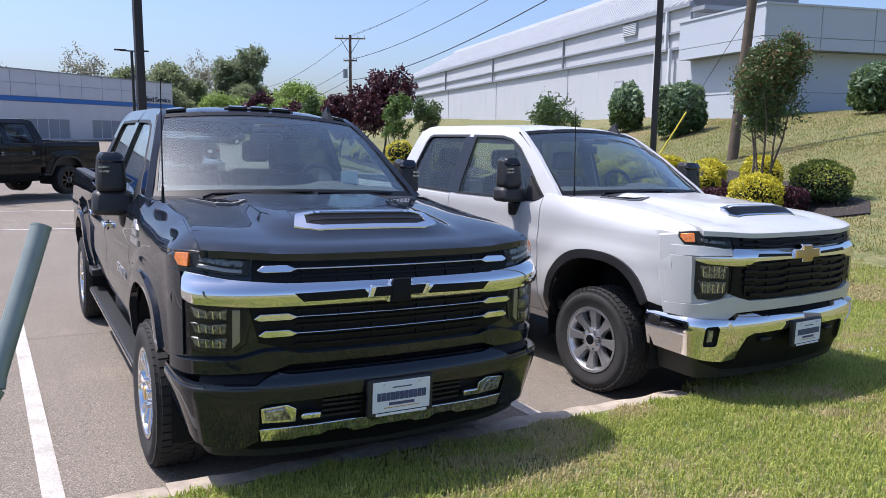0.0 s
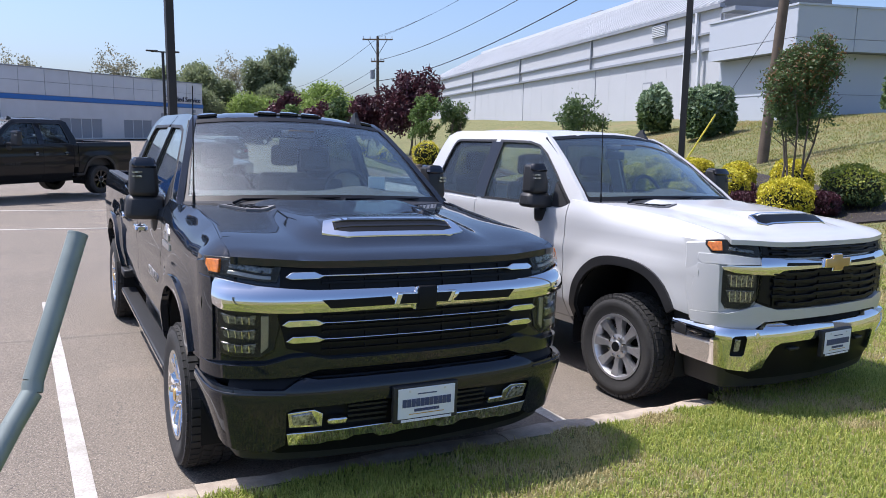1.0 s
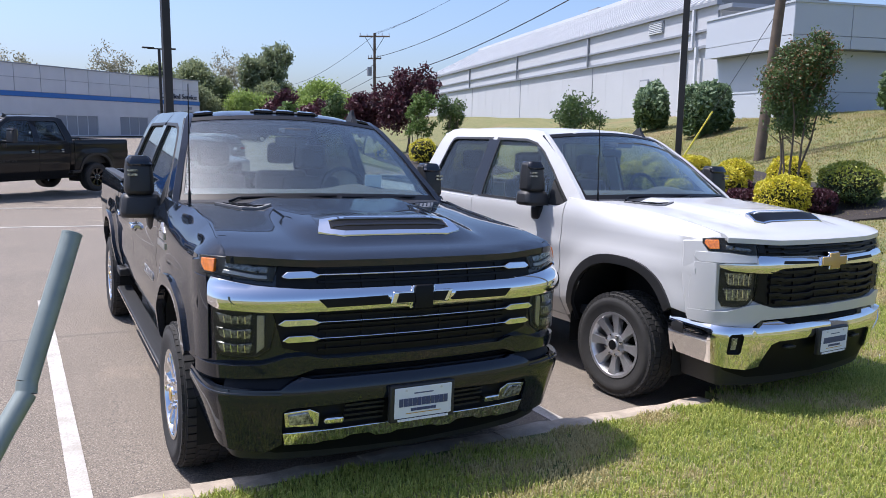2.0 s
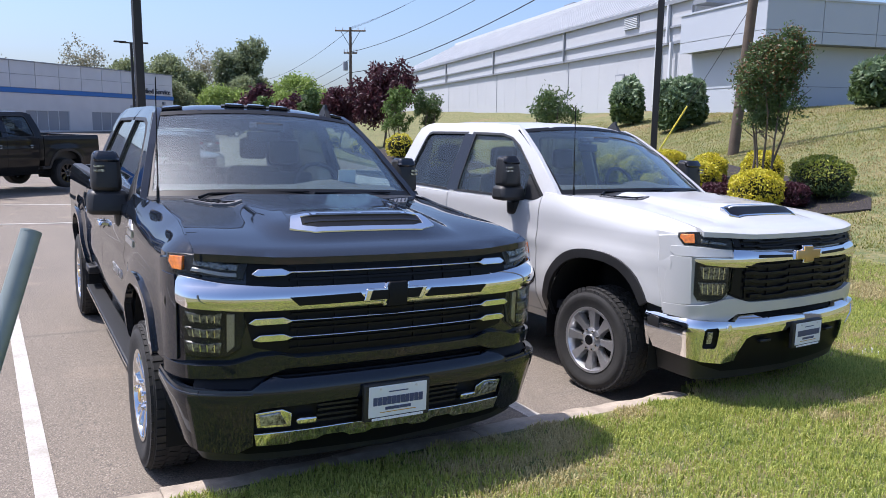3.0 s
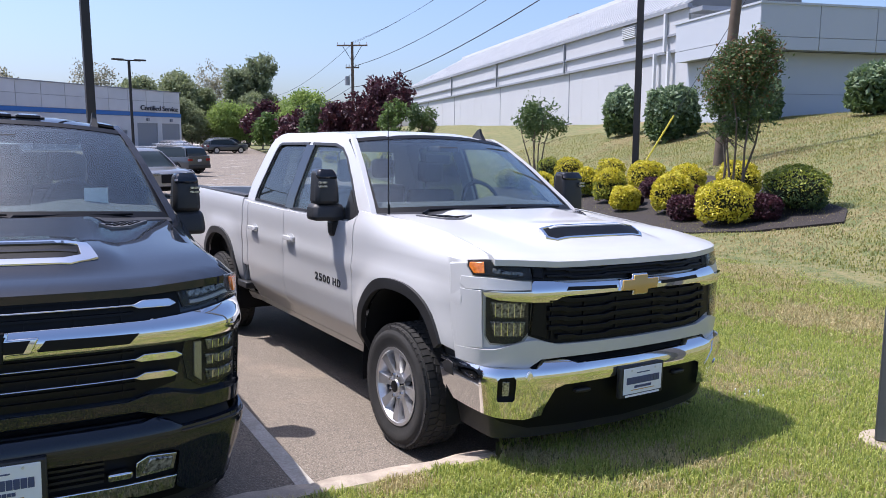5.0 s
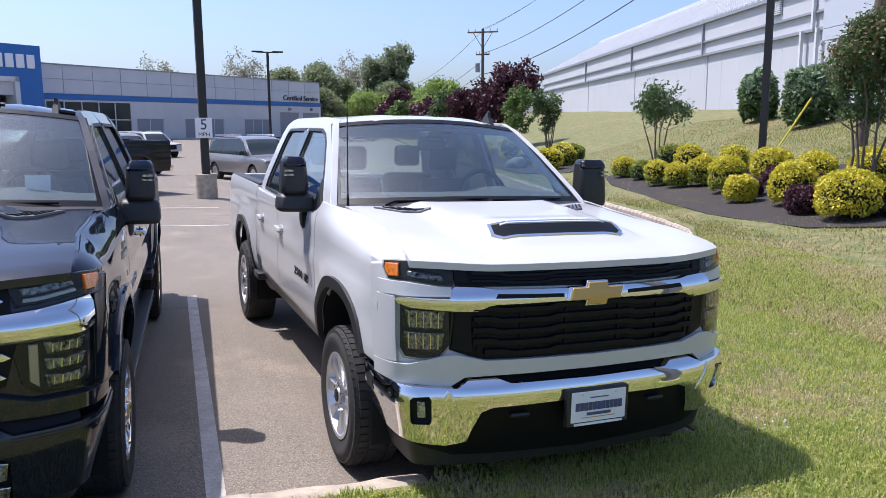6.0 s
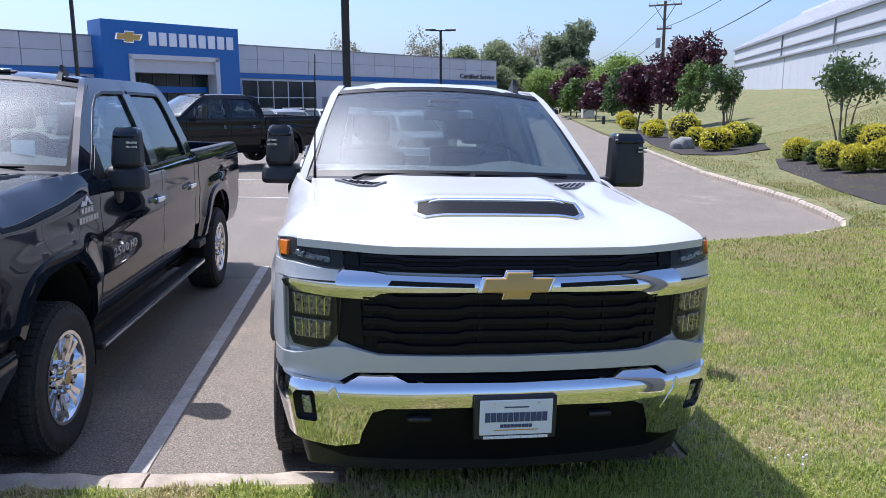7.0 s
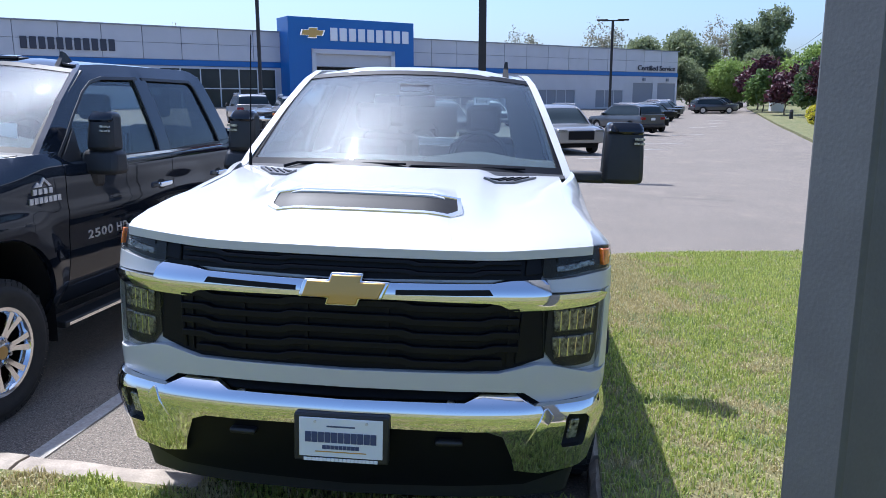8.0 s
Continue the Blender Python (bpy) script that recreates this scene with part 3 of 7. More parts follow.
        part("mirror_foot", q(mirror_shell(0.87, 1.06, 1.43 + d, 1.29 + d, 2.12, 2.28)), PLASTIC, head, bevel=0.03)
        part("mirror_glass", q(box(x0 + 0.02, x1 - 0.02, 2.281, 2.285, 1.57 + d, 1.77 + d)), CHROME, head)
        for i in range(2):
            part("mirror_lamp", q(box(x1 - 0.075, x1 - 0.012, 2.112, 2.135, 1.675 + d + 0.028 * i, 1.689 + d + 0.028 * i)), REFLECTOR, head)
        part("mirror_sail", q(conform([(1.885, 1.452), (2.10, 1.452), (2.13, 1.655)], green_surf, -0.01, 0.008, 0.1, 0.1)), PLASTIC, t, "black corner panel at the window")
    # handles
    hm = CHROME if hc else paint
    for y0 in (door_2 - 0.28, door_3 - 0.32):
        for s in (1, -1):
            bm = conform([(y0, 1.185), (y0 + 0.02, 1.175), (y0 + 0.17, 1.18), (y0 + 0.19, 1.19), (y0 + 0.19, 1.215), (y0 + 0.02, 1.215)], side, 0.022, 0.045)
            box(side(y0, 1.2, 0)[0] - 0.01, side(y0, 1.2, 0)[0] + 0.03, y0 + 0.155, y0 + 0.185, 1.18, 1.213, bm)
            box(side(y0, 1.2, 0)[0] - 0.01, side(y0, 1.2, 0)[0] + 0.03, y0 + 0.01, y0 + 0.03, 1.18, 1.213, bm)
            part("door_handle", bm if s == 1 else flip_x(bm), hm, t, "chrome door handle" if hc else "", bevel=0.006)
            bm = conform(arc(y0 + 0.09, 1.195, 0.06, 0.04, 0, 360, 14), side, -0.002, 0.003)
            part("handle_cup", bm if s == 1 else flip_x(bm), GRILLE if hc else DARK_PAINT, t)
    # side lettering
    for s in (1, -1):
        for sign, u0 in zip("2500HD", (-0.205, -0.13, -0.055, 0.02, 0.13, 0.208)):
            bm = text_mesh(sign, 0.082, 0.003, 0.0015)
            xs = [v.co.x for v in bm.verts]
            k, mid = 0.058 / (max(xs) - min(xs)), (max(xs) + min(xs)) / 2
            for v in bm.verts:
                u = u0 + (v.co.x - mid) * k
                v.co = Vector(side(2.29 + (u if s == 1 else -u), 0.95 + v.co.z, 0.001 - v.co.y))
                v.co.x *= s
            part("lettering", bm, SATIN if hc else PLASTIC, t, "raised chrome lettering" if hc else "raised black lettering", 0)
        if hc:
            bm = conform([(u - 0.12, v - 0.02) for u, v in ((1.66, 1.345), (1.70, 1.375), (1.72, 1.36), (1.76, 1.40), (1.83, 1.345), (1.80, 1.345), (1.76, 1.38), (1.73, 1.345))], side, 0.0, 0.008, 0.2, 0.2)
            part("mountain_badge", bm if s == 1 else flip_x(bm), SATIN, t)
            for i in range(4):
                bm = conform([(1.535 + 0.048 * i, 1.28), (1.57 + 0.048 * i, 1.28), (1.57 + 0.048 * i, 1.315), (1.535 + 0.048 * i, 1.315)], side, 0.0, 0.008, 0.2, 0.2)
                part("badge_bar", bm if s == 1 else flip_x(bm), SATIN, t)
            for i in range(7):
                bm = conform([(1.50 + 0.043 * i, 1.225), (1.533 + 0.043 * i, 1.225), (1.533 + 0.043 * i, 1.262), (1.50 + 0.043 * i, 1.262)], side, 0.0, 0.008, 0.2, 0.2)
                part("badge_bar", bm if s == 1 else flip_x(bm), SATIN, t)
    # bed
    part("bed_floor", box(-0.90, 0.90, ce + 0.02, length - 0.03, 0.80, 0.85), PLASTIC, t)
    for s in (1, -1):
        x0, x1 = sorted((s * 0.90, s * 1.0))
        part("bed_rail", box(x0, x1, ce + 0.03, length, 1.455, 1.485), PLASTIC, t, "black bed rail cap", bevel=0.01)
        x0, x1 = sorted((s * 0.90, s * 0.92))
        part("bed_inner_wall", box(x0, x1, ce + 0.03, length, 0.82, 1.46), PLASTIC, t)
    part("bed_front_wall", box(-0.99, 0.99, ce + 0.015, ce + 0.05, 0.6, 1.46), paint, t, bevel=0.008)
    part("tailgate", box(-0.88, 0.88, length - 0.05, length + 0.01, 0.72, 1.475), paint, t, bevel=0.012)
    for s in (1, -1):
        x0, x1 = sorted((s * 0.89, s * 1.015))
        part("tail_lamp", box(x0, x1, length - 0.06, length + 0.015, 1.05, 1.44), RED_LENS, t, bevel=0.015)
    part("rear_bumper", box(-0.97, 0.97, length + 0.0, length + 0.14, 0.55, 0.72), CHROME, t, bevel=0.03)
    # cab rear wall with window, cabin
    part("cab_back", conform(with_hole([(-0.94, 0.8), (0.94, 0.8), (0.97, 1.42), (0.74, 2.0), (0.5, 2.05), (-0.5, 2.05), (-0.74, 2.0), (-0.97, 1.42)], [(-0.66, 1.5), (0.66, 1.5), (0.58, 1.9), (-0.58, 1.9)]), lambda x, z, h: (x, ce - 0.02 - 0.20 * max(0, z - 1.45) + h, z), -0.03, 0.0, 0.4, 0.2), paint, t)
    ob = part("rear_window", conform([(-0.67, 1.49), (0.67, 1.49), (0.59, 1.91), (-0.59, 1.91)], lambda x, z, h: (x, ce - 0.02 - 0.20 * max(0, z - 1.45) + h, z), -0.022, -0.016, 0.4, 0.2), CLEAR, t)
    ob.visible_shadow = False
    part("cabin_floor", box(-0.92, 0.92, 1.5, ce - 0.05, 0.55, 0.62), CABIN, t)
    part("headliner", box(-0.66, 0.66, 2.55, ce - 0.2, 2.0, 2.015), CABIN_LIGHT, t)
    part("dashboard", conform([(-0.90, 1.60), (-0.4, 1.55), (0.4, 1.55), (0.90, 1.60), (0.90, 2.12), (-0.90, 2.12)], lambda x, y, h: (x, y, 1.475 + 0.085 * smooth(1.68, 1.95, y) + 0.04 * math.exp(-((x - 0.42) / 0.2) ** 2) * smooth(1.8, 2.0, y) + h), -0.5, 0.0, 0.12, 0.12), CABIN_LIGHT, t, "grey dashboard under the windscreen", bevel=0.02)
    bm = bmesh.new()
    for i in range(24):
        a, b = (Matrix.Translation((0.42, 2.30, 1.52)) @ Matrix.Rotation(radians(-25), 4, "X") @ Vector((0.19 * math.cos(q), 0, 0.19 * math.sin(q))) for q in (i * math.pi / 12, (i + 1) * math.pi / 12))
        rod(a, b, 0.017, None, 6, bm)
    for q in (0, math.pi, -math.pi / 2):
        rod((0.42, 2.30, 1.52), Matrix.Translation((0.42, 2.30, 1.52)) @ Matrix.Rotation(radians(-25), 4, "X") @ Vector((0.19 * math.cos(q), 0, 0.19 * math.sin(q))), 0.04, 0.02, 6, bm)
    part("steering_wheel", bm, CABIN, t)
    for x in (-0.42, 0.42):
        for y0 in (2.65, 3.6):
            part("seat", box(x - 0.26, x + 0.26, y0, y0 + 0.5, 0.85, 1.05, box(x - 0.25, x + 0.25, y0 + 0.42, y0 + 0.56, 1.0, 1.60)), CABIN, t, bevel=0.05)
            part("headrest", box(x - 0.13, x + 0.13, y0 + 0.46, y0 + 0.56, 1.66, 1.84), CABIN, t, bevel=0.04)
    if hc:
        part("price_sheet", box(0.60, 0.74, 1.96, 1.965, 1.57, 1.67, None, pose(0, 0, 0, 0, 0, 4)), LENS_WHITE, t, "white paper sheet behind the glass")
    part("rear_view_mirror", box(-0.12, 0.12, 2.36, 2.39, 1.83, 1.90, box(-0.10, 0.10, 2.20, 2.40, 1.915, 1.96)), CABIN, t, bevel=0.012)
    # roof fittings
    part("antenna_fin", conform([(2.50, -0.015), (2.68, -0.005), (2.66, 0.03), (2.60, 0.085), (2.565, 0.095), (2.56, 0.06)], lambda y, z, h: (0.57 + h * (1 - 6 * max(0, z)), y, 2.035 + z), -0.022, 0.022), PLASTIC, t, "dark shark-fin aerial", bevel=0.006)
    part("aerial_rod", rod((-0.875, 1.62, 1.52), (-0.875, 1.66, 2.24), 0.005, 0.003, 6, rod((-0.875, 1.618, 1.47), (-0.875, 1.622, 1.58), 0.011, 0.008, 8)), GRILLE, t, "thin black whip aerial")
    if hc:
        for x in (-0.62, -0.17, 0.0, 0.17, 0.62):
            part("clearance_lamp", conform([(x - 0.075, 2.53), (x + 0.075, 2.53), (x + 0.05, 2.62), (x - 0.05, 2.62)], roof_surf, 0.0, 0.024, 0.1, 0.1), BLACK_CHROME, t, "smoked roof marker lamp", bevel=0.008)
        part("clearance_base", conform([(-0.27, 2.54), (0.27, 2.54), (0.24, 2.66), (-0.24, 2.66)], roof_surf, 0.0, 0.010, 0.1, 0.1), PLASTIC, t, bevel=0.004)
    # steps and underbody
    for s in (1, -1):
        x0, x1 = sorted((s * 0.92, s * 1.05))
        if hc:
            part("running_board", box(x0, x1, 1.75, rear_axle - 0.62, 0.385, 0.43), PLASTIC, t, "black running board with a bright edge", bevel=0.01)
            xa, xb = sorted((s * 1.046, s * 1.054))
            part("board_trim", box(xa, xb, 1.78, rear_axle - 0.65, 0.40, 0.42), CHROME, t)
        part("corner_step", box(x0, x1, rear_axle - 0.83, rear_axle - 0.55, 0.56, 0.63), PLASTIC, t, bevel=0.015)
        x0, x1 = sorted((s * 0.42, s * 0.52))
        part("frame_rail", box(x0, x1, 0.5, length - 0.2, 0.50, 0.68), DARK, t)
    part("axle_beam", rod((-0.8, AXLE, 0.42), (0.8, AXLE, 0.42), 0.06), DARK, t)
    part("rear_axle_beam", rod((-0.8, rear_axle, 0.42), (0.8, rear_axle, 0.42), 0.08), DARK, t)
    part("underbody", box(-0.85, 0.85, 1.65, rear_axle - 0.6, 0.58, 0.62), DARK, t)
    rr, rim, n, metal = (0.425, 0.255, 7, CHROME) if hc else (0.418, 0.254, 8, SATIN if paint is PAINT_WHITE else BLACK_CHROME)
    for y in (AXLE, rear_axle):
        for s in (1, -1):
            wheel(t, s * 0.935, y, rr, s, n, rim, metal)
    stretch_cab(t)
    return t


VENT = material("vent_grey", (0.16, 0.16, 0.165), 0.4, 0.3, vary=0.3, scale=40)
LAMP_BODY = material("lamp_housing", (0.055, 0.055, 0.053), 0.35, 0.2, vary=0.4, scale=30)
DARK_PAINT = material("shaded_recess", (0.55, 0.56, 0.57), 0.4, coat=0.5)


def mirror_shell(x0, x1, z0, z1, y0, y1):
    """A mirror housing that narrows a little towards z1 and towards its glass."""
    bm = bmesh.new()
    rings = []
    for i in range(5):
        k = i / 4
        dx, dy = 0.018 * k * k, 0.035 * k * k
        ring = [(x0 + dx, y0 + dy), (x0 + (x1 - x0) * 0.5, y0 + dy - 0.014), (x1 - dx, y0 + dy + 0.012), (x1 - dx * 0.6, y1), (x0 + dx * 0.6, y1)]
        rings.append([bm.verts.new((x, y, z0 + (z1 - z0) * k)) for x, y in ring])
    for p, q in zip(rings, rings[1:]):
        for j in range(5):
            bm.faces.new((p[j], p[(j + 1) % 5], q[(j + 1) % 5], q[j]))
    bm.faces.new(rings[0][::-1])
    bm.faces.new(rings[-1])
    return bm


def stretch_cab(t):
    """Raises the roof over the belt line, glass and trim with it."""
    for ob in t.children:
        if ob.type == "MESH" and not ob.name.startswith(("mirror", "aerial")):
            for v in ob.data.vertices:
                v.co.z += 0.042 * smooth(1.52, 2.0, v.co.z)


def front_white(t, paint, fp):
    full = lambda nm, pts, surf, lo, hi, mat, lab="", bevel=0.0, parent=None: part(nm, conform(both(pts), surf, lo, hi, 0.05, 0.018 if mat is CHROME else 0.06), mat, parent or t, lab, 35, bevel)
    full("front_panel", [(0, 0.812), (0.62, 0.81), (0.70, 0.795), (0.78, 0.77), (1.22, 0.785), (1.28, 1.0), (1.30, 1.16), (1.27, 1.30), (1.10, 1.325), (0.90, 1.345), (0, 1.345)], face_surf, -0.06, 0.0, paint, "white lower grille surround", 0.01)
    full("front_lip", [(0, 0.806), (0.55, 0.806), (0.69, 0.803), (0.755, 0.758), (1.20, 0.775), (1.22, 0.85), (0.96, 0.868), (0.80, 0.915), (0.73, 0.92), (0.59, 0.886), (0, 0.88)], face_surf, 0.0, 0.035, paint, "", 0.015)
    fp("lamp_brow", [(0.77, 1.205), (1.05, 1.20), (1.15, 1.19), (1.19, 1.22), (1.17, 1.25), (1.0, 1.256), (0.76, 1.252)], face_surf, 0.0, 0.028, paint, "", 0.012)
    fp("lamp_side", [(1.02, 0.87), (1.20, 0.85), (1.23, 1.0), (1.19, 1.19), (1.035, 1.195), (1.03, 1.0)], face_surf, 0.0, 0.026, paint, "", 0.012)
    g = full("grille", [(0, 0.878), (0.59, 0.88), (0.77, 0.94), (0.78, 1.19), (0, 1.19)], face_surf, -0.01, 0.006, GRILLE, "matt black slatted grille")
    for z, half in ((1.135, 0.66), (1.08, 0.66), (1.025, 0.66), (0.97, 0.66), (0.915, 0.60)):
        full("slat", [(0, z), (0.20, z), (0.24, z - 0.012), (half - 0.12, z - 0.012), (half - 0.08, z), (half, z), (half, z + 0.026), (half - 0.10, z + 0.026), (half - 0.14, z + 0.014), (0.26, z + 0.014), (0.22, z + 0.026), (0, z + 0.026)], face_surf, 0.004, 0.035, GRILLE, "", 0.003, g)
    for x in (0.15, 0.40, 0.62):
        fp("grille_post", [(x, 0.91), (x + 0.015, 0.91), (x + 0.015, 1.18), (x, 1.18)], face_surf, 0.0, 0.015, GRILLE, "", 0, g)
    u = full("upper_grille", [(0, 1.235), (0.74, 1.25), (0.78, 1.345), (0, 1.345)], face_surf, -0.01, 0.008, GRILLE, "matt black upper grille")
    for z in (1.265, 1.30, 1.332):
        full("slat", [(0, z), (0.22, z), (0.25, z - 0.008), (0.5, z - 0.006), (0.53, z + 0.004), (0.66, z + 0.006), (0.66, z + 0.02), (0.51, z + 0.018), (0.48, z + 0.008), (0.27, z + 0.006), (0.24, z + 0.014), (0, z + 0.014)], face_surf, 0.004, 0.03, GRILLE, "", 0.003, u)
    fp("grille_end", [(0.65, 0.915), (0.765, 0.945), (0.755, 1.135), (0.67, 1.135)], face_surf, 0.0, 0.016, GRILLE, "", 0.006)
    fp("grille_end", [(0.675, 1.262), (0.745, 1.27), (0.75, 1.34), (0.68, 1.34)], face_surf, 0.0, 0.02, GRILLE, "", 0.006)
    bar = full("chrome_bar", [(0, 1.172), (0.54, 1.166), (0.585, 1.16), (0.64, 1.132), (0.75, 1.136), (0.95, 1.15), (1.01, 1.168), (1.025, 1.188), (0.98, 1.20), (0.775, 1.200), (0.765, 1.238), (0.745, 1.254), (0.62, 1.248), (0.55, 1.238), (0, 1.228)], rounded_face(1.193, 0.066, 0.020), 0.0, 0.026, CHROME, "polished chrome grille bar", 0.008)
    fp("bar_slot", [(0.19, 1.190), (0.555, 1.197), (0.54, 1.218), (0.19, 1.208)], face_surf, 0.036, 0.0478, GRILLE, "", 0, bar)
    badge = part("badge_rim", conform(scaled(BOWTIE, 1.03, 0, 1.202, 0.95), face_surf, 0.02, 0.056, 0.05, 0.05), CHROME, t, "chrome badge outline", bevel=0.006)
    part("badge", conform(scaled(BOWTIE, 0.93, 0, 1.202, 0.83), face_surf, 0.04, 0.063, 0.05, 0.05), GOLD, badge, "gold badge face", bevel=0.004)
    for s in (1, -1):
        f = lambda pts: pts if s == 1 else mirrored(pts)
        lamp = part("headlamp", conform(f([(0.75, 1.255), (0.95, 1.26), (1.08, 1.258), (1.11, 1.30), (1.10, 1.332), (1.02, 1.342), (0.90, 1.35), (0.73, 1.352)]), face_surf, -0.01, 0.012, 0.05, 0.06), LAMP_BODY, t, "slim dark headlamp with an amber corner", bevel=0.003)
        part("indicator", conform(f([(1.005, 1.272), (1.07, 1.268), (1.097, 1.30), (1.085, 1.324), (0.998, 1.332)]), face_surf, 0.006, 0.034, 0.05, 0.05), AMBER, lamp, "amber side indicator", bevel=0.004)
        part("lamp_strip", conform(f([(0.80, 1.276), (0.97, 1.276), (0.96, 1.300), (0.80, 1.300)]), face_surf, 0.006, 0.022, 0.05, 0.05), REFLECTOR, lamp, bevel=0.004)
        part("lamp_strip", conform(f([(0.80, 1.314), (0.96, 1.312), (0.955, 1.335), (0.80, 1.340)]), face_surf, 0.006, 0.020, 0.05, 0.05), LAMP_BODY, lamp)
        ob = part("lamp_lens", conform(f([(0.745, 1.252), (0.95, 1.257), (1.08, 1.255), (1.113, 1.30), (1.103, 1.335), (1.02, 1.345), (0.90, 1.353), (0.726, 1.355)]), face_surf, 0.026, 0.030, 0.05, 0.06), SMOKE, lamp)
        ob.visible_shadow = False
        block = part("lower_lamp", conform(f([(0.765, 0.97), (0.82, 0.903), (0.91, 0.895), (0.985, 0.90), (1.01, 0.94), (1.015, 1.165), (0.75, 1.14)]), face_surf, -0.02, 0.006, 0.05, 0.06), LAMP_BODY, t, "projector lamp block in a dark housing")
        for z0, z1 in ((1.045, 1.135), (0.94, 1.025)):
            part("lamp_reflector", conform(f([(0.805, z0), (0.965, z0), (0.99, z1), (0.795, z1)]), face_surf, 0.004, 0.018, 0.05, 0.06), REFLECTOR, block, bevel=0.006)
            for i in range(5):
                part("lamp_fin", conform(f([(0.822 + 0.034 * i, z0 + 0.006), (0.827 + 0.034 * i, z0 + 0.006), (0.827 + 0.035 * i, z1 - 0.006), (0.822 + 0.035 * i, z1 - 0.006)]), face_surf, 0.01, 0.022, 0.1, 0.1), CHROME, block)
        ob = part("lamp_lens", conform(f([(0.76, 0.97), (0.815, 0.898), (0.91, 0.89), (0.988, 0.895), (1.014, 0.94), (1.02, 1.16), (0.745, 1.138)]), face_surf, 0.022, 0.026, 0.05, 0.06), SMOKE, block)
        ob.visible_shadow = False
    # bumper
    part("bumper_core", conform(both([(0, 0.36), (0.75, 0.38), (1.0, 0.45), (1.05, 0.78), (0, 0.80)]), bumper_surf, -0.12, -0.035, 0.06, 0.08), GRILLE, t)
    top = [(0, 0.765), (0.47, 0.768), (0.54, 0.792), (0.68, 0.79), (0.75, 0.758), (1.10, 0.768), (1.47, 0.765)]
    bot = [(1.47, 0.51), (1.10, 0.485), (0.92, 0.462), (0.80, 0.45), (0.685, 0.47), (0.67, 0.53), (0.625, 0.632), (0.565, 0.655), (0, 0.662)]
    fog = [(0.885, 0.57), (0.975, 0.57), (0.985, 0.585), (0.982, 0.70), (0.965, 0.716), (0.89, 0.722), (0.878, 0.705), (0.875, 0.585)]
    half = with_hole(top + bot, fog)
    for q in (half, mirrored(half)):
        part("bumper", conform(q, bumper_surf, -0.035, 0.0, 0.04, 0.025), CHROME, t, "polished chrome front bumper", bevel=0.012)
    fp("bumper_ridge", [(0.72, 0.60), (0.745, 0.59), (0.825, 0.72), (0.80, 0.752), (0.785, 0.745)], bumper_surf, -0.002, 0.005, CHROME, "", 0.003)
    for side_x in (1, -1):
        vent = [(1.33, 0.66), (1.43, 0.665), (1.44, 0.72), (1.40, 0.745), (1.34, 0.735)]
        part("bumper_vent", conform(vent if side_x == 1 else mirrored(vent), bumper_surf, -0.004, 0.004, 0.05, 0.05), PLASTIC, t, "black perforated bumper end vent", bevel=0.003)
    for q in (fog, mirrored(fog)):
        bz = part("fog_housing", conform(q, bumper_surf, -0.05, -0.03, 0.05, 0.05), GRILLE, t)
        s = 1 if q is fog else -1
        f = lambda pts: pts if s == 1 else mirrored(pts)
        part("fog_lamp", conform(f([(0.905, 0.60), (0.95, 0.60), (0.95, 0.69), (0.91, 0.69)]), bumper_surf, -0.04, -0.018, 0.05, 0.05), REFLECTOR, bz, bevel=0.005)
    full("lower_intake", [(0, 0.44), (0.70, 0.46), (0.68, 0.56), (0.63, 0.64), (0.57, 0.66), (0, 0.668)], bumper_surf, -0.06, -0.03, GRILLE)
    fp("tow_hook", [(0.36, 0.585), (0.47, 0.585), (0.47, 0.61), (0.36, 0.61)], bumper_surf, -0.04, 0.005, PLASTIC, "", 0.01)
    full("air_dam", [(0, 0.31), (0.70, 0.315), (1.05, 0.32), (1.42, 0.335), (1.42, 0.54), (0.75, 0.47), (0.66, 0.47), (0, 0.455)], bumper_surf, -0.12, -0.04, PLASTIC, "matt black air dam", 0.01)
    full("upper_intake", [(0, 0.74), (0.62, 0.74), (1.15, 0.74), (1.15, 0.80), (0.72, 0.84), (0, 0.845)], face_surf, -0.09, -0.03, GRILLE)


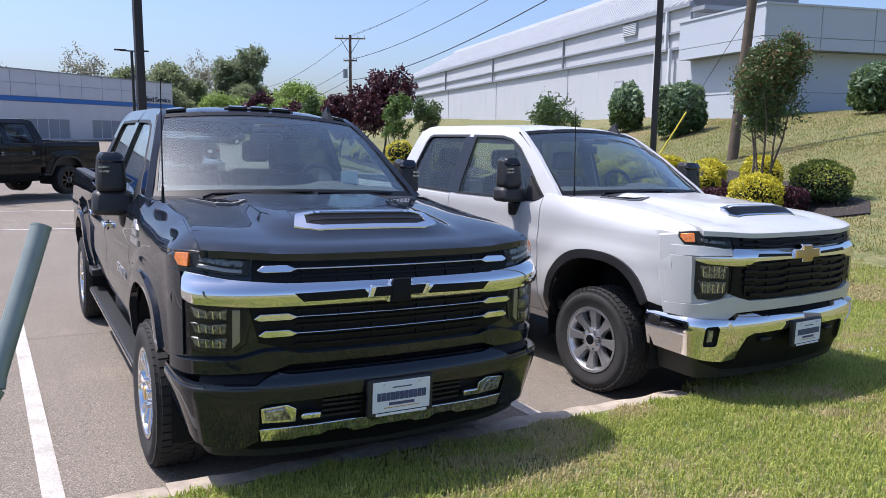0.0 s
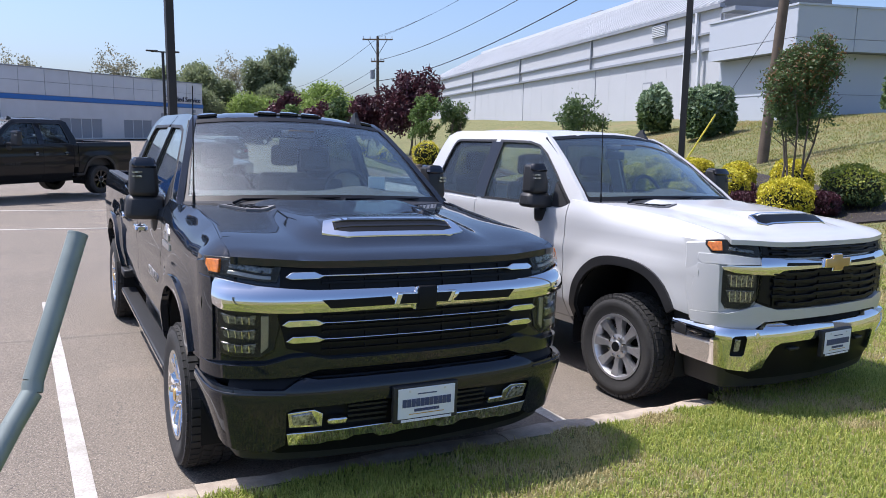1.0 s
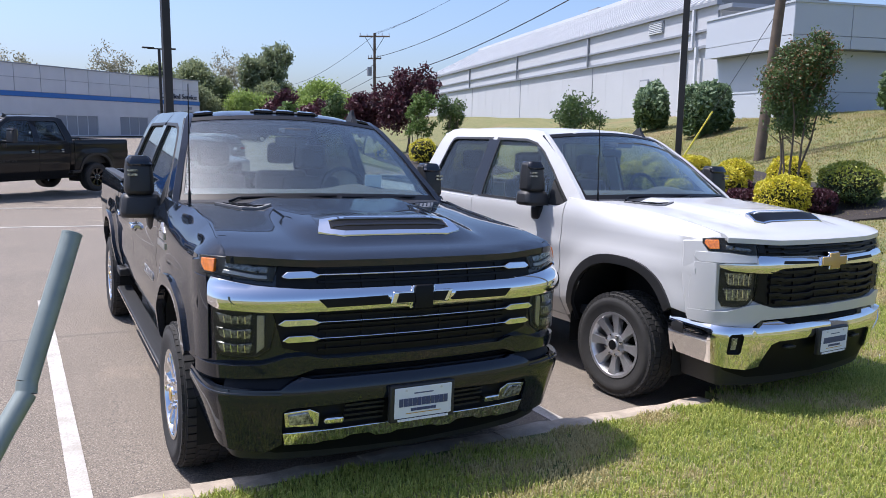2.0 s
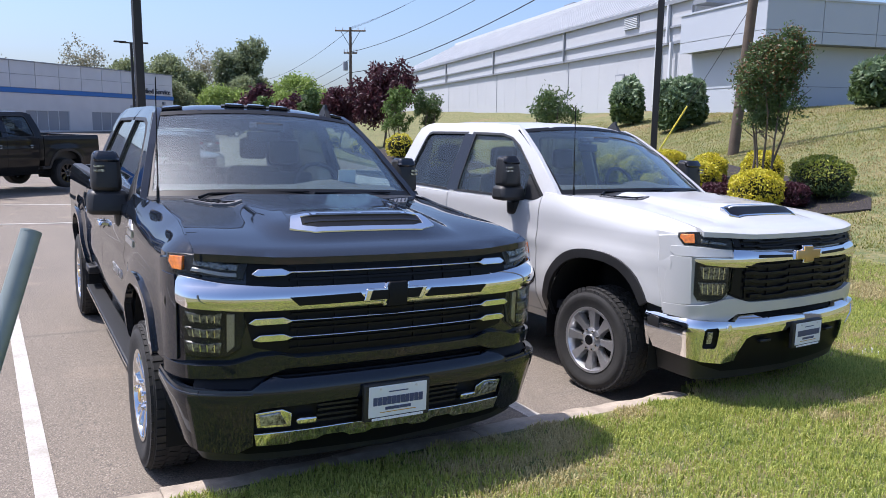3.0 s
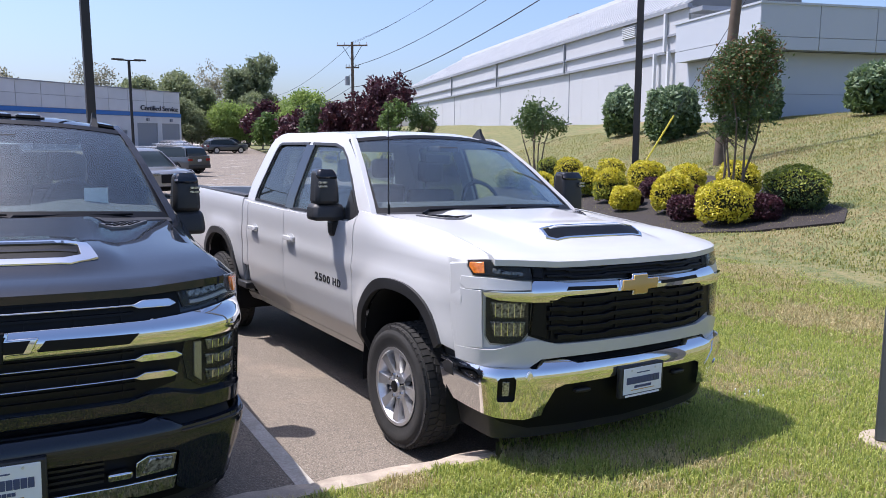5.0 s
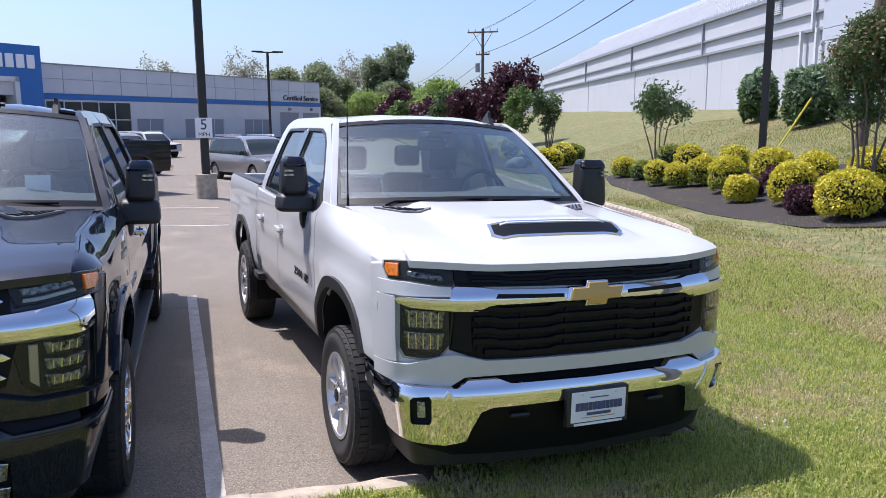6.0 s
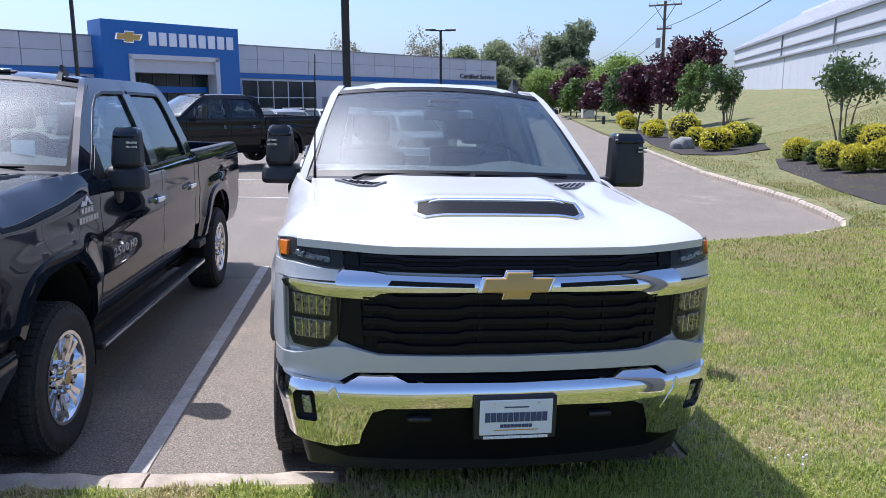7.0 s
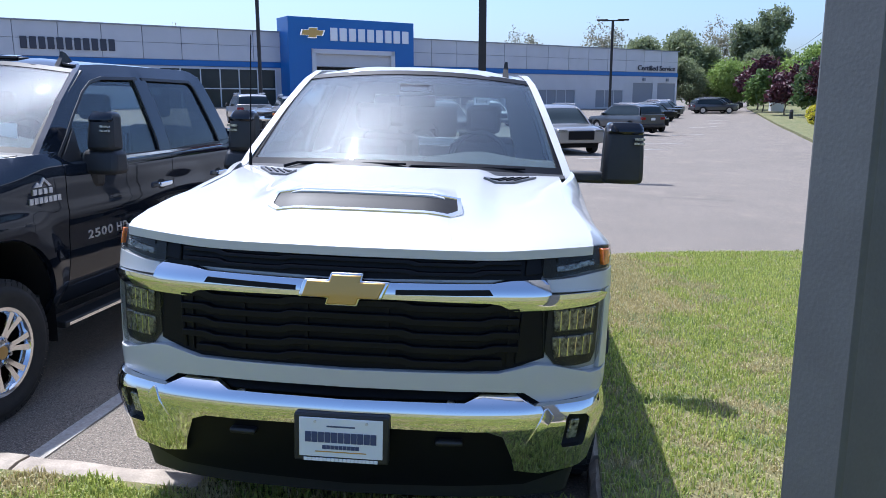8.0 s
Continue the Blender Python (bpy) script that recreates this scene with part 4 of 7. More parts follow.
def front_black(t, paint, fp):
    full = lambda nm, pts, surf, lo, hi, mat, lab="", bevel=0.0, parent=None: part(nm, conform(both(pts), surf, lo, hi, 0.05, 0.018 if mat is CHROME else 0.06), mat, parent or t, lab, 35, bevel)
    full("front_panel", [(0, 0.80), (0.62, 0.80), (0.72, 0.77), (1.22, 0.78), (1.28, 1.0), (1.30, 1.16), (1.27, 1.30), (1.10, 1.325), (0.90, 1.345), (0, 1.345)], face_surf, -0.06, 0.0, paint, "gloss black grille surround", 0.01)
    fp("lamp_side", [(1.06, 0.86), (1.20, 0.82), (1.25, 1.0), (1.22, 1.25), (1.075, 1.25), (1.065, 1.10)], face_surf, 0.0, 0.024, paint, "", 0.01)
    full("front_lip", [(0, 0.83), (0.52, 0.83), (0.64, 0.79), (1.20, 0.77), (1.21, 0.84), (0.80, 0.855), (0.68, 0.89), (0.58, 0.895), (0.50, 0.875), (0, 0.875)], face_surf, 0.0, 0.035, paint, "", 0.015)
    g = full("grille", [(0, 0.885), (0.52, 0.885), (0.70, 0.93), (0.745, 1.10), (0.72, 1.345), (0, 1.345)], face_surf, -0.01, 0.006, GRILLE, "gloss black barred grille")
    for z in (0.91, 0.945, 1.005, 1.03, 1.08, 1.245, 1.31, 1.33):
        full("slat", [(0, z), (0.53, z), (0.53, z + 0.012), (0, z + 0.012)], face_surf, 0.004, 0.022, GRILLE, "", 0.0, g)
    for x in (0.12, 0.3, 0.48):
        fp("grille_post", [(x, 0.90), (x + 0.012, 0.90), (x + 0.012, 1.34), (x, 1.34)], face_surf, 0.0, 0.014, GRILLE, "", 0, g)
    for z, e in ((1.284, 0.675), (1.056, 0.695), (0.975, 0.675)):
        b = full("chrome_strip", [(0, z), (0.52, z), (0.55, z - 0.012), (e, z - 0.014), (e + 0.03, z - 0.002), (e, z + 0.02), (0.565, z + 0.022), (0.53, z + 0.007), (0, z + 0.007)], face_surf, 0.015, 0.042, CHROME, "thin chrome grille bar", 0.004)
    bar = full("chrome_bar", [(0, 1.110), (0.54, 1.110), (0.70, 1.11), (0.98, 1.122), (1.04, 1.145), (1.055, 1.235), (1.03, 1.255), (0.70, 1.230), (0.58, 1.222), (0, 1.220)], rounded_face(1.168, 0.07, 0.028), 0.0, 0.032, CHROME, "broad polished chrome grille bar", 0.014)
    fp("bar_slot", [(0.165, 1.140), (0.50, 1.136), (0.54, 1.176), (0.195, 1.182)], face_surf, 0.05, 0.066, GRILLE, "", 0, bar)
    badge = part("badge_rim", conform(scaled(BOWTIE, 1.05, 0, 1.166, 0.88), face_surf, 0.03, 0.068, 0.05, 0.05), CHROME, t, "chrome badge outline", bevel=0.006)
    part("badge_face", conform(scaled(BOWTIE, 0.86, 0, 1.166, 0.66), face_surf, 0.05, 0.072, 0.05, 0.05), GRILLE, badge, "black badge face", bevel=0.003)
    part("badge", conform(scaled([(-0.055, 0.045), (-0.045, 0.066), (0.058, 0.066), (0.05, 0.036), (0.05, -0.066), (-0.066, -0.066), (-0.05, -0.03)], 0.95, 0, 1.166, 0.9), face_surf, 0.05, 0.078, 0.05, 0.05), GRILLE, badge, "black badge centre", bevel=0.004)
    for s in (1, -1):
        f = lambda pts: pts if s == 1 else mirrored(pts)
        lamp = part("headlamp", conform(f([(0.745, 1.255), (0.95, 1.262), (1.09, 1.262), (1.13, 1.295), (1.12, 1.335), (1.0, 1.342), (0.85, 1.342), (0.715, 1.335)]), face_surf, -0.01, 0.012, 0.05, 0.06), LAMP_BODY, t, "slim headlamp with an amber corner", bevel=0.003)
        part("indicator", conform(f([(1.01, 1.272), (1.08, 1.270), (1.113, 1.296), (1.10, 1.326), (1.0, 1.332)]), face_surf, 0.006, 0.034, 0.05, 0.05), AMBER, lamp, "amber side indicator", bevel=0.004)
        part("lamp_strip", conform(f([(0.77, 1.267), (0.975, 1.272), (0.965, 1.286), (0.77, 1.284)]), face_surf, 0.006, 0.022, 0.05, 0.05), SATIN, lamp, bevel=0.003)
        part("lamp_strip", conform(f([(0.77, 1.294), (0.965, 1.296), (0.955, 1.328), (0.755, 1.325)]), face_surf, 0.006, 0.018, 0.05, 0.05), REFLECTOR, lamp, bevel=0.003)
        ob = part("lamp_lens", conform(f([(0.74, 1.252), (0.95, 1.258), (1.09, 1.258), (1.134, 1.295), (1.123, 1.338), (1.0, 1.345), (0.85, 1.345), (0.71, 1.338)]), face_surf, 0.026, 0.030, 0.05, 0.06), SMOKE, lamp)
        ob.visible_shadow = False
        block = part("lower_lamp", conform(f([(0.76, 0.93), (0.82, 0.89), (0.95, 0.885), (1.02, 0.90), (1.04, 1.12), (0.75, 1.108), (0.735, 1.05)]), face_surf, -0.02, 0.006, 0.05, 0.06), LAMP_BODY, t, "stacked lamp block in a dark housing")
        for z0, z1 in ((1.045, 1.10), (0.975, 1.03), (0.905, 0.96)):
            part("lamp_reflector", conform(f([(0.85, z0), (0.99, z0 + 0.006), (1.015, z1), (0.92, z1 - 0.012), (0.84, z1)]), face_surf, 0.004, 0.018, 0.05, 0.06), REFLECTOR, block, bevel=0.006)
            for i in range(4):
                part("lamp_fin", conform(f([(0.868 + 0.032 * i, z0 + 0.008), (0.873 + 0.032 * i, z0 + 0.008), (0.875 + 0.033 * i, z1 - 0.012), (0.870 + 0.033 * i, z1 - 0.012)]), face_surf, 0.01, 0.024, 0.1, 0.1), CHROME, block)
        part("lamp_strip", conform(f([(0.785, 0.94), (0.82, 0.91), (0.82, 1.095), (0.785, 1.095)]), face_surf, 0.004, 0.020, 0.05, 0.05), SATIN, block, bevel=0.004)
        ob = part("lamp_lens", conform(f([(0.755, 0.925), (0.815, 0.885), (0.95, 0.88), (1.025, 0.895), (1.045, 1.118), (0.745, 1.112), (0.73, 1.05)]), face_surf, 0.022, 0.026, 0.05, 0.06), SMOKE, block)
        ob.visible_shadow = False
    # bumper, painted
    part("bumper_core", conform(both([(0, 0.36), (0.75, 0.38), (1.0, 0.45), (1.05, 0.78), (0, 0.78)]), bumper_surf, -0.12, -0.035, 0.06, 0.08), GRILLE, t)
    top = [(0, 0.775), (0.56, 0.775), (0.62, 0.785), (0.68, 0.765), (0.73, 0.735), (1.10, 0.745), (1.47, 0.75)]
    bot = [(1.47, 0.53), (1.12, 0.43), (0.80, 0.40), (0.715, 0.44), (0.715, 0.62), (0.68, 0.64), (0, 0.66)]
    half = top + bot
    for q in (half, mirrored(half)):
        part("bumper", conform(q, bumper_surf, -0.035, 0.0, 0.04, 0.03), paint, t, "gloss black painted bumper", bevel=0.012)
    fp("bumper_edge", [(0.72, 0.712), (1.08, 0.72), (1.46, 0.722), (1.46, 0.732), (1.08, 0.731), (0.72, 0.724)], bumper_surf, -0.002, 0.007, paint, "", 0.003)
    full("lower_intake", [(0, 0.44), (0.73, 0.44), (0.73, 0.625), (0, 0.665)], bumper_surf, -0.05, -0.03, GRILLE)
    for z in (0.535, 0.565, 0.595, 0.622):
        fp("intake_slat", [(0.19, z), (0.40, z), (0.40, z + 0.012), (0.19, z + 0.012)], bumper_surf, -0.032, -0.012, PLASTIC)
    fp("fog_housing", [(0.53, 0.525), (0.70, 0.53), (0.71, 0.615), (0.58, 0.628), (0.53, 0.60)], bumper_surf, -0.03, -0.008, CHROME, "chrome framed fog lamp", 0.005)
    fp("fog_lamp", [(0.555, 0.543), (0.68, 0.547), (0.69, 0.60), (0.59, 0.612)], bumper_surf, -0.01, 0.0, REFLECTOR, "", 0.005)
    fp("tow_hook", [(0.41, 0.545), (0.505, 0.545), (0.515, 0.56), (0.505, 0.58), (0.41, 0.58)], bumper_surf, -0.03, 0.025, CHROME, "chrome tow hook", 0.012)
    trim = [(0, 0.452), (0.10, 0.452), (0.14, 0.438), (0.22, 0.438), (0.26, 0.460), (0.36, 0.460), (0.40, 0.442), (0.50, 0.442), (0.54, 0.432), (0.70, 0.436), (0.712, 0.505), (0, 0.515)]
    full("skid_trim", trim, bumper_surf, -0.03, 0.006, CHROME, "chrome lower valance strip", 0.005)
    full("air_dam", [(0, 0.33), (0.70, 0.335), (1.05, 0.36), (1.42, 0.40), (1.42, 0.50), (0.78, 0.44), (0, 0.46)], bumper_surf, -0.13, -0.04, PLASTIC, "matt black air dam", 0.01)
    full("upper_intake", [(0, 0.73), (0.62, 0.73), (1.15, 0.73), (1.15, 0.79), (0.70, 0.84), (0, 0.85)], face_surf, -0.09, -0.02, GRILLE)


def plate(t):
    """The dealer's plate in its black frame."""
    y = 0.0
    holder = part("plate_holder", box(-0.185, 0.185, y, y + 0.035, 0.525, 0.72), PLASTIC, t, "black number plate holder", bevel=0.008)
    p = part("dealer_plate", box(-0.163, 0.163, y - 0.006, y, 0.548, 0.708), PLATE_WHITE, holder, "white dealer plate with dark lettering", bevel=0.003)
    for count, size, z, mat, k in ((11, 0.042, 0.630, PLATE_BLUE, 0.280), (9, 0.015, 0.590, PLATE_BLUE, 0.145), (19, 0.012, 0.538, LENS_WHITE, 0.29)):
        for i in range(count):
            x0 = -k / 2 + k * i / count
            part("plate_bar", box(x0 + 0.04 * k / count, x0 + 0.94 * k / count, y - 0.0085, y - 0.004, z - size / 2, z + size / 2), mat, p)
    part("plate_swoosh", box(-0.10, 0.10, y - 0.0075, y - 0.005, 0.569, 0.573), GOLD, p)
    for s in (-1, 1):
        part("plate_screw", rod((s * 0.10, y - 0.010, 0.693), (s * 0.10, y - 0.004, 0.693), 0.006), SATIN, p)
    part("plate_script", box(-0.055, 0.055, y - 0.0075, y - 0.005, 0.672, 0.678), PLATE_BLUE, p)


# ---- ground ----
def lot_z(x, y=0.0):
    x = min(max(x, -25.0), 14.0)
    return -0.308 - 0.032 * (x - 4.07) + 1.05 * smooth(45.0, 118.0, y)


WALL_TURN = 15.2
WALL_DIR = (math.sin(radians(WALL_TURN)), math.cos(radians(WALL_TURN)))
WALL_AT = (27.56, -6.95)


def wall_q(x, y):
    """How far a place lies past the warehouse's long wall; negative on this side."""
    return (x - WALL_AT[0]) * WALL_DIR[1] - (y - WALL_AT[1]) * WALL_DIR[0]


def lawn_z(x, y):
    q = wall_q(x, y)
    z = lot_z(x, y) + 0.165
    if y < 3.7:
        z += 0.06 * (1 - smooth(1.0, 3.7, y))
    t = min(max((q + 17.6) / 17.6, 0.0), 1.05)
    return z + 3.34 * (t - 0.06 * math.sin(2 * math.pi * t)) * smooth(4.0, 10.0, x)


def layered(m, layers):
    """Adds patches of other tones to a material, each layer at its own scale and stretch."""
    nt = m.node_tree
    b = nt.nodes["Principled BSDF"]
    last = b.inputs["Base Color"].links[0].from_socket
    pos = nt.nodes.new("ShaderNodeNewGeometry").outputs["Position"]
    for size, stretch, low, high, amount, tone in layers:
        mp, n = nt.nodes.new("ShaderNodeMapping"), nt.nodes.new("ShaderNodeTexNoise")
        mp.inputs["Rotation"].default_value[2] = radians(-20)
        mp.inputs["Scale"].default_value = stretch
        n.inputs["Scale"].default_value, n.inputs["Detail"].default_value = size, 5
        r, mix = nt.nodes.new("ShaderNodeMapRange"), nt.nodes.new("ShaderNodeMix")
        r.inputs[1].default_value, r.inputs[2].default_value, r.inputs[4].default_value = low, high, amount
        mix.data_type = "RGBA"
        mix.inputs[7].default_value = (*tone, 1)
        nt.links.new(pos, mp.inputs["Vector"])
        nt.links.new(mp.outputs[0], n.inputs["Vector"])
        nt.links.new(n.outputs["Fac"], r.inputs[0])
        nt.links.new(r.outputs[0], mix.inputs[0])
        nt.links.new(last, mix.inputs[6])
        last = mix.outputs[2]
    nt.links.new(last, b.inputs["Base Color"])
    return m


ASPHALT = layered(material("asphalt", (0.235, 0.197, 0.155), 0.9, vary=0.55, scale=0.7, other=(0.13, 0.11, 0.088), fine=0.85, fine_scale=55, bump=0.8), (
    (1.3, (1, 1, 1), 0.58, 0.72, 0.5, (0.33, 0.265, 0.195)), (120, (1, 1, 1), 0.54, 0.62, 0.75, (0.40, 0.345, 0.275)), (95, (1, 1, 1), 0.55, 0.62, 0.75, (0.075, 0.065, 0.06)), (3.0, (0.12, 1.6, 1), 0.66, 0.70, 0.45, (0.10, 0.088, 0.08))))
GRASS = layered(material("grass_soil", (0.135, 0.155, 0.045), 0.95, vary=0.8, scale=0.28, other=(0.23, 0.19, 0.085), fine=0.8, fine_scale=30, bump=1.0), (
    (0.55, (0.5, 1.6, 1), 0.47, 0.58, 0.6, (0.20, 0.17, 0.08)), (2.4, (1, 1, 1), 0.46, 0.58, 0.8, (0.075, 0.108, 0.028)), (1.1, (0.22, 2.8, 1), 0.52, 0.62, 0.5, (0.24, 0.20, 0.095)),
    (0.16, (1, 1, 1), 0.60, 0.66, 0.6, (0.27, 0.165, 0.09)), (9.0, (1, 1, 1), 0.50, 0.60, 0.75, (0.080, 0.112, 0.030)), (22.0, (1, 1, 1), 0.52, 0.60, 0.5, (0.25, 0.22, 0.10))))
KERB = material("kerb_concrete", (0.50, 0.42, 0.33), 0.85, vary=0.85, scale=7, other=(0.25, 0.21, 0.165), fine=0.4, fine_scale=90, bump=0.3, per_object=0.12)
LINE = material("road_paint", (0.60, 0.585, 0.55), 0.75, vary=0.75, scale=6, other=(0.33, 0.295, 0.25), fine=0.7, fine_scale=60, bump=0.5)
MULCH = material("mulch", (0.022, 0.018, 0.016), 0.95, vary=0.6, scale=20, other=(0.05, 0.04, 0.035), fine=0.6, fine_scale=80, bump=0.8)
BARK = material("bark", (0.16, 0.13, 0.10), 0.9, vary=0.6, scale=6, other=(0.07, 0.055, 0.045), fine=0.5, fine_scale=60, bump=0.5)
POLE_WOOD = material("pole_wood", (0.15, 0.115, 0.085), 0.9, vary=0.6, scale=3, other=(0.08, 0.06, 0.045), fine=0.5, fine_scale=40, bump=0.3)
POLE_DARK = material("pole_paint", (0.018, 0.017, 0.016), 0.55, vary=0.4, scale=4, other=(0.035, 0.03, 0.028))
POLE_GREY = material("pole_grey", (0.10, 0.105, 0.11), 0.6, vary=0.5, scale=6, other=(0.07, 0.072, 0.075), fine=0.3, fine_scale=90, bump=0.08)
PIPE = material("galvanised_pipe", (0.26, 0.30, 0.28), 0.5, 0.3, vary=0.5, scale=9, other=(0.18, 0.21, 0.20))
WALL = material("wall_panels", (0.51, 0.525, 0.55), 0.8, vary=0.3, scale=0.35, other=(0.44, 0.455, 0.48), fine=0.15, fine_scale=6)
BLOCK_WALL = material("block_panels", (0.47, 0.51, 0.56), 0.75, vary=0.25, scale=0.35, other=(0.42, 0.455, 0.505))
# roof pans far darker than the ribs: shade between ribs painted in
ROOF_SHADED_PAN = material("metal_roof_shaded_pan", (0.20, 0.205, 0.21), 0.6, 0.1, vary=0.3, scale=0.4)
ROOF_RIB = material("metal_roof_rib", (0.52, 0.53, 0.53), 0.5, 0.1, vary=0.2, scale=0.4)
TRIM_GREY = material("grey_trim", (0.26, 0.28, 0.31), 0.6)
CLAD = material("white_cladding", (0.58, 0.59, 0.61), 0.5, vary=0.15, scale=0.6, per_object=0.03)
BLUE = material("blue_cladding", (0.016, 0.14, 0.43), 0.4, vary=0.2, scale=0.4, other=(0.013, 0.115, 0.37))
GLAZING = material("dark_glazing", (0.03, 0.042, 0.045), 0.12, spec=0.3, vary=0.4, scale=0.5, other=(0.01, 0.015, 0.02))
SHUTTER = material("dark_opening", (0.012, 0.012, 0.013), 0.6)
FRAME_LIGHT = material("light_frame", (0.60, 0.62, 0.64), 0.5)
WORD_DARK = material("dark_lettering", (0.05, 0.055, 0.075), 0.5)
CABLE = material("cable", (0.02, 0.02, 0.02), 0.7)
YELLOW = material("yellow_guard", (0.60, 0.52, 0.05), 0.5)
STONE = material("boulder", (0.30, 0.29, 0.27), 0.9, vary=0.6, scale=5, bump=0.6, fine=0.3, fine_scale=30)


def ground_sheet():
    bm = bmesh.new()
    xs = [-900, -300, -100, -50, -25, -12, -4, 4, 14, 24, 40, 70, 120, 300, 900]
    ys = [-300, -60, -10, 2, 10, 20, 40, 50, 60, 70, 80, 90, 100, 110, 120, 160, 400, 1500]
    grid = [[bm.verts.new((x, y, lot_z(x, y))) for x in xs] for y in ys]
    for a, b in zip(grid, grid[1:]):
        for i in range(len(xs) - 1):
            bm.faces.new((a[i], a[i + 1], b[i + 1], b[i]))
    return tagged(mesh_object("ground", bm, ASPHALT, None, "", 60), "grey asphalt parking lot and drive", "ground", kind="structure")


KERB_LINE = [(6.19, 3.66), (6.33, 9.3), (6.8, 9.75), (7.6, 10.1), (9.2, 10.6), (11.4, 11.5), (12.7, 12.4), (13.3, 13.3), (13.9, 14.9), (14.5, 17.2), (15.5, 24.0), (18.5, 37.5), (21.8, 53.0), (32.0, 107.0), (60.0, 220.0)]
LAWN = [(-60, 3.63), (4.40, 3.63), (4.44, 3.82), (6.20, 3.82), *KERB_LINE[1:], (300, 220), (300, -80), (-60, -80)]


def cut_sheet(outline, steps_x, steps_y, height, drop):
    bm = bmesh.new()
    bm.faces.new([bm.verts.new((x, y, 0)) for x, y in outline])
    for axis, vals in ((0, steps_x), (1, steps_y)):
        for c in vals:
            bmesh.ops.bisect_plane(bm, geom=bm.verts[:] + bm.edges[:] + bm.faces[:], dist=1e-5, plane_co=(c, 0, 0) if axis == 0 else (0, c, 0), plane_no=(1, 0, 0) if axis == 0 else (0, 1, 0))
    for v in bm.verts:
        v.co.z = height(v.co.x, v.co.y)
    edges = [e for e in bm.edges if len(e.link_faces) == 1]
    for v in bmesh.ops.extrude_edge_only(bm, edges=edges)["geom"]:
        if isinstance(v, bmesh.types.BMVert):
            v.co.z -= drop
    return bm


def lawn():
    steps_x = [-20, -8, -4, -2, -1, 0, 1, 2, 3, 4, 5, 6, 7, 8, 9, 10, 12, 14, 16, 18, 20, 22, 24, 26, 28, 30, 33, 36, 40, 44, 48, 52, 58, 65, 80, 100, 160]
    steps_y = [-20, -5, -2, -1, 0, 1, 1.6, 2.2, 2.8, 3.3, 5, 7, 9, 11, 13, 15, 17, 20, 23, 26, 30, 34, 38, 42, 47, 53, 60, 65, 70, 75, 80, 87, 95, 103, 110, 118, 140, 180]
    rough = lambda x, y: lawn_z(x, y) + 0.02 * noise.noise(Vector((x * 0.7, y * 0.7, 3))) * (1 if y < 3.0 or x > 8 else 0)
    return tagged(mesh_object("lawn", cut_sheet(LAWN, steps_x, steps_y, rough, 0.4), GRASS, None, "", 60), "mown green and straw-coloured grass bank", "lawn", kind="structure")


def strip(name, path, half, z0, z1, mat, label, category):
    """A band of the given half width along a path, standing on the lot."""
    bm = bmesh.new()
    rows = []
    for i, p in enumerate(path):
        a, b = path[max(i - 1, 0)], path[min(i + 1, len(path) - 1)]
        d = Vector((b[0] - a[0], b[1] - a[1])).normalized()
        n = Vector((d.y, -d.x))
        rows.append([bm.verts.new((p[0] + n.x * k, p[1] + n.y * k, lot_z(*p) + z)) for k, z in ((-half, z0), (-half, z1), (half, z1), (half, z0))])
    for p, q in zip(rows, rows[1:]):
        for j in range(4):
            bm.faces.new((p[j], p[(j + 1) % 4], q[(j + 1) % 4], q[j]))
    bm.faces.new(rows[0])
    bm.faces.new(rows[-1][::-1])
    return tagged(mesh_object(name, bm, mat, None, "", 40), label, category, kind="structure")


def resampled(path, step):
    pts, left = [path[0]], step
    for a, b in zip(path, path[1:]):
        a, b = Vector(a), Vector(b)
        d = (b - a).length
        while left <= d:
            pts.append(tuple(a + (b - a) * left / d))
            left += step
        left -= d
    return pts


ground_sheet()
lawn()
LINES = [[(x, 3.85), (x, 9.45)] for x in (-2.88, 0.21, 3.29)] + [[(-14.0, 16.5), (4.2, 16.5)], [(-14.0, 20.3), (4.2, 20.3)]]
for path in LINES:
    strip("bay_line", path, 0.052, -0.01, 0.006, LINE, "worn white parking bay line", "road marking")
for i in range(9):
    x0, y0 = 7.0 + 1.6 * i, 27.0 + 5.6 * i
    strip("bay_line", [(x0, y0), (x0 + 2.6, y0 + 2.3)], 0.06, -0.01, 0.006, LINE, "white angled parking bay line", "road marking")

# ---- pickups ----
black_pickup = truck("pickup_truck", "black high-riding pickup truck with chrome grille bars, at the kerb", pose(1.748, 3.319, lot_z(1.748) - 0.012, 0, 1.83, -1.45), PAINT_BLACK, "hc", True, AXLE + 4.03, 4.43, 6.45)
truck("pickup_truck", "white pickup truck with a gold badge, at the kerb", pose(5.134, 3.302, lot_z(5.134), 0, 1.83, 3.1), PAINT_WHITE, "lt", True, AXLE + 3.86, 4.32, 6.25)
truck("pickup_truck", "black lifted pickup truck parked across the lot", pose(-2.5, 22.0, lot_z(-1.8), 0, 1.0, -52), PAINT_NAVY, "lt", True, AXLE + 3.95, 4.35, 6.3)


# ---- buildings ----
def wall_pose(along, out, z):
    """A pose at the warehouse: x away from us, y along the long wall."""
    p = Vector((WALL_AT[0] + WALL_DIR[0] * along + WALL_DIR[1] * out, WALL_AT[1] + WALL_DIR[1] * along - WALL_DIR[0] * out, z))
    return Matrix.Translation(p) @ Matrix.Rotation(-radians(WALL_TURN), 4, "Z")


